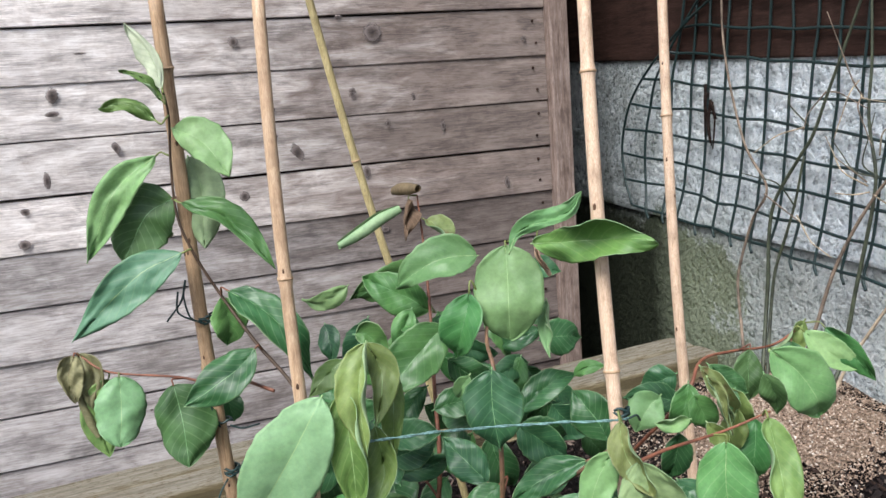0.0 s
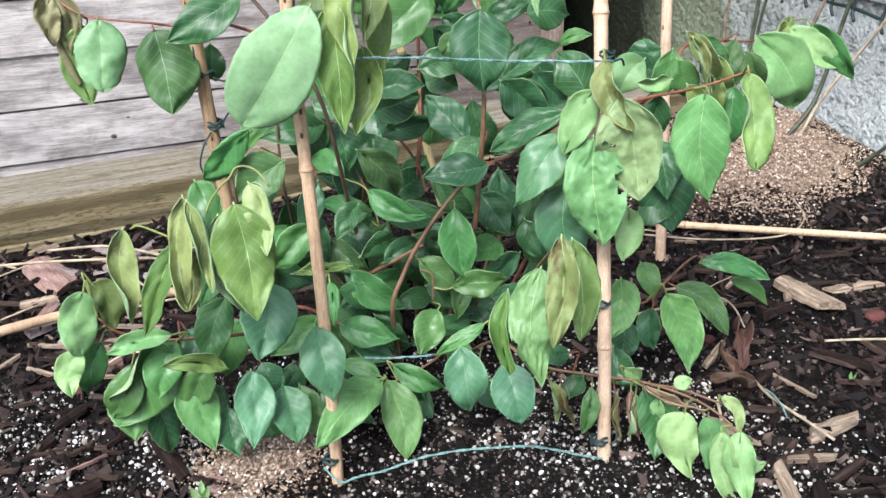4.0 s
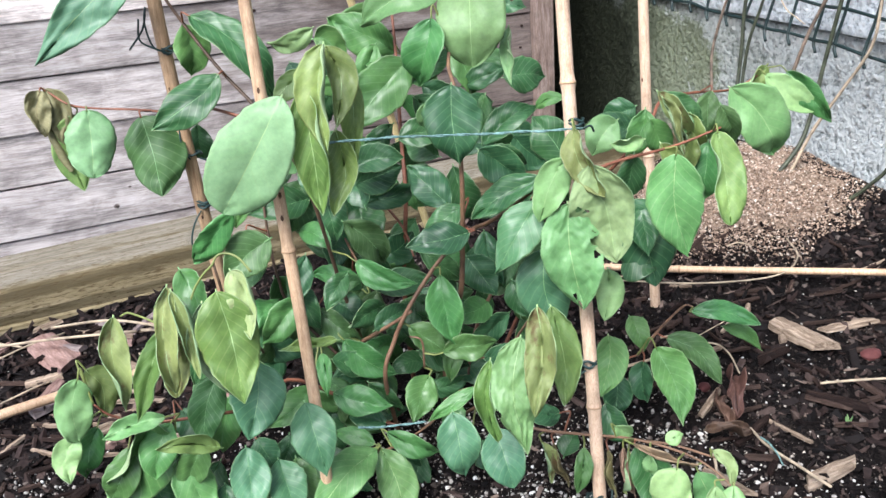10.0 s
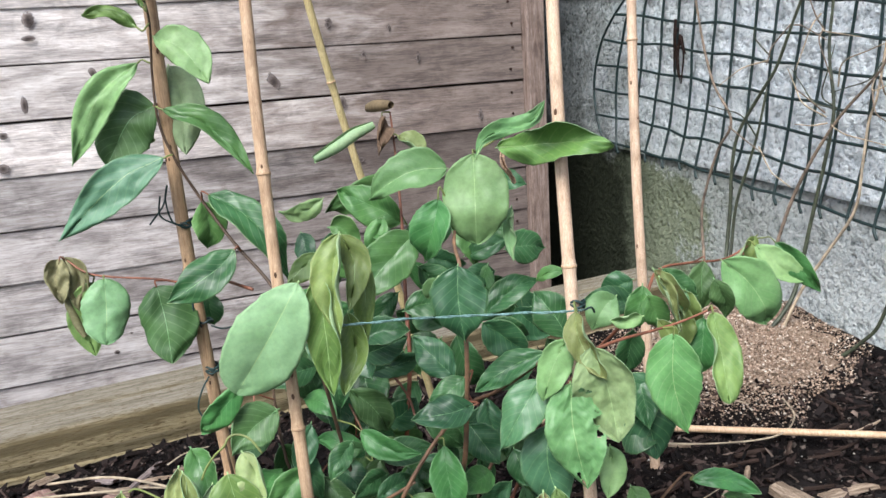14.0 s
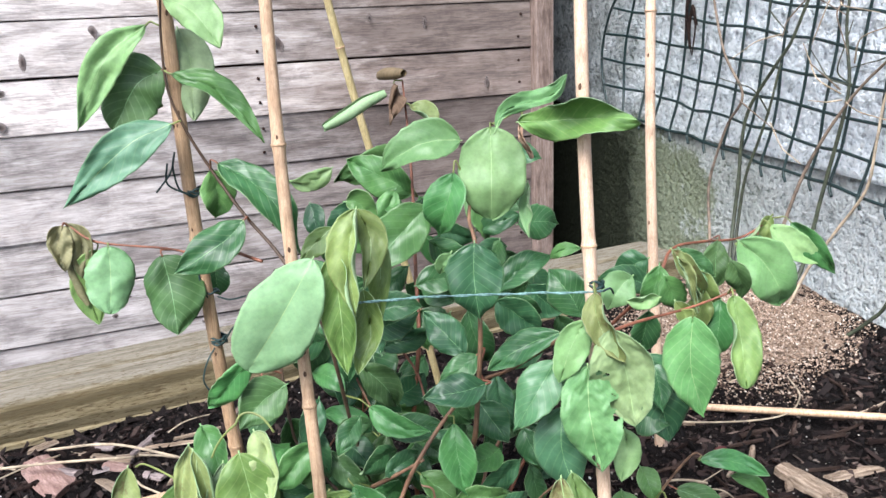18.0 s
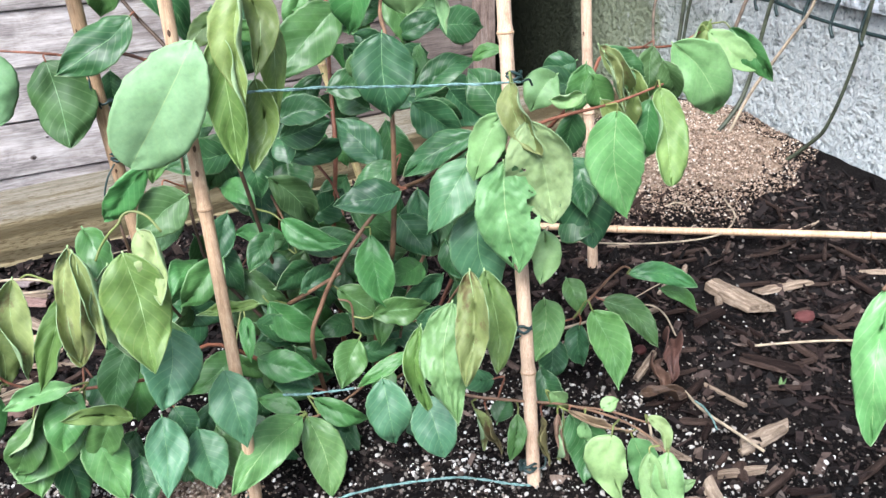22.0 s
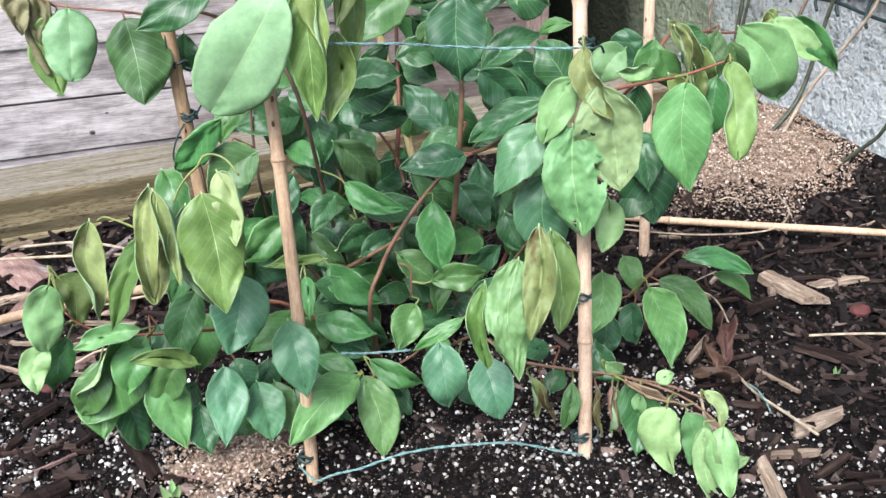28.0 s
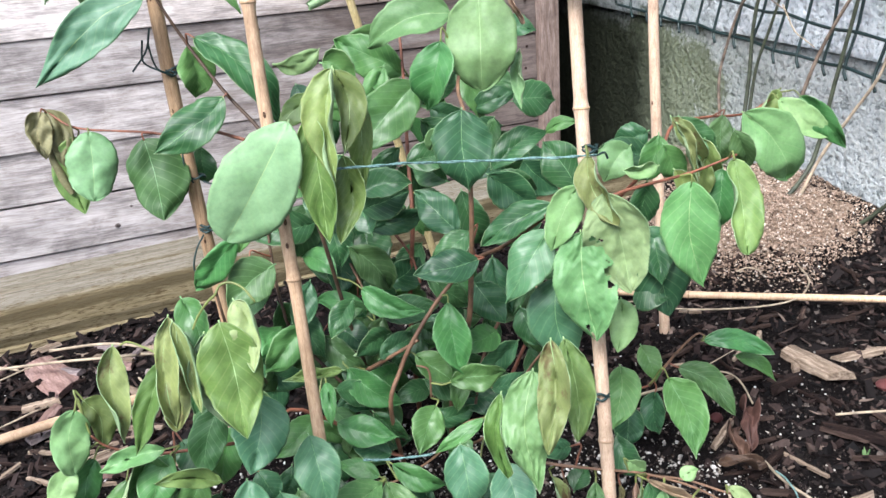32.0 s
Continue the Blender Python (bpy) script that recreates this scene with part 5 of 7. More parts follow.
leaf((0.071, 0.558, 0.033), (0.071, 0.551, 0.005), 0.023, (-0.387, -0.901, 0.199), L_DARK, 0.30, 0.04, 0.01)
leaf((0.125, 0.561, 0.016), (0.115, 0.570, 0.034), 0.026, (0.120, -0.855, 0.504), L_DARK, 0.30, 0.04, 0.01)
leaf((0.178, 0.550, -0.004), (0.205, 0.542, 0.004), 0.025, (-0.351, -0.881, 0.317), L_DARK, 0.30, 0.04, 0.01)
leaf((0.244, 0.506, 0.015), (0.235, 0.517, 0.038), 0.026, (-0.038, -0.897, 0.440), L_DARK, 0.30, 0.04, 0.01)
leaf((0.291, 0.471, 0.034), (0.307, 0.478, 0.047), 0.020, (-0.424, -0.451, 0.786), L_DARK, 0.30, 0.04, 0.01)
leaf((0.341, 0.487, 0.059), (0.346, 0.459, 0.036), 0.026, (-0.726, -0.523, 0.447), L_DARK, 0.30, 0.04, 0.01)
leaf((0.353, 0.531, 0.061), (0.368, 0.522, 0.078), 0.022, (-0.604, -0.793, 0.082), L_DARK, 0.30, 0.04, 0.01)
leaf((0.148, 0.640, 0.134), (0.121, 0.637, 0.104), 0.032, (-0.077, -0.982, 0.174), L_DEEP, 0.30, 0.04, 0.01)
leaf((0.154, 0.706, 0.212), (0.168, 0.699, 0.177), 0.033, (0.080, -0.972, 0.221), L_DARK, 0.30, 0.04, 0.01)
leaf((0.266, 0.627, 0.250), (0.246, 0.661, 0.264), 0.031, (-0.808, -0.559, 0.188), L_DARK, 0.30, 0.04, 0.01)
leaf((0.290, 0.594, 0.255), (0.325, 0.579, 0.243), 0.033, (-0.398, -0.917, 0.030), L_DARK, 0.30, 0.04, 0.01)
leaf((0.267, 0.654, 0.211), (0.250, 0.674, 0.228), 0.033, (-0.327, -0.746, 0.581), L_DARK, 0.30, 0.04, 0.01)
leaf((0.327, 0.606, 0.262), (0.354, 0.596, 0.234), 0.037, (-0.481, -0.864, -0.146), L_DARK, 0.30, 0.04, 0.01)
leaf((0.378, 0.512, 0.179), (0.392, 0.492, 0.165), 0.043, (-0.610, -0.695, 0.381), L_DARK, 0.20, 0.04, 0.01)
leaf((0.321, 0.567, 0.231), (0.274, 0.570, 0.213), 0.022, (-0.133, -0.980, 0.147), L_DARK, 0.25, 0.04, 0.01)
leaf((0.304, 0.576, 0.145), (0.315, 0.560, 0.114), 0.026, (-0.556, -0.806, 0.206), L_DARK, 0.30, 0.04, 0.01)
leaf((0.344, 0.537, 0.152), (0.330, 0.551, 0.174), 0.031, (-0.301, -0.882, 0.362), L_DARK, 0.30, 0.04, 0.01)
leaf((0.231, 0.623, 0.125), (0.244, 0.605, 0.114), 0.022, (-0.602, -0.696, 0.391), L_DARK, 0.30, 0.04, 0.01)
leaf((0.266, 0.561, 0.087), (0.304, 0.564, 0.088), 0.021, (0.055, -0.932, 0.359), L_DARK, 0.30, 0.04, 0.01)
leaf((0.288, 0.470, 0.076), (0.257, 0.476, 0.086), 0.019, (0.032, -0.828, 0.560), L_DARK, 0.30, 0.04, 0.01)
leaf((0.427, 0.514, 0.287), (0.448, 0.510, 0.246), 0.024, (-0.630, -0.736, -0.247), L_OLIVE, 0.40, 0.04, 0.01)
leaf((0.408, 0.533, 0.286), (0.393, 0.535, 0.249), 0.025, (-0.408, -0.907, 0.103), L_MID, 0.40, 0.04, 0.01)
leaf((0.431, 0.537, 0.296), (0.460, 0.526, 0.270), 0.022, (-0.181, -0.958, 0.223), L_DEEP, 0.40, 0.04, 0.01)
leaf((0.383, 0.512, 0.258), (0.377, 0.520, 0.218), 0.025, (-0.516, -0.852, -0.094), L_DARK, 0.30, 0.04, 0.01)
leaf((0.433, 0.507, 0.269), (0.424, 0.508, 0.232), 0.027, (-0.770, -0.614, 0.173), L_OLIVE, 0.40, 0.04, 0.01)
leaf((0.380, 0.531, 0.282), (0.359, 0.532, 0.257), 0.027, (-0.362, -0.886, 0.291), L_LIME, 0.40, 0.04, 0.01)
leaf((0.491, 0.542, 0.275), (0.505, 0.542, 0.237), 0.023, (-0.654, -0.711, -0.257), L_DEEP, 0.40, 0.04, 0.01)
leaf((0.387, 0.511, 0.219), (0.382, 0.489, 0.180), 0.030, (-0.464, -0.745, 0.478), L_DARK, 0.30, 0.04, 0.01)
leaf((-0.024, 0.552, 0.101), (-0.045, 0.543, 0.066), 0.027, (-0.242, -0.887, 0.392), L_MID, 0.40, 0.04, 0.01)
leaf((-0.038, 0.570, 0.076), (-0.031, 0.538, 0.046), 0.032, (0.158, -0.659, 0.735), L_MID, 0.30, 0.04, 0.01)
leaf((-0.014, 0.564, 0.064), (-0.007, 0.551, 0.019), 0.029, (0.210, -0.931, 0.300), L_DARK, 0.30, 0.04, 0.01)
leaf((-0.042, 0.568, 0.115), (-0.057, 0.560, 0.078), 0.023, (0.111, -0.979, 0.170), L_MID, 0.40, 0.04, 0.01)
leaf((0.008, 0.546, 0.115), (-0.011, 0.525, 0.086), 0.027, (-0.125, -0.762, 0.636), L_MID, 0.40, 0.04, 0.01)
leaf((0.036, 0.537, 0.056), (0.036, 0.512, 0.028), 0.027, (0.096, -0.746, 0.659), L_DARK, 0.25, 0.04, 0.01)
leaf((0.078, 0.535, 0.065), (0.080, 0.503, 0.035), 0.030, (0.018, -0.682, 0.731), L_BLUE, 0.25, 0.04, 0.01)
leaf((0.026, 0.530, 0.101), (0.005, 0.535, 0.061), 0.025, (-0.200, -0.979, -0.034), L_MID, 0.30, 0.04, 0.01)
leaf((0.118, 0.540, 0.061), (0.120, 0.513, 0.026), 0.029, (-0.030, -0.793, 0.608), L_DARK, 0.25, 0.04, 0.01)
leaf((0.093, 0.547, 0.054), (0.096, 0.521, 0.023), 0.027, (-0.338, -0.738, 0.584), L_MID, 0.25, 0.04, 0.01)
drape([(0.0570, 0.6760, 0.5390), (0.0530, 0.6820, 0.5620), (0.0380, 0.6900, 0.5880)], 0.0054, 0.0135, (-0.08, -0.98, 0.19), L_BACK_LIT, -0.50, -2.33, (0.82, 0.98))
drape([(0.0560, 0.6760, 0.5310), (0.0440, 0.6780, 0.5480), (0.0290, 0.6800, 0.5540)], 0.0065, 0.0073, (-0.07, -0.98, 0.21), L_OLIVE2, -1.40, 1.86, (0.72, 1.08), wave=0.087)
drape([(0.0500, 0.6800, 0.5170), (0.0330, 0.6840, 0.5300), (0.0120, 0.6870, 0.5280)], 0.0054, 0.0064, (-0.05, -0.97, 0.23), L_OLIVE2, -0.48, -0.80, (0.72, 0.88), wave=0.072)
drape([(0.0620, 0.6880, 0.5100), (0.0810, 0.6730, 0.4980), (0.0950, 0.6550, 0.4730)], 0.0128, 0.0176, (-0.12, -0.96, 0.27), L_LIME, -0.47, -0.33, (0.72, 0.88))
drape([(0.0740, 0.7190, 0.4860), (0.0800, 0.7130, 0.4630), (0.0760, 0.7000, 0.4150)], 0.0182, 0.0182, (-0.11, -0.94, 0.31), L_BACK, -0.24, -0.62, (0.62, 0.88), wave=0.042)
drape([(0.0620, 0.6920, 0.4530), (0.0940, 0.6780, 0.4380), (0.1220, 0.6600, 0.3980)], 0.0105, 0.0130, (-0.13, -0.93, 0.34), L_MID, 0.80, -0.37, (0.77, 1.08))
drape([(0.0480, 0.7000, 0.4900), (0.0160, 0.7000, 0.4670), (-0.0110, 0.7000, 0.4150)], 0.0128, 0.0150, (-0.03, -0.95, 0.31), L_FRESH, -0.53, -0.15, (0.77, 1.08))
drape([(0.0570, 0.7040, 0.4560), (0.0360, 0.7050, 0.4450), (0.0150, 0.7080, 0.4110)], 0.0248, 0.0248, (-0.05, -0.94, 0.33), L_DEEP, -0.60, -0.60, (0.57, 0.78))
drape([(0.0570, 0.6880, 0.4150), (0.0210, 0.6900, 0.4000), (-0.0290, 0.6930, 0.3580)], 0.0165, 0.0186, (-0.04, -0.92, 0.39), L_TEAL, -0.29, -0.18, (0.72, 1.13))
drape([(-0.0330, 0.7760, 0.3260), (-0.0390, 0.7690, 0.3100), (-0.0360, 0.7600, 0.2900)], 0.0110, 0.0120, (0.04, -0.92, 0.39), L_KHAKI, 0.70, -0.50, (0.52, 0.78), wave=0.087, crush=0.140)
drape([(-0.0290, 0.7800, 0.3260), (-0.0200, 0.7740, 0.3080), (-0.0220, 0.7650, 0.2760)], 0.0120, 0.0110, (0.01, -0.92, 0.39), L_KHAKI, -0.40, 0.90, (0.52, 0.78), wave=0.102, crush=0.160)
drape([(-0.0090, 0.7720, 0.3020), (-0.0200, 0.7660, 0.2690), (-0.0160, 0.7600, 0.2380)], 0.0158, 0.0179, (0.01, -0.90, 0.43), L_OLIVE, -0.22, -0.30, (0.52, 0.83))
drape([(0.0000, 0.7500, 0.3090), (-0.0020, 0.7410, 0.2820), (-0.0070, 0.7320, 0.2550)], 0.0211, 0.0207, (-0.01, -0.90, 0.43), L_PALE, -0.66, -0.70, (0.50, 0.55))
drape([(0.0400, 0.7190, 0.3030), (0.0430, 0.7100, 0.2740), (0.0430, 0.7000, 0.2380)], 0.0237, 0.0284, (-0.06, -0.89, 0.44), L_DEEP, -1.40, -0.47, (0.54, 0.78), wave=0.035)
drape([(0.1410, 0.4950, 0.3760), (0.1320, 0.4880, 0.3490), (0.1310, 0.4780, 0.3110)], 0.0145, 0.0128, (-0.22, -0.84, 0.50), L_OLIVE, -0.27, 2.33, (0.62, 1.03), wave=0.042)
drape([(0.1450, 0.5050, 0.3730), (0.1510, 0.4990, 0.3520), (0.1420, 0.4900, 0.3240)], 0.0089, 0.0110, (-0.25, -0.84, 0.49), L_OLIVE, 0.60, -0.42, (0.62, 0.98))
drape([(0.1230, 0.4920, 0.3500), (0.1240, 0.4890, 0.3190), (0.1240, 0.4840, 0.2710)], 0.0135, 0.0181, (-0.20, -0.82, 0.54), L_OLIVE2, -0.33, 1.40, (0.62, 0.93), wave=0.042, crush=0.080)
drape([(0.1440, 0.5000, 0.3200), (0.1450, 0.4930, 0.2920), (0.1320, 0.4850, 0.2680)], 0.0114, 0.0101, (-0.23, -0.79, 0.56), L_OLIVE2, -0.12, 0.60, (0.62, 0.83))
drape([(0.1380, 0.5400, 0.3540), (0.1250, 0.5400, 0.3450), (0.1130, 0.5400, 0.3330)], 0.0073, 0.0101, (-0.19, -0.85, 0.49), L_OLIVE, -0.11, -0.33, (0.77, 1.13))
drape([(0.1410, 0.5150, 0.3770), (0.1490, 0.5130, 0.3750), (0.1580, 0.5100, 0.3600)], 0.0086, 0.0104, (-0.24, -0.86, 0.46), L_MID, -0.36, 0.80, (0.52, 0.88))
drape([(0.1500, 0.5150, 0.3600), (0.1600, 0.5100, 0.3380), (0.1530, 0.5000, 0.2900)], 0.0099, 0.0072, (-0.25, -0.83, 0.50), L_OLIVE2, -0.19, -0.45, (0.62, 0.98))
drape([(0.2750, 0.5250, 0.4160), (0.2920, 0.5020, 0.4180), (0.3070, 0.4790, 0.4210), (0.3230, 0.4520, 0.4210)], 0.0152, 0.0192, (-0.45, -0.81, 0.39), L_OLIVE2, -0.46, 1.55, (0.67, 0.70), wave=0.087)
drape([(0.2740, 0.5600, 0.4050), (0.2830, 0.5580, 0.4200), (0.3190, 0.5530, 0.4290), (0.3300, 0.5500, 0.4440)], 0.0050, 0.0090, (-0.40, -0.83, 0.37), L_FRESH, -0.38, -0.12, (0.92, 0.78), wave=0.057)
drape([(0.3120, 0.5900, 0.4050), (0.3110, 0.5880, 0.3910), (0.3200, 0.5850, 0.3760)], 0.0060, 0.0066, (-0.41, -0.82, 0.40), L_TAN, 2.33, 1.86, (0.38, 0.50), wave=0.132, crush=0.160)
drape([(0.3190, 0.5920, 0.3550), (0.3140, 0.5860, 0.3350), (0.3130, 0.5800, 0.3120)], 0.0065, 0.0108, (-0.40, -0.79, 0.46), L_PALE, -0.01, 2.48, (0.62, 0.98))
drape([(0.2960, 0.4580, 0.3040), (0.2930, 0.4480, 0.2860), (0.3020, 0.4320, 0.2600)], 0.0105, 0.0149, (-0.47, -0.74, 0.48), L_WILT, -0.16, 1.55, (0.62, 0.88), wave=0.087, crush=0.100)
drape([(0.2880, 0.4560, 0.2860), (0.2770, 0.4570, 0.2690), (0.2690, 0.4590, 0.2430)], 0.0113, 0.0128, (-0.44, -0.75, 0.50), L_FRESH, -0.17, -0.46, (0.62, 0.88), wave=0.072)
drape([(0.2970, 0.4400, 0.2830), (0.3060, 0.4340, 0.2530), (0.3100, 0.4270, 0.2150)], 0.0249, 0.0216, (-0.48, -0.70, 0.52), L_LIME2, -0.70, 0.60, (0.62, 0.83), wave=0.050, bites=((0.36, 0.72, 0.035), (0.42, 0.55, 0.03), (0.83, -0.55, 0.025), (0.55, 0.98, 0.05), (0.66, 0.99, 0.05)))
drape([(0.2850, 0.4490, 0.2560), (0.2820, 0.4410, 0.2240), (0.2860, 0.4310, 0.1830)], 0.0199, 0.0231, (-0.44, -0.70, 0.56), L_FRESH, -0.54, -0.09, (0.62, 0.88), wave=0.065, bites=((0.95, 0.3, 0.07), (0.86, 0.35, 0.05), (0.36, -0.9, 0.1), (0.45, -0.97, 0.1)))
drape([(0.3180, 0.4500, 0.1990), (0.3170, 0.4460, 0.1820), (0.3100, 0.4420, 0.1630)], 0.0102, 0.0110, (-0.45, -0.66, 0.59), L_LIME, -0.65, -0.60, (0.62, 0.88))
drape([(0.2790, 0.4720, 0.2160), (0.2750, 0.4660, 0.1860), (0.2840, 0.4600, 0.1500)], 0.0200, 0.0210, (-0.40, -0.70, 0.59), L_BLUE, -0.57, -0.65, (0.62, 1.03))
drape([(0.3800, 0.5120, 0.2210), (0.3880, 0.5000, 0.1850), (0.3910, 0.4900, 0.1520)], 0.0268, 0.0266, (-0.50, -0.67, 0.56), L_DARK, -0.58, -0.69, (0.62, 0.88))
drape([(0.3780, 0.4540, 0.2730), (0.3750, 0.4500, 0.2360), (0.3850, 0.4450, 0.1950)], 0.0198, 0.0211, (-0.53, -0.67, 0.52), L_FRESH2, -0.38, -0.49, (0.62, 0.98), wave=0.042)
drape([(0.4100, 0.4490, 0.2850), (0.4080, 0.4360, 0.2550), (0.4040, 0.4230, 0.2230)], 0.0140, 0.0142, (-0.58, -0.65, 0.50), L_OLIVE, 1.40, -0.68, (0.48, 0.52), wave=0.057)
drape([(0.3830, 0.5000, 0.2730), (0.3730, 0.5080, 0.2690), (0.3630, 0.5150, 0.2690)], 0.0088, 0.0076, (-0.51, -0.72, 0.47), L_LIME, 1.86, -0.08, (0.62, 0.78), wave=0.102)
drape([(0.3990, 0.5000, 0.2670), (0.4050, 0.4960, 0.2570), (0.4090, 0.4900, 0.2430)], 0.0089, 0.0089, (-0.54, -0.69, 0.48), L_OLIVE, 0.80, 0.80, (0.77, 1.13))
drape([(0.4330, 0.5100, 0.2830), (0.4260, 0.5100, 0.2760), (0.4180, 0.5100, 0.2720)], 0.0105, 0.0084, (-0.56, -0.69, 0.45), L_MID, -0.48, -0.46, (0.62, 0.78))
drape([(0.4000, 0.5000, 0.3020), (0.4080, 0.4960, 0.2860), (0.4130, 0.4900, 0.2580)], 0.0093, 0.0082, (-0.56, -0.70, 0.45), L_WILT, 2.02, 1.55, (0.62, 0.88), crush=0.120)
drape([(0.0480, 0.4640, 0.2430), (0.0510, 0.4550, 0.2130), (0.0500, 0.4430, 0.1750)], 0.0207, 0.0172, (-0.12, -0.81, 0.57), L_OLIVE2, -0.53, -0.47, (0.62, 1.00), wave=0.035)
drape([(0.0390, 0.4750, 0.2330), (0.0320, 0.4690, 0.2050), (0.0470, 0.4620, 0.1710)], 0.0080, 0.0116, (-0.09, -0.81, 0.58), L_BACK, 0.60, -0.35, (0.62, 0.98), wave=0.057)
drape([(0.0590, 0.4680, 0.2530), (0.0650, 0.4610, 0.2380), (0.0620, 0.4500, 0.2130)], 0.0120, 0.0109, (-0.15, -0.83, 0.53), L_LIME2, -0.56, 1.40, (0.52, 0.88), wave=0.087)
drape([(0.0210, 0.4840, 0.2450), (0.0130, 0.4760, 0.2180), (0.0130, 0.4660, 0.1810)], 0.0100, 0.0120, (-0.06, -0.83, 0.56), L_WILT, 1.60, 0.70, (0.62, 0.88), wave=0.087, crush=0.100)
drape([(0.0230, 0.4780, 0.2440), (0.0270, 0.4690, 0.2220), (0.0280, 0.4570, 0.1920)], 0.0114, 0.0140, (-0.08, -0.83, 0.55), L_WILT, 1.55, 2.02, (0.72, 1.08), wave=0.072)
drape([(0.0320, 0.5030, 0.2470), (0.0370, 0.4930, 0.2320), (0.0380, 0.4820, 0.2150)], 0.0109, 0.0117, (-0.10, -0.84, 0.53), L_MID, -0.45, 0.70, (0.62, 0.98))
drape([(0.0150, 0.4900, 0.2160), (0.0160, 0.4820, 0.1930), (0.0140, 0.4750, 0.1740)], 0.0101, 0.0133, (-0.06, -0.81, 0.58), L_WILT, 0.50, 0.90, (0.62, 0.68), wave=0.132, crush=0.160)
drape([(-0.0140, 0.5540, 0.2030), (-0.0200, 0.5460, 0.1800), (-0.0190, 0.5340, 0.1400)], 0.0123, 0.0127, (0.00, -0.82, 0.57), L_WILT, 1.50, 0.40, (0.62, 1.03), wave=0.057)
drape([(0.0160, 0.5200, 0.2020), (0.0010, 0.5180, 0.1730), (-0.0130, 0.5150, 0.1410)], 0.0095, 0.0143, (-0.03, -0.81, 0.59), L_OLIVE2, -0.42, 1.40, (0.72, 0.98), wave=0.042)
drape([(-0.0460, 0.5580, 0.1610), (-0.0540, 0.5560, 0.1410), (-0.0550, 0.5530, 0.1160)], 0.0118, 0.0138, (0.05, -0.80, 0.60), L_LIME, -0.28, -0.64, (0.43, 0.45), wave=0.102)
drape([(-0.0400, 0.5700, 0.1610), (-0.0320, 0.5680, 0.1450), (-0.0350, 0.5660, 0.1230)], 0.0075, 0.0122, (0.02, -0.80, 0.59), L_OLIVE, -0.55, -0.33, (0.52, 0.78), wave=0.072)
drape([(-0.0570, 0.5560, 0.1180), (-0.0660, 0.5480, 0.1070), (-0.0660, 0.5400, 0.0920)], 0.0093, 0.0102, (0.06, -0.77, 0.64), L_LIME, -0.38, -0.66, (0.52, 0.88), wave=0.087)
drape([(0.0050, 0.5320, 0.1290), (-0.0170, 0.5360, 0.1270), (-0.0390, 0.5400, 0.1200)], 0.0084, 0.0093, (-0.00, -0.78, 0.63), L_FRESH, 0.60, 0.60, (0.72, 0.88), wave=0.057)
drape([(-0.0060, 0.5450, 0.1230), (-0.0200, 0.5470, 0.0890), (-0.0430, 0.5500, 0.0560)], 0.0223, 0.0265, (0.00, -0.75, 0.66), L_MID, 1.40, -0.46, (0.62, 0.88), wave=0.042)
drape([(0.0100, 0.5400, 0.0920), (0.0150, 0.5280, 0.0650), (0.0210, 0.5150, 0.0370)], 0.0150, 0.0150, (-0.05, -0.73, 0.69), L_MID2, -0.30, -0.34, (0.70, 1.05), wave=0.035)
drape([(0.0680, 0.4920, 0.1740), (0.0640, 0.4830, 0.1530), (0.0520, 0.4720, 0.1300)], 0.0195, 0.0188, (-0.13, -0.77, 0.63), L_BLUE, -0.41, -0.36, (0.57, 0.93))
drape([(0.0550, 0.5300, 0.0870), (0.0520, 0.5150, 0.0630), (0.0460, 0.5000, 0.0400)], 0.0143, 0.0154, (-0.10, -0.71, 0.69), L_BLUE, -0.55, -0.18, (0.72, 1.13))
drape([(0.0360, 0.5100, 0.1060), (0.0160, 0.5050, 0.1190), (-0.0060, 0.5000, 0.1250)], 0.0082, 0.0069, (-0.05, -0.76, 0.65), L_OLIVE, 0.60, -0.65, (0.72, 0.88), wave=0.042)
drape([(0.0450, 0.5400, 0.1450), (0.0330, 0.5350, 0.1250), (0.0260, 0.5300, 0.0980)], 0.0126, 0.0136, (-0.07, -0.77, 0.63), L_DEEP, -0.33, -0.56, (0.62, 0.88))
drape([(0.2220, 0.3800, 0.2230), (0.2190, 0.3690, 0.1960), (0.2050, 0.3550, 0.1650)], 0.0111, 0.0101, (-0.42, -0.67, 0.61), L_WILT, -0.15, 0.70, (0.57, 0.78), wave=0.087, crush=0.100)
drape([(0.2470, 0.4080, 0.2050), (0.2500, 0.3980, 0.1740), (0.2450, 0.3880, 0.1430)], 0.0098, 0.0141, (-0.44, -0.66, 0.61), L_OLIVE, -0.48, 0.60, (0.62, 0.73), wave=0.087, crush=0.100)
drape([(0.2190, 0.3980, 0.1950), (0.2060, 0.3860, 0.1650), (0.2080, 0.3740, 0.1270)], 0.0143, 0.0175, (-0.38, -0.67, 0.64), L_FRESH, -0.55, -0.35, (0.62, 1.03), wave=0.06, bites=((0.62, 0.97, 0.06), (0.8, 0.85, 0.05), (0.5, -0.5, 0.012)))
drape([(0.2060, 0.4170, 0.1730), (0.1990, 0.4130, 0.1480), (0.2040, 0.4090, 0.1160)], 0.0087, 0.0099, (-0.35, -0.68, 0.64), L_OLIVE2, 0.80, 1.40, (0.62, 0.73), wave=0.057)
drape([(0.3450, 0.4900, 0.1190), (0.3450, 0.4870, 0.1000), (0.3330, 0.4820, 0.0700)], 0.0134, 0.0151, (-0.46, -0.63, 0.62), L_FRESH2, -0.26, -0.53, (0.62, 0.93))
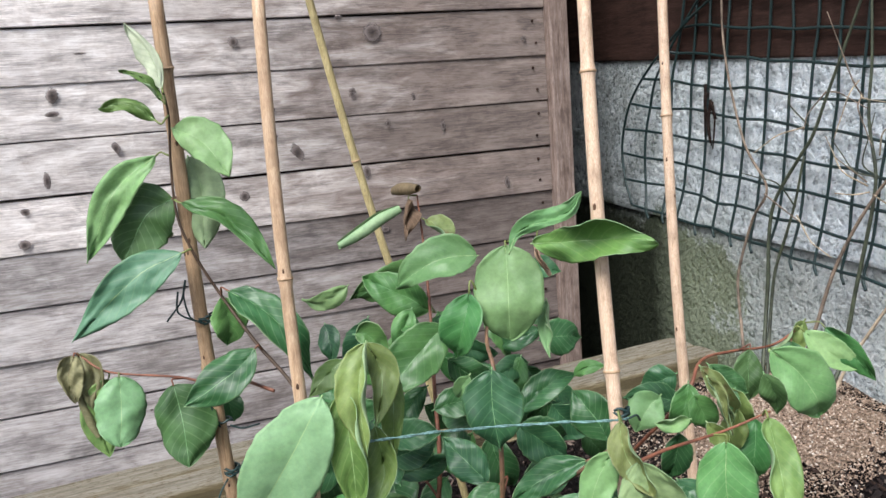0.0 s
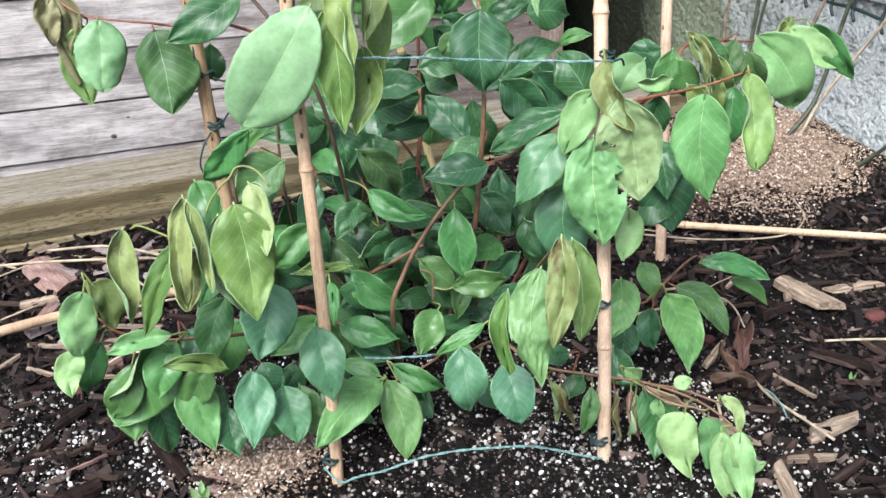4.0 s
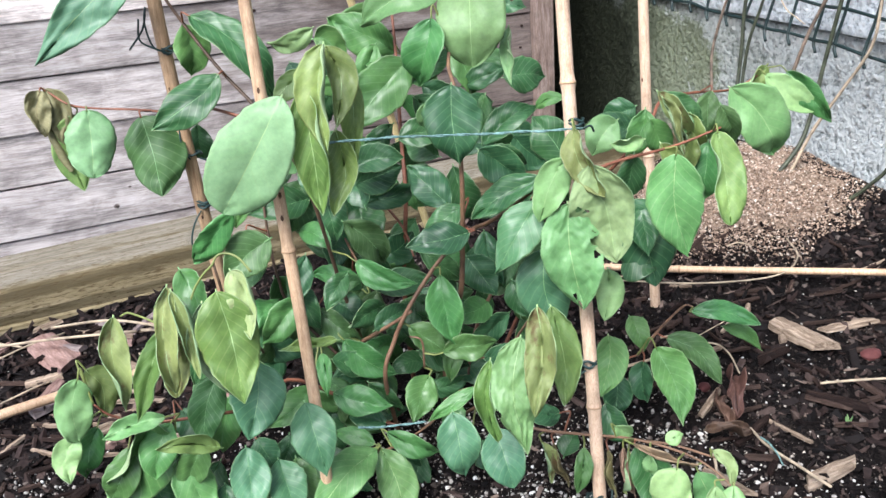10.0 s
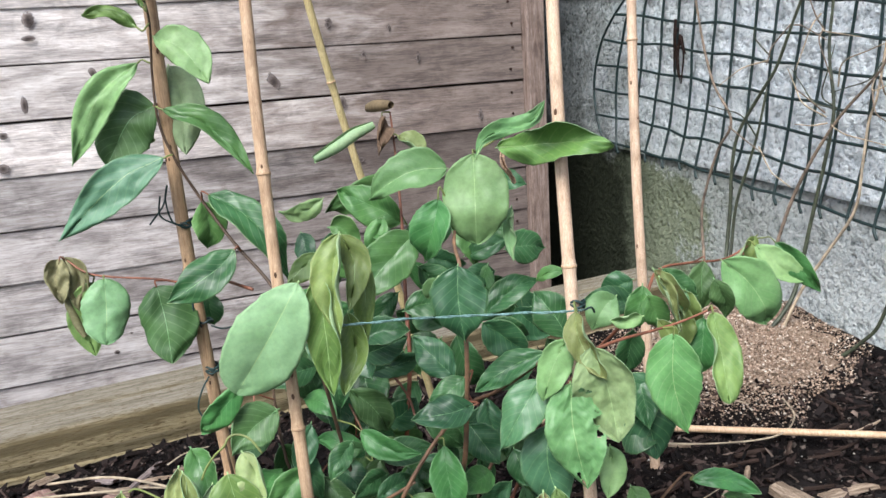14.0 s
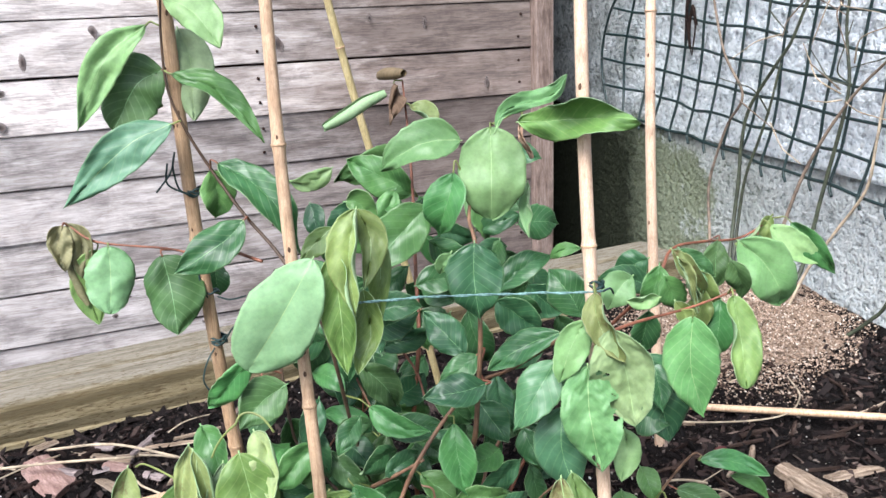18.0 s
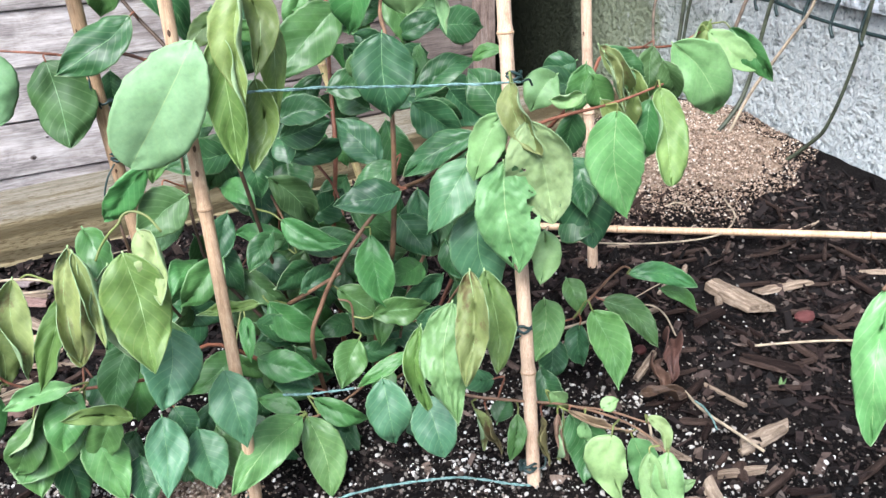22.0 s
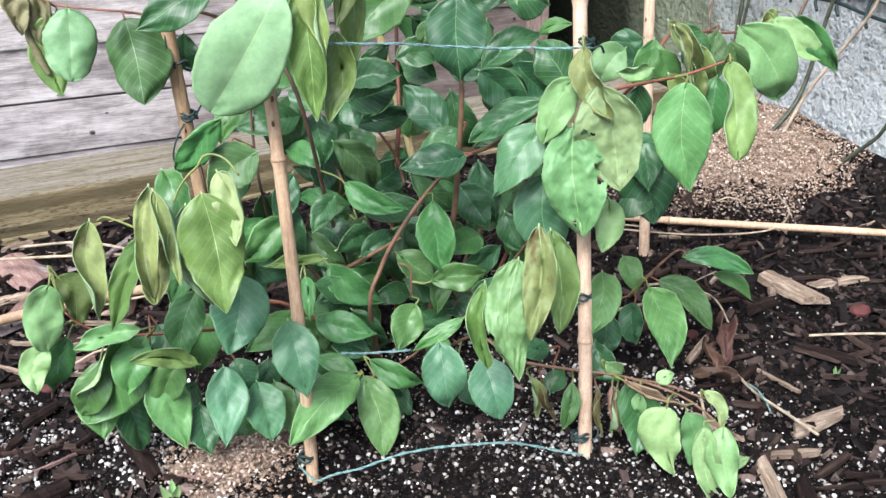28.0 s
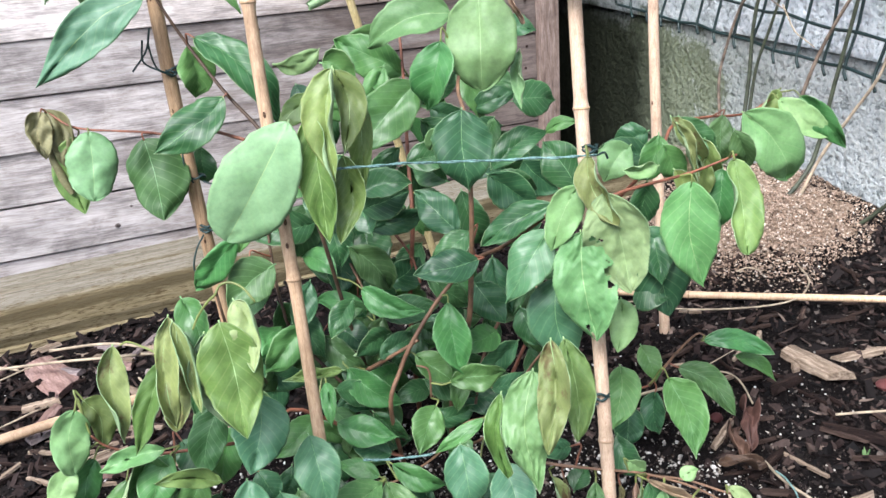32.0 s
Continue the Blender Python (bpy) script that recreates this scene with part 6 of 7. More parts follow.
drape([(0.4820, 0.5570, 0.0760), (0.5080, 0.5420, 0.0750), (0.5360, 0.5250, 0.0620)], 0.0086, 0.0112, (-0.56, -0.59, 0.58), L_MID2, -0.39, -0.16, (0.67, 0.88), wave=0.042)
drape([(0.5140, 0.5500, 0.0550), (0.5350, 0.5420, 0.0450), (0.5500, 0.5350, 0.0260)], 0.0064, 0.0077, (-0.57, -0.57, 0.60), L_MID, -0.20, -0.26, (0.72, 1.08))
drape([(0.4300, 0.5260, 0.0770), (0.4530, 0.5110, 0.0640), (0.4660, 0.4930, 0.0360)], 0.0104, 0.0127, (-0.53, -0.59, 0.61), L_DEEP, -0.57, -0.41, (0.62, 0.88))
drape([(0.3940, 0.4930, 0.0930), (0.4040, 0.4780, 0.0610), (0.4020, 0.4640, 0.0300)], 0.0140, 0.0187, (-0.50, -0.58, 0.64), L_MID, -0.14, -0.41, (0.62, 1.13), wave=0.035)
drape([(0.3400, 0.3920, 0.0560), (0.3340, 0.3870, 0.0370), (0.3430, 0.3790, 0.0050)], 0.0165, 0.0133, (-0.47, -0.52, 0.71), L_LIME, -0.36, -0.65, (0.52, 1.18), wave=0.102)
drape([(0.3630, 0.3960, 0.0420), (0.3690, 0.3900, 0.0190), (0.3620, 0.3840, 0.0000)], 0.0110, 0.0120, (-0.49, -0.50, 0.71), L_FRESH, -0.20, -0.47, (0.62, 0.88), wave=0.057)
drape([(0.3620, 0.3760, 0.0430), (0.3540, 0.3620, 0.0180), (0.3630, 0.3480, -0.0120)], 0.0090, 0.0126, (-0.49, -0.48, 0.73), L_LIME, 0.60, -0.13, (0.62, 0.88), wave=0.117)
drape([(0.3700, 0.3660, 0.0470), (0.3630, 0.3540, 0.0270), (0.3630, 0.3420, 0.0060)], 0.0116, 0.0107, (-0.50, -0.48, 0.72), L_LIME, -0.43, -0.14, (0.62, 0.88), wave=0.117)
drape([(0.3730, 0.3600, 0.0160), (0.3820, 0.3590, 0.0160), (0.3910, 0.3580, 0.0190)], 0.0039, 0.0050, (-0.51, -0.47, 0.72), L_LIME, -0.21, -0.54, (0.72, 0.88))
drape([(0.3700, 0.3900, 0.0620), (0.3790, 0.3820, 0.0500), (0.3770, 0.3740, 0.0360)], 0.0042, 0.0070, (-0.52, -0.51, 0.69), L_LIME2, 0.80, -0.05, (0.62, 0.98), wave=0.072)
drape([(0.3220, 0.4180, 0.0650), (0.3290, 0.4080, 0.0410), (0.3210, 0.3970, 0.0160)], 0.0147, 0.0167, (-0.46, -0.55, 0.70), L_DARK, -0.26, -0.43, (0.72, 1.08))
drape([(0.3140, 0.4100, 0.0750), (0.3340, 0.4030, 0.0610), (0.3580, 0.3950, 0.0490)], 0.0030, 0.0047, (-0.47, -0.55, 0.69), L_TAN, 0.60, 0.80, (0.52, 0.78), wave=0.087, crush=0.120)
drape([(0.3190, 0.4300, 0.0580), (0.3190, 0.4280, 0.0390), (0.3270, 0.4250, 0.0150)], 0.0055, 0.0057, (-0.44, -0.57, 0.70), L_TAN, 1.86, 1.55, (0.62, 0.78), wave=0.132, crush=0.160)
rolled_leaf([(-0.0330, 0.7700, 0.2960), (-0.0310, 0.7680, 0.2820), (-0.0270, 0.7640, 0.2680), (-0.0225, 0.7610, 0.2570)], 0.0042, L_KHAKI)
rolled_leaf([(0.2675, 0.7791, 0.4154), (0.2482, 0.7822, 0.4076), (0.2265, 0.7840, 0.3958), (0.2064, 0.7859, 0.3867)], 0.0069, L_BACK)
rolled_leaf([(0.2699, 0.7980, 0.4306), (0.2728, 0.7874, 0.4325), (0.2770, 0.7760, 0.4333), (0.2818, 0.7634, 0.4346)], 0.0072, L_DRY)


def petioles():
    """Join the leaves to the nearest stem where it is close."""
    for foot, a, mat in leaf_feet:
        near = min(stem_points, key=lambda p: (p - foot).length)
        gap = (near - foot).length
        if 0.004 < gap < (0.012 if foot.x < 0.09 and foot.y < 0.53 else 0.028):
            out = foot - a * min(0.012, 0.4 * gap)
            half = out.lerp(near, 0.55)
            strand("petiole", [foot + a * 0.001, out, half, near], (0.0007, 0.0009), STEM_RED if mat in (L_DARK, L_DEEP, L_BRONZE, L_KHAKI) else STEM_GREEN, SHRUB, "", 4, 5)


petioles()


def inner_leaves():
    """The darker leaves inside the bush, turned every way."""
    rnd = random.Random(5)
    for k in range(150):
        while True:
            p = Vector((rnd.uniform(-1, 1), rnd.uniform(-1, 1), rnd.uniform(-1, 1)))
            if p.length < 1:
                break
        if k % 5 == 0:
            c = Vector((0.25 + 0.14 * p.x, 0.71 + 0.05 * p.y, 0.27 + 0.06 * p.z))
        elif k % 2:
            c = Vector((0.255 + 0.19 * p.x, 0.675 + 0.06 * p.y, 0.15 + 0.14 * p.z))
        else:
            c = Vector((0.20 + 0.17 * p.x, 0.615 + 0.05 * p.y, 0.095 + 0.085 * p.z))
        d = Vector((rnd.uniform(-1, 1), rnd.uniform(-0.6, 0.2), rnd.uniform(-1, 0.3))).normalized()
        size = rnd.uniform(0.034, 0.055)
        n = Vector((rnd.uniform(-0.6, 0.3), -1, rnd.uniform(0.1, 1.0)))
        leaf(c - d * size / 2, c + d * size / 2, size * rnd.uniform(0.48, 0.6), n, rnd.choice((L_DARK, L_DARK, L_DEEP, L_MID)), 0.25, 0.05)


inner_leaves()


# ---- a sprig of a neighbouring shrub ----
SHRUB = empty("shrub_sprig", "single thin stem with drooping light green leaves", "shrub")
strand("stem", [(0.400, 0.109, 0.000), (0.435, 0.185, 0.109), (0.423, 0.225, 0.219), (0.384, 0.228, 0.248), (0.366, 0.227, 0.242)], (0.002, 0.001), STEM, SHRUB)
leaf((0.372, 0.227, 0.242), (0.348, 0.204, 0.172), 0.021, (-0.338, -0.227, 0.239), L_FRESH2, 0.3, 0.04, 0.02)
leaf((0.395, 0.225, 0.242), (0.393, 0.190, 0.174), 0.026, (-0.338, -0.227, 0.239), L_MID, 0.3, 0.04, 0.02)


# ---- ties and twine ----
def twisted(name, points, label, r=0.0006):
    """Two-ply garden twine."""
    core = spline(points, 10)
    holder = empty(name, label, "twine")
    for k in range(2):
        line = []
        for i, p in enumerate(core):
            ang = i * 0.9 + k * math.pi
            line.append(p + Vector((0, 0, 0.0008 * noise.noise(p * 60))) + Vector((0.3 * math.cos(ang), math.cos(ang), math.sin(ang))) * r * 0.75)
        v, f = tube(line, r, 6)
        piece("strand", mesh_from("strand", v, f, [TWINE]), holder)
    return holder


twisted("garden_twine", [(0.104, 0.512, 0.309), (0.120, 0.500, 0.313), (0.139, 0.490, 0.315), (0.181, 0.492, 0.311), (0.230, 0.492, 0.304), (0.268, 0.482, 0.302), (0.300, 0.466, 0.302), (0.311, 0.470, 0.300)], "green and white garden twine stretched between two canes")
twisted("garden_twine", [(0.094, 0.492, 0.014), (0.101, 0.476, 0.010), (0.113, 0.474, 0.012), (0.136, 0.468, 0.016), (0.166, 0.463, 0.022), (0.206, 0.452, 0.024), (0.244, 0.437, 0.024), (0.273, 0.418, 0.02), (0.285, 0.412, 0.018)], "green twine lying near the soil between two canes")
twisted("garden_twine", [(0.141, 0.527, 0.078), (0.161, 0.514, 0.080), (0.190, 0.507, 0.079)], "short length of green twine under the leaves")


def cane_tie(axis, z, r, label, turns=3, tails=()):
    """Soft tie wound round a cane, with loose ends."""
    t = empty("plant_tie", label, "tie")
    c, c2 = along(*axis, z), along(*axis, z + 0.004)
    d = (c2 - c).normalized()
    s = d.cross(Vector((0, 1, 0))).normalized()
    u = s.cross(d)
    line = [c + (s * math.cos(a * 0.5) + u * math.sin(a * 0.5)) * (r + 0.0012) + d * (a / (turns * 4 * math.pi) * 0.006 + 0.0012 * math.sin(a * 1.7)) for a in [i * math.pi / 4 for i in range(int(turns * 16))]]
    v, f = tube(line, 0.0011, 6)
    piece("coil", mesh_from("coil", v, f, [TIE]), t)
    for pts in tails:
        strand("loose_end", [c + Vector(p) for p in pts], 0.0008, TIE, t)
    return t


cane_tie(CA, 0.352, 0.0056, "dark green tie round the brown cane", 3, (((-0.004, -0.006, 0.002), (-0.013, -0.008, 0.008), (-0.016, -0.008, 0.026), (-0.013, -0.006, 0.038), (-0.018, -0.006, 0.022), (-0.031, -0.007, 0.007)), ((0, -0.007, 0), (-0.012, -0.009, 0.006), (-0.022, -0.008, 0.014), (-0.020, -0.008, 0.03))))
cane_tie(CA, 0.217, 0.0058, "dark green tie round the brown cane", 4, (((-0.005, -0.006, -0.002), (-0.013, -0.01, -0.012), (-0.018, -0.01, -0.028), (-0.014, -0.01, -0.04)), ((0.004, -0.006, 0.002), (0.012, -0.008, 0.014), (0.022, -0.01, 0.02))))
cane_tie(CD, 0.300, 0.0049, "dark tie where the twine meets the cane", 2, (((0.003, -0.006, 0), (0.009, -0.006, 0.001), (0.013, -0.004, -0.004)),))
cane_tie(CD, 0.016, 0.0052, "dark green knot at the foot of the cane", 3, (((0.004, -0.004, 0), (0.01, -0.006, 0.002), (0.014, -0.002, 0.006), (0.014, 0.004, 0.012)),))
cane_tie(CD, 0.125, 0.005, "green twine looped round the cane", 2, (((-0.004, -0.004, 0), (-0.012, 0.0, -0.006), (-0.018, 0.006, -0.018)),))
cane_tie(CA, 0.262, 0.0058, "thin dark wire round the brown cane", 1, (((0.004, -0.006, 0), (0.014, -0.008, -0.004), (0.028, -0.008, -0.003)), ((-0.004, -0.006, 0), (-0.009, -0.006, 0.012), (-0.008, -0.004, 0.03))))
cane_tie(CB, 0.02, 0.0046, "green twine wound round the foot of the cane", 2)


# ---- plastic netting on the wall ----
def netting():
    net = empty("garden_netting", "dark green plastic square-mesh netting hung on the wall", "netting")
    nx, nz = 25, 9

    def knot(i, j):
        y = 1.445 - 0.0465 * i
        z = 0.275 - 0.1 * (1.446 - y) + j * 0.0485
        edge = math.exp(-(i / 1.3) ** 2)
        y += edge * (0.05 - 0.010 * (j - 2.5) ** 2) - 0.004 * j
        z += 0.006 * noise.noise((i * 0.7, j * 0.9, 2.0))
        y += 0.006 * noise.noise((i * 0.8, j * 0.5, 7.0))
        out = 0.012 + 0.02 * math.exp(-j / 1.2) + 0.012 * edge + 0.006 * noise.noise((i * 0.5, j * 0.5, 5.0))
        return Vector((1.016 - out, y, z))

    for j in range(nz + 1):
        strand("horizontal_wire", [knot(i, j) for i in range(nx)], 0.0026, NET, net, steps=4, sides=6)
    for i in range(nx):
        pts = [knot(i, j) for j in range(nz + 1)]
        if i:
            tail = pts[0] - (pts[1] - pts[0]) * 0.25 - Vector((0.004, 0.012, 0.004))
            pts = [tail] + pts
        strand("vertical_wire", pts, 0.0025, NET, net, steps=4, sides=6)


netting()


# ---- bare stems in front of the wall ----
def bare_stems():
    s = empty("bare_shrub", "leafless brown and green stems of a climber rooted by the wall", "climber")
    strand("stem", [(0.93, 1.07, 0.05), (0.95, 1.1, 0.108), (0.965, 1.125, 0.175), (0.972, 1.12, 0.226), (0.975, 1.098, 0.287), (0.97, 1.063, 0.337), (0.975, 1.115, 0.399), (0.98, 1.155, 0.493), (0.985, 1.178, 0.578), (0.985, 1.18, 0.66)], (0.0026, 0.0018), TWIG, s)
    strand("stem", [(0.91, 1.01, 0.03), (0.95, 1.045, 0.13), (0.96, 1.05, 0.197), (0.962, 1.05, 0.263), (0.965, 1.04, 0.32), (0.968, 0.995, 0.386), (0.97, 0.97, 0.421), (0.975, 0.948, 0.48), (0.98, 0.92, 0.551), (0.985, 0.89, 0.63)], (0.0034, 0.002), TWIG_GREEN, s)
    strand("stem", [(0.91, 1.0, 0.03), (0.95, 1.035, 0.132), (0.958, 1.033, 0.209), (0.962, 1.015, 0.267), (0.965, 0.998, 0.324), (0.968, 0.985, 0.39)], (0.003, 0.0018), TWIG_GREEN, s)
    strand("stem", [(0.90, 0.94, 0.03), (0.925, 0.955, 0.075), (0.945, 0.945, 0.125), (0.96, 0.925, 0.217), (0.967, 0.898, 0.282), (0.972, 0.866, 0.336), (0.975, 0.84, 0.37), (0.978, 0.795, 0.418), (0.98, 0.77, 0.47)], (0.0034, 0.0016), TWIG, s)
    strand("stem", [(0.89, 0.90, 0.03), (0.93, 0.895, 0.07), (0.955, 0.897, 0.11), (0.968, 0.89, 0.199), (0.972, 0.874, 0.286), (0.974, 0.866, 0.336), (0.976, 0.866, 0.376), (0.98, 0.882, 0.447), (0.983, 0.881, 0.525), (0.985, 0.886, 0.64)], (0.0036, 0.0018), TWIG_GREEN, s)
    strand("stem", [(0.92, 0.895, 0.03), (0.95, 0.885, 0.1), (0.967, 0.855, 0.163), (0.972, 0.817, 0.229), (0.975, 0.811, 0.294), (0.978, 0.808, 0.349), (0.98, 0.798, 0.388), (0.982, 0.79, 0.46)], (0.0026, 0.0016), TWIG_PALE, s)
    strand("stem", [(0.93, 0.86, 0.01), (0.955, 0.825, 0.01), (0.97, 0.79, 0.045), (0.975, 0.765, 0.085), (0.98, 0.74, 0.2), (0.98, 0.72, 0.4)], (0.0034, 0.002), TWIG_GREEN, s)
    rnd = random.Random(12)
    anchors = [(0.968, 1.063, 0.337), (0.968, 0.975, 0.415), (0.972, 0.866, 0.336), (0.978, 0.80, 0.40), (0.965, 0.995, 0.33), (0.976, 0.866, 0.38), (0.978, 0.89, 0.5), (0.975, 0.948, 0.48)]
    for k in range(22):
        p = Vector(rnd.choice(anchors)) + Vector((0, rnd.uniform(-0.01, 0.01), rnd.uniform(-0.03, 0.03)))
        d = Vector((-0.15, rnd.uniform(-1, 1), rnd.uniform(-0.7, 1))).normalized() * rnd.uniform(0.05, 0.13)
        b = Vector((-0.006, rnd.uniform(-0.02, 0.02), rnd.uniform(-0.02, 0.02)))
        strand("twig", [p, p + d * 0.35 + b, p + d * 0.7 + b * 0.5, p + d], (0.0013, 0.0006), rnd.choice((TWIG_PALE, TWIG, TWIG_GREEN)), s, sides=5)


bare_stems()


def hanging_shred():
    h = empty("dry_tendril", "shrivelled purple-brown tendril caught on the netting", "tendril")
    rnd = random.Random(3)
    for k in range(5):
        y = 1.235 - 0.006 * k
        strand("shred", [(0.995, y, 0.50 - 0.015 * k), (0.99, y + rnd.uniform(-0.006, 0.006), 0.47), (0.993, y + rnd.uniform(-0.008, 0.008), 0.44), (0.99, y + rnd.uniform(-0.008, 0.008), 0.41 - 0.005 * k)], (0.003, 0.0012), DARKWOOD, h, sides=5)


hanging_shred()


# ---- loose things on the bed ----
BARKFLAT = plain_wood("reddish_flat_bark", [(0.3, (0.12, 0.07, 0.06)), (0.55, (0.25, 0.165, 0.145)), (0.75, (0.38, 0.28, 0.25))], (6, 30, 30), 0.8)
chip_rnd = random.Random(33)


def wood_chip(a, b, width, mat):
    """A splintered flat piece of bark or wood lying between two places of the bed."""
    a, b = Vector((*a, 0)), Vector((*b, 0))
    length = (b - a).length
    n, verts = 7, []
    thick = min(0.009, max(0.0035, width * 0.35))
    for i in range(n + 1):
        u = i / n
        w = width / 2 * (0.72 + 0.28 * math.sin(math.pi * min(1, max(0, u * 0.86 + 0.07)))) * chip_rnd.uniform(0.94, 1.05)
        off = chip_rnd.uniform(-0.03, 0.03) * width
        h = chip_rnd.uniform(0.8, 1.15) * thick
        x = (u - 0.5) * length + (chip_rnd.uniform(-0.03, 0.03) * length if 0 < i < n else 0)
        ends = chip_rnd.uniform(-0.8, 0.8) * width
        for y, z in ((-w + off, 0), (-w * 0.8 + off, h * 0.8), (off + 0.1 * w, h), (w * 0.85 + off, h * 0.7), (w + off, 0)):
            verts.append((x + (ends * y / max(w, 0.001) * 0.5 if i in (0, n) else 0), y, z))
    faces = []
    for i in range(n):
        for j in range(4):
            faces.append((i * 5 + j, (i + 1) * 5 + j, (i + 1) * 5 + j + 1, i * 5 + j + 1))
        faces.append((i * 5 + 4, (i + 1) * 5 + 4, (i + 1) * 5, i * 5))
    faces += [(0, 1, 2, 3, 4), tuple(n * 5 + k for k in (4, 3, 2, 1, 0))]
    ob = piece("wood_chip", mesh_from("wood_chip", verts, faces, [mat], smooth=False))
    c = (a + b) / 2
    ob.matrix_basis = pose(c.x, c.y, relief(c.x, c.y) + 0.003, chip_rnd.uniform(-8, 8), chip_rnd.uniform(-5, 5), math.degrees(math.atan2(b.y - a.y, b.x - a.x)))
    text = "pale split piece of wood lying on the soil" if mat is PALEWOOD else "flat reddish piece of bark lying on the soil" if mat is BARKFLAT else "weathered brown splinter of bark lying on the soil" if mat is MIDWOOD else "flat grey weathered flake of bark lying on the mulch" if mat is GREYFLAT else "dark piece of bark lying on the soil"
    return tagged(ob, text, "wood chip", "wood chips on the bed")


wood_chip((-0.019, 0.597), (-0.002, 0.533), 0.013, DARKWOOD)
wood_chip((-0.118, 0.716), (-0.050, 0.712), 0.007, DARKWOOD)
wood_chip((-0.106, 1.001), (-0.076, 0.925), 0.045, BARKFLAT)
wood_chip((-0.070, 1.020), (-0.004, 0.947), 0.010, PALEWOOD)
wood_chip((-0.121, 0.904), (-0.088, 0.902), 0.016, PALEWOOD)
wood_chip((-0.096, 0.539), (-0.062, 0.555), 0.018, DARKWOOD)
wood_chip((0.089, 0.409), (0.105, 0.413), 0.014, PALEWOOD)
wood_chip((0.236, 0.361), (0.254, 0.339), 0.010, DARKWOOD)
wood_chip((0.147, 0.387), (0.188, 0.357), 0.012, PALEWOOD)
wood_chip((0.466, 0.388), (0.519, 0.390), 0.014, PALEWOOD)
wood_chip((0.624, 0.594), (0.626, 0.526), 0.026, PALEWOOD)
wood_chip((0.651, 0.557), (0.719, 0.554), 0.014, PALEWOOD)
wood_chip((0.560, 0.484), (0.587, 0.441), 0.016, DARKWOOD)
wood_chip((0.411, 0.366), (0.379, 0.305), 0.013, PALEWOOD)
wood_chip((0.420, 0.333), (0.387, 0.286), 0.014, DARKWOOD)
wood_chip((0.388, 0.306), (0.370, 0.274), 0.012, PALEWOOD)
wood_chip((0.555, 0.481), (0.579, 0.445), 0.010, MIDWOOD)
wood_chip((0.461, 0.383), (0.511, 0.385), 0.009, PALEWOOD)
wood_chip((0.418, 0.314), (0.396, 0.276), 0.007, MIDWOOD)
wood_chip((0.439, 0.304), (0.431, 0.283), 0.012, DARKWOOD)
wood_chip((0.185, 0.425), (0.172, 0.416), 0.007, DARKWOOD)
wood_chip((0.556, 0.545), (0.593, 0.548), 0.013, DARKWOOD)
wood_chip((0.403, 0.436), (0.411, 0.392), 0.012, PALEWOOD)
wood_chip((0.450, 0.452), (0.501, 0.469), 0.008, DARKWOOD)
wood_chip((-0.112, 1.029), (-0.082, 1.038), 0.012, PALEWOOD)
wood_chip((-0.038, 0.924), (0.002, 0.856), 0.014, PALEWOOD)
wood_chip((-0.113, 0.490), (-0.093, 0.498), 0.018, DARKWOOD)
wood_chip((-0.008, 0.486), (-0.009, 0.451), 0.008, PALEWOOD)
wood_chip((0.207, 0.383), (0.227, 0.357), 0.007, DARKWOOD)
wood_chip((0.302, 0.337), (0.320, 0.318), 0.008, DARKWOOD)
wood_chip((0.126, 0.405), (0.131, 0.386), 0.012, DARKWOOD)
wood_chip((-0.066, 0.668), (-0.092, 0.644), 0.012, DARKWOOD)
wood_chip((-0.112, 0.612), (-0.092, 0.636), 0.012, DARKWOOD)


def more_chips():
    rnd = random.Random(8)
    for k in range(170):
        if k % 3:
            x, y = rnd.uniform(0.42, 0.85), rnd.uniform(0.3, 0.85)
        else:
            x, y = rnd.uniform(-0.25, 0.06), rnd.uniform(0.6, 1.0)
        ang, ln = rnd.uniform(-0.6, 0.6) + (0 if rnd.random() < 0.7 else 1.2), rnd.uniform(0.014, 0.055)
        dx, dy = math.cos(ang) * ln / 2, math.sin(ang) * ln / 2
        wood_chip((x - dx, y - dy), (x + dx, y + dy), rnd.uniform(0.002, 0.009), rnd.choice((DARKWOOD, DARKWOOD, MIDWOOD, MIDWOOD, MIDWOOD, PALEWOOD)))


more_chips()


def chips_by_sleeper():
    """Paler bark flakes and splinters between the shrub and the sleeper."""
    rnd = random.Random(19)
    for k in range(64):
        x = rnd.uniform(-0.27, 0.1)
        y = rnd.uniform(0.7, 1.02)
        ang, ln = rnd.gauss(0.0, 0.6), rnd.uniform(0.018, 0.062)
        mat = rnd.choice((PALEWOOD, PALEWOOD, GREYFLAT, GREYFLAT, BARKFLAT, MIDWOOD, DARKWOOD, DARKWOOD))
        wide = rnd.uniform(0.008, 0.02) if mat in (GREYFLAT, BARKFLAT) else rnd.uniform(0.002, 0.009)
        dx, dy = math.cos(ang) * ln / 2, math.sin(ang) * ln / 2
        wood_chip((x - dx, y - dy), (x + dx, y + dy), wide, mat)


chips_by_sleeper()


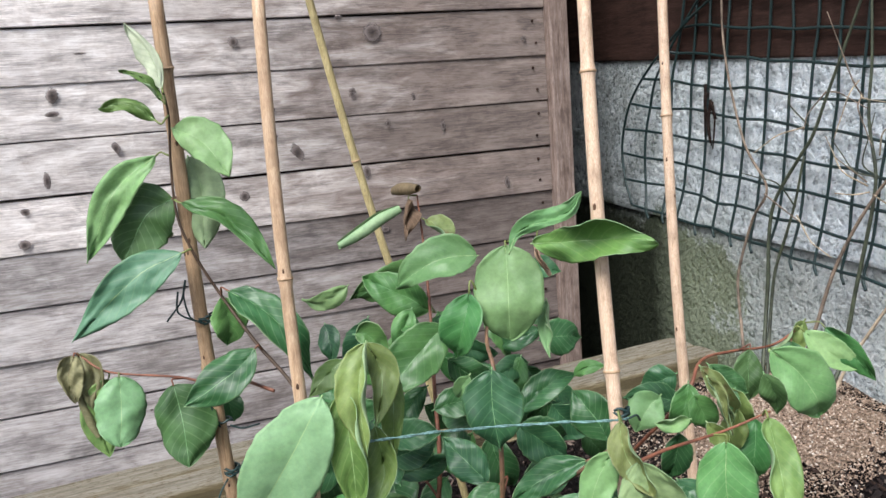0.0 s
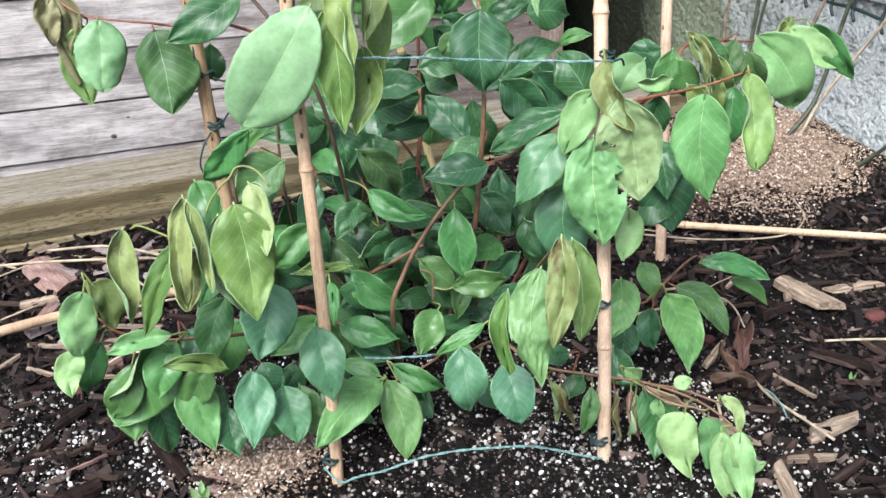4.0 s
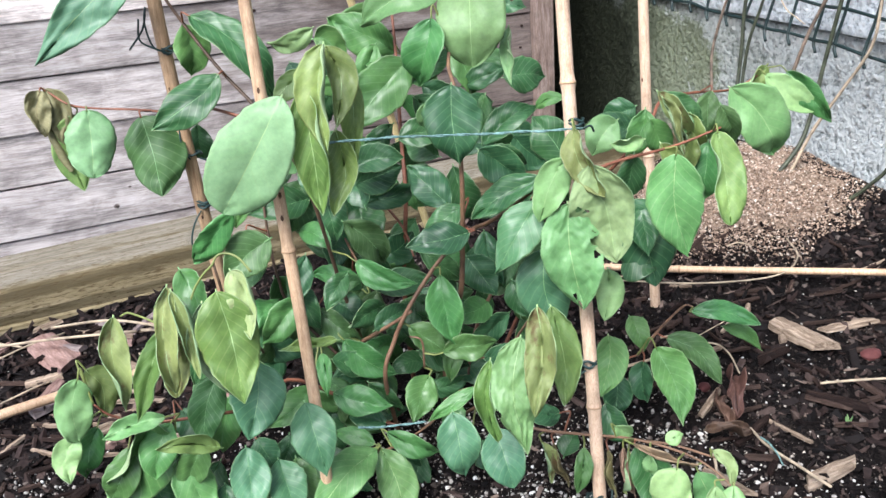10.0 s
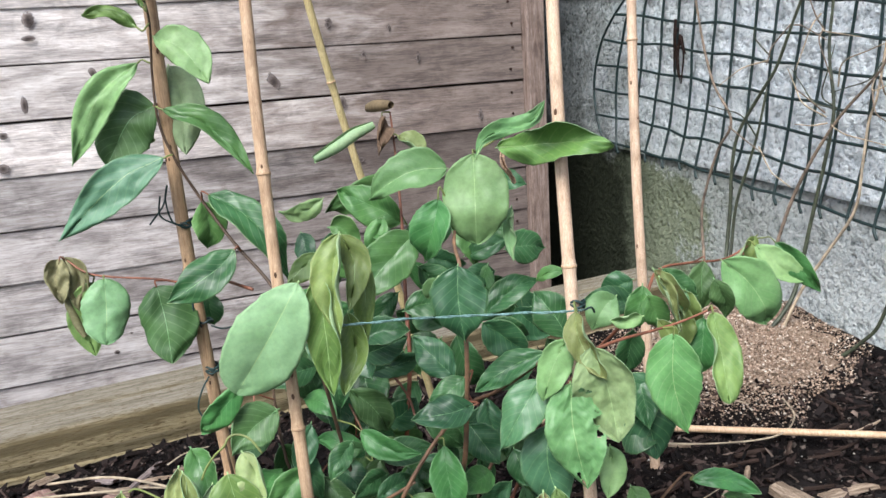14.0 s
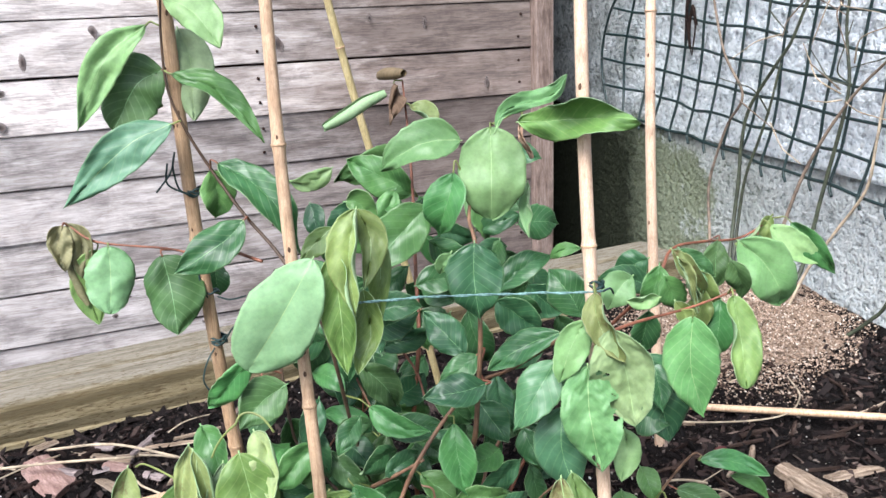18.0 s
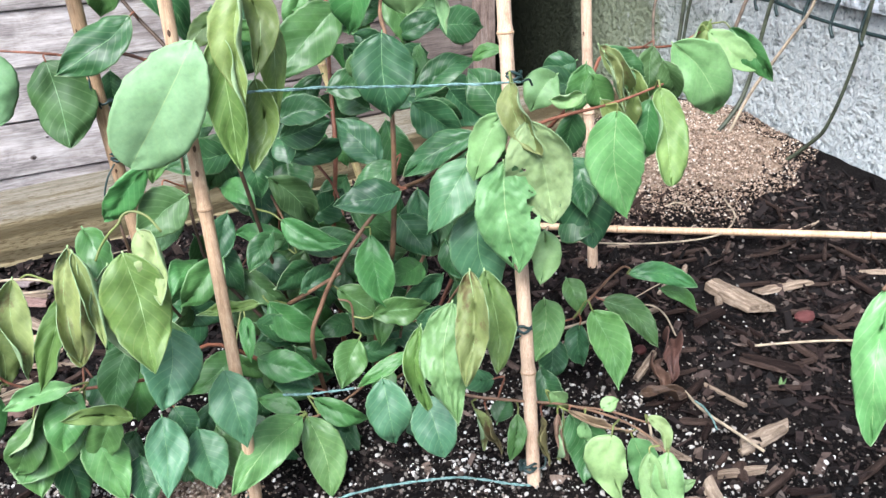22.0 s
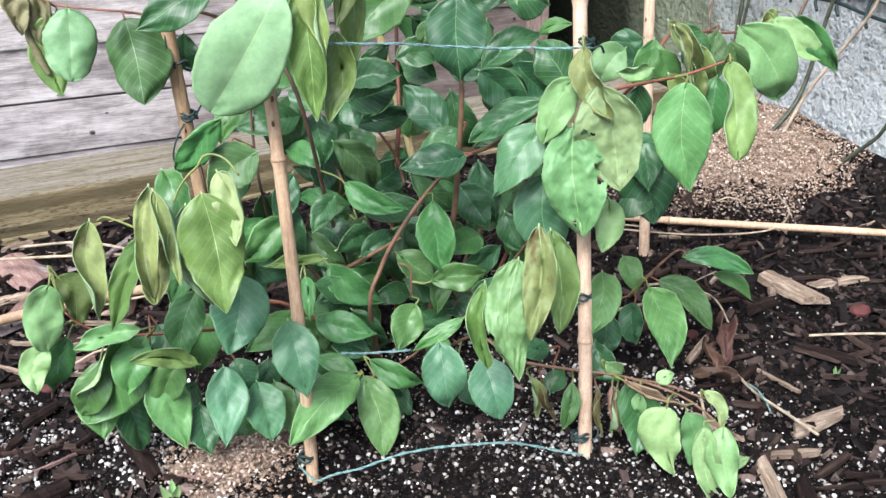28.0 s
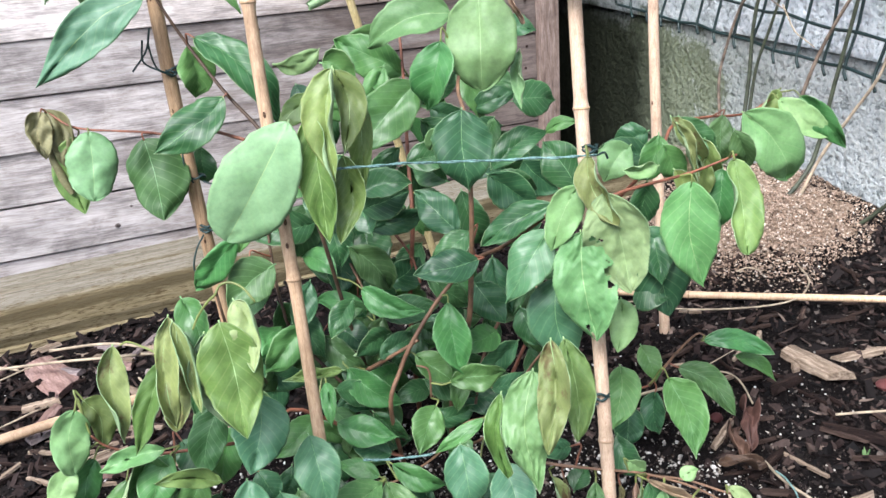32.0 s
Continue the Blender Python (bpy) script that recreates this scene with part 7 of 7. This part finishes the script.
def chips_left():
    """Bark beside the wilted leaves."""
    rnd = random.Random(27)
    for k in range(46):
        x, y = rnd.uniform(-0.2, 0.03), rnd.uniform(0.47, 0.74)
        ang, ln = rnd.gauss(0.1, 0.7), rnd.uniform(0.012, 0.042)
        mat = rnd.choice((MIDWOOD, MIDWOOD, BARKFLAT, DARKWOOD, DARKWOOD))
        dx, dy = math.cos(ang) * ln / 2, math.sin(ang) * ln / 2
        wood_chip((x - dx, y - dy), (x + dx, y + dy), rnd.uniform(0.0015, 0.005), mat)


chips_left()


def scatter(name, count, mat, place, size, label, category, flat=0.35, long=1.0, seed=1, sink=0.2, rise=None):
    """Many small angular pieces on the bed, as one mesh."""
    rng = np.random.default_rng(seed)
    rnd = random.Random(seed)
    cube = np.array([(-1, -1, -1), (1, -1, -1), (1, 1, -1), (-1, 1, -1), (-1, -1, 1), (1, -1, 1), (1, 1, 1), (-1, 1, 1)], dtype=float) * 0.5
    quads = [(0, 3, 2, 1), (4, 5, 6, 7), (0, 1, 5, 4), (1, 2, 6, 5), (2, 3, 7, 6), (3, 0, 4, 7)]
    g = (1 + 5 ** 0.5) / 2
    blob = np.array([(-1, g, 0), (1, g, 0), (-1, -g, 0), (1, -g, 0), (0, -1, g), (0, 1, g), (0, -1, -g), (0, 1, -g), (g, 0, -1), (g, 0, 1), (-g, 0, -1), (-g, 0, 1)], dtype=float) * 0.3
    shell = [(0, 11, 5), (0, 5, 1), (0, 1, 7), (0, 7, 10), (0, 10, 11), (1, 5, 9), (5, 11, 4), (11, 10, 2), (10, 7, 6), (7, 1, 8), (3, 9, 4), (3, 4, 2), (3, 2, 6), (3, 6, 8), (3, 8, 9), (4, 9, 5), (2, 4, 11), (6, 2, 10), (8, 6, 7), (9, 8, 1)]
    form, sides = (blob, shell) if mat in (PERLITE, TANBITS) else (cube, quads)
    verts, faces = [], []
    for k in range(count):
        x, y = place(rnd)
        s = size[0] + (size[1] - size[0]) * rnd.random() ** (3.8 if mat is PERLITE else 2)
        dims = np.array([s * long, s, s * flat]) * rng.uniform(0.7, 1.3, 3)
        m = Euler((rnd.gauss(0, 0.55), rnd.gauss(0, 0.55), rnd.uniform(0, 6.28))).to_matrix()
        pts = (form * (rng.uniform(0.35, 1.25, (8, 3)) if form is cube else rng.uniform(0.7, 1.2, (12, 3)))) * dims
        z = relief(x, y) + dims[2] * (0.5 - sink) + (rise(x, y) if rise else 0.0)
        base = len(verts)
        for p in pts:
            q = m @ Vector(p)
            verts.append((q.x + x, q.y + y, q.z + z))
        faces += [tuple(base + i for i in q) for q in sides]
    return tagged(piece(name, mesh_from(name, verts, faces, [mat], smooth=False)), label, category, kind="stuff")


def anywhere(r):
    while True:
        x, y = r.uniform(-0.5, 1.0), r.uniform(0.1, 1.12)
        if y < 1.055 + 0.08 * x and not (abs(x - 0.86) < 0.16 and y > 0.76 + 0.42 * (x - 0.85) and r.random() < 0.85):
            return x, y


def mulched(r):
    while True:
        x, y = anywhere(r)
        front = math.exp(-(((x - 0.2) / 0.24) ** 2 + ((y - 0.42) / 0.2) ** 2))
        if r.random() > 0.93 * front:
            return x, y


def left_bed(r):
    while True:
        x, y = r.gauss(-0.06, 0.06), r.gauss(0.57, 0.08)
        if r.random() < 0.4 + 1.8 * noise.noise((x * 16, y * 16, 8.5)):
            return x, y


def near_bed(r):
    while True:
        x, y = r.gauss(0.2, 0.26), r.gauss(0.42, 0.16)
        if 0.1 < y < 1.04 and -0.5 < x < 0.98:
            return x, y


def outer_bed(r):
    while True:
        x, y = anywhere(r)
        if x > 0.42 + 0.08 * noise.noise((x * 6, y * 6, 1.5)) or x < 0.0 or y > 0.75:
            return x, y


def front_bed(r):
    while True:
        x, y = r.gauss(0.18, 0.2), r.gauss(0.44, 0.13)
        if 0.1 < y < 1.04 and -0.5 < x < 0.98 and r.random() < 0.4 + 1.3 * noise.noise((x * 11, y * 11, 2.5)):
            return x, y


def by_wall(r):
    while True:
        x, y = r.gauss(0.85, 0.1), r.gauss(0.91, 0.095)
        ragged = 0.03 * noise.noise((x * 14, y * 14, 6.0))
        if x < 1.02 and y < 1.12 and y > 0.735 + 0.42 * (x - 0.85) + ragged and x > 0.64 + ragged:
            return x, y


def by_cane(r):
    return r.gauss(0.055, 0.026), r.gauss(0.535, 0.028)


def compost(name, cx, cy, rx, ry, h, label):
    verts, faces, n, m = [], [], 72, 26
    verts.append((cx, cy, relief(cx, cy) + h))
    for i in range(1, m + 1):
        for k in range(n):
            a = 2 * math.pi * k / n
            r = i / m * (1 + 0.22 * noise.noise((math.cos(a) * 2, math.sin(a) * 2, cx * 9)))
            x, y = min(cx + rx * r * math.cos(a), 1.028), cy + ry * r * math.sin(a)
            verts.append((x, y, relief(x, y) + h * (1 - (i / m) ** 2 * 1.6) + 0.004 * noise.noise((x * 40, y * 40, 1)) + 0.003 * noise.noise((x * 110, y * 110, 1))))
    for k in range(n):
        faces.append((0, 1 + k, 1 + (k + 1) % n))
    for i in range(m - 1):
        for k in range(n):
            p, q = 1 + i * n + k, 1 + i * n + (k + 1) % n
            faces.append((p, p + n, q + n, q))
    tagged(piece(name, mesh_from(name, verts, faces, [COMPOST])), label, "compost")


compost("compost_mound", 0.862, 0.925, 0.175, 0.165, 0.012, "pale tan fibrous compost heaped against the wall")
compost("compost_patch", 0.055, 0.538, 0.062, 0.05, 0.006, "patch of tan compost beside the cane")
scatter("bark_mulch", 13000, BARK, mulched, (0.0014, 0.0085), "dark brown bark mulch covering the bed", "mulch", 0.4, 2.9, 2)
scatter("bark_mulch", 4200, BARK, outer_bed, (0.003, 0.009), "larger flakes of dark bark mulch around the shrub", "mulch", 0.3, 3.4, 12)
scatter("soil_crumbs", 26000, CRUMB, anywhere, (0.001, 0.0055), "dark crumbs of damp soil", "soil", 0.7, 1.1, 3)
scatter("perlite_grains", 12500, PERLITE, front_bed, (0.0004, 0.0038), "white perlite grains strewn over the soil", "perlite", 0.8, 1.1, 4, 0.0)
scatter("perlite_grains", 3600, PERLITE, left_bed, (0.0006, 0.0036), "white perlite grains among the bark by the wilted leaves", "perlite", 0.8, 1.1, 17, -0.2)
scatter("perlite_grains", 1500, PERLITE, anywhere, (0.0004, 0.002), "sparse white perlite grains in the mulch", "perlite", 0.8, 1.1, 5, 0.0)
scatter("soil_grit", 34000, GRIT, near_bed, (0.0005, 0.0026), "fine pale and brown grit in the soil", "soil", 0.8, 1.3, 15, 0.0)
scatter("compost_crumbs", 30000, TANBITS, by_wall, (0.0006, 0.0034), "tan crumbs of compost by the wall", "compost", 0.6, 1.2, 6, 0.1, lambda x, y: 0.0045 + 0.012 * max(0.0, 1 - 1.5 * (((x - 0.862) / 0.175) ** 2 + ((y - 0.925) / 0.165) ** 2)))
scatter("compost_crumbs", 3500, TANBITS, by_cane, (0.0006, 0.003), "tan crumbs of compost beside the cane", "compost", 0.6, 1.2, 7, 0.1, lambda x, y: 0.0025 + 0.006 * max(0.0, 1 - 1.5 * (((x - 0.055) / 0.062) ** 2 + ((y - 0.538) / 0.05) ** 2)))


def dry_stalk(points, r, label):
    ob = strand("dry_stalk", points, r, TWIG_PALE)
    tagged(ob, label, "stalk")


dry_stalk([(0.50, 0.80, 0.016), (0.55, 0.745, 0.018), (0.62, 0.70, 0.016), (0.70, 0.675, 0.016), (0.745, 0.69, 0.024), (0.765, 0.73, 0.03)], 0.0011, "thin curved dry stalk lying on the mulch")
dry_stalk([(-0.2, 0.98, 0.02), (-0.1, 0.955, 0.022), (0.0, 0.93, 0.018)], 0.0016, "thin pale dry stalk lying in the mulch")
dry_stalk([(-0.09, 0.99, 0.02), (-0.02, 0.96, 0.024), (0.05, 0.90, 0.018)], 0.0016, "thin pale dry stalk lying in the mulch")
dry_stalk([(0.515, 0.60, 0.012), (0.53, 0.58, 0.018), (0.532, 0.56, 0.016), (0.52, 0.53, 0.012)], 0.0009, "short crooked dry stalk on the soil")
dry_stalk([(0.395, 0.41, 0.01), (0.405, 0.425, 0.014), (0.415, 0.44, 0.012)], 0.0012, "short dry stalk on the soil")


def fragment(x, y, size, seed):
    bm = bmesh.new()
    bmesh.ops.create_icosphere(bm, subdivisions=2, radius=size)
    for v in bm.verts:
        v.co *= 1 + 0.3 * noise.noise(v.co * 90 + Vector((seed, 0, 0)))
        v.co.z *= 0.6
        v.co.x *= 1.3
    ob = part("brick_fragment", bm, RED)
    ob.location = (x, y, relief(x, y) + size * 0.35)
    tagged(ob, "small red-brown fragment of brick on the mulch", "brick fragment", "brick fragments")


fragment(0.664, 0.505, 0.009, 1)
fragment(0.462, 0.535, 0.006, 2)
fragment(0.60, 0.66, 0.006, 3)
fragment(-0.07, 0.70, 0.006, 4)


def seedling(x, y, h, label):
    s = empty("seedling", label, "seedling")
    g = relief(x, y)
    for k, (dx, dy) in enumerate(((-0.35, 0.1), (0.3, -0.1), (0.1, 0.35))):
        v, f = [], []
        for i in range(6):
            u = i / 5
            w = h * 0.22 * math.sin(math.pi * min(1, u * 0.85 + 0.12))
            for q in (-1, 0, 1):
                v.append((x + dx * u * h + q * w * 0.8, y + dy * u * h + (1 - abs(q)) * w * 0.5, g + h * (u - 0.05)))
        for i in range(5):
            for q in range(2):
                f.append((i * 3 + q, i * 3 + q + 1, i * 3 + q + 4, i * 3 + q + 3))
        piece("seed_leaf", mesh_from("seed_leaf", v, f, [L_LIME]), s)


seedling(0.005, 0.505, 0.018, "small bright green seedling in the soil")
seedling(0.56, 0.435, 0.01, "tiny pale green seedling in the mulch")
seedling(0.30, 0.335, 0.006, "tiny green seedling in the soil")

# ---- last small things on the bed ----
PEBBLE_GREY = simple("grey_pebble", (0.3, 0.27, 0.25), 0.8, 0.25, 220.0)
PEBBLE_PINK = simple("pink_pebble", (0.27, 0.19, 0.17), 0.8, 0.25, 220.0)
PEBBLE_STRAW = simple("straw_pebble", (0.55, 0.42, 0.2), 0.8, 0.25, 220.0)


def pebble(x, y, size, mat, seed, label):
    bm = bmesh.new()
    bmesh.ops.create_icosphere(bm, subdivisions=2, radius=size)
    for v in bm.verts:
        v.co *= 1 + 0.28 * noise.noise(v.co * (0.9 / size) + Vector((seed, 0, 0)))
        v.co.z *= 0.65
        v.co.x *= 1.25
    ob = part("pebble", bm, mat, smooth=True)
    ob.location = (x, y, relief(x, y) + size * 0.35)
    ob.rotation_euler.z = seed * 1.3
    tagged(ob, label, "pebble", "pebbles on the bed")


pebble(-0.098, 0.529, 0.0042, PEBBLE_STRAW, 1, "straw-coloured chip of stone on dark soil")
pebble(0.001, 0.454, 0.004, PEBBLE_GREY, 2, "small grey pebble on the soil")
pebble(0.060, 0.442, 0.004, PEBBLE_PINK, 3, "small brownish-pink pebble on the soil")
pebble(0.072, 0.443, 0.0035, PEBBLE_PINK, 4, "small brownish-pink pebble on the soil")
pebble(0.157, 0.423, 0.005, PEBBLE_PINK, 5, "small brownish-pink pebble on the soil")
pebble(0.220, 0.359, 0.005, PEBBLE_PINK, 6, "small brownish-pink pebble on the soil")
pebble(0.014, 0.517, 0.005, PEBBLE_PINK, 7, "small brownish-pink pebble on the soil")
pebble(0.115, 0.390, 0.004, PEBBLE_GREY, 8, "small grey pebble on the soil")
pebble(-0.035, 0.470, 0.004, PEBBLE_GREY, 9, "small grey pebble on the soil")
pebble(0.484, 0.537, 0.006, RED, 10, "dark red pebble half under the leaves")


def fallen_leaf(points, half, curl, label):
    """A dead leaf curled up on the mulch."""
    global SHRUB
    SHRUB = empty("fallen_leaf", label, "dead leaf", "fallen leaves")
    drape(points, half, half * 0.9, (-0.2, -0.5, 0.85), L_DEAD, curl, curl * 0.7, (0.5, 0.6), 0.09, 0.14)


fallen_leaf([(0.495, 0.515, 0.022), (0.480, 0.490, 0.028), (0.462, 0.468, 0.014)], 0.012, 1.3, "crisp dark brown dead leaf curled on the mulch")
fallen_leaf([(0.470, 0.500, 0.016), (0.455, 0.482, 0.024), (0.448, 0.455, 0.014)], 0.010, 1.6, "crisp dark brown dead leaf curled on the mulch")
fallen_leaf([(0.430, 0.468, 0.014), (0.440, 0.455, 0.020), (0.462, 0.448, 0.012)], 0.008, 1.2, "crisp dark brown dead leaf curled on the mulch")
twisted("garden_twine", [(0.464, 0.440, 0.012), (0.460, 0.425, 0.016), (0.457, 0.412, 0.014), (0.453, 0.402, 0.012)], "scrap of blue-green twine on the mulch")


def straw(points, r):
    tagged(strand("dry_stalk", points, r, TWIG_PALE), "thin pale dry stalk lying in the mulch", "stalk")


def straws():
    rnd = random.Random(6)
    for k in range(22):
        far = k % 3
        x, y = (rnd.uniform(-0.25, 0.08), rnd.uniform(0.72, 1.02)) if far else (rnd.uniform(0.45, 0.8), rnd.uniform(0.4, 0.85))
        ang, ln = rnd.gauss(0.0, 0.7), rnd.uniform(0.03, 0.11)
        d = Vector((math.cos(ang), math.sin(ang), 0)) * ln / 2
        c = Vector((x, y, relief(x, y) + 0.010))
        side = Vector((-d.y, d.x, 0)) * rnd.uniform(-0.25, 0.25)
        straw([c - d, c - d * 0.3 + side + Vector((0, 0, 0.004)), c + d * 0.4 + side * 0.6 + Vector((0, 0, 0.003)), c + d], rnd.uniform(0.0006, 0.0015))


straws()
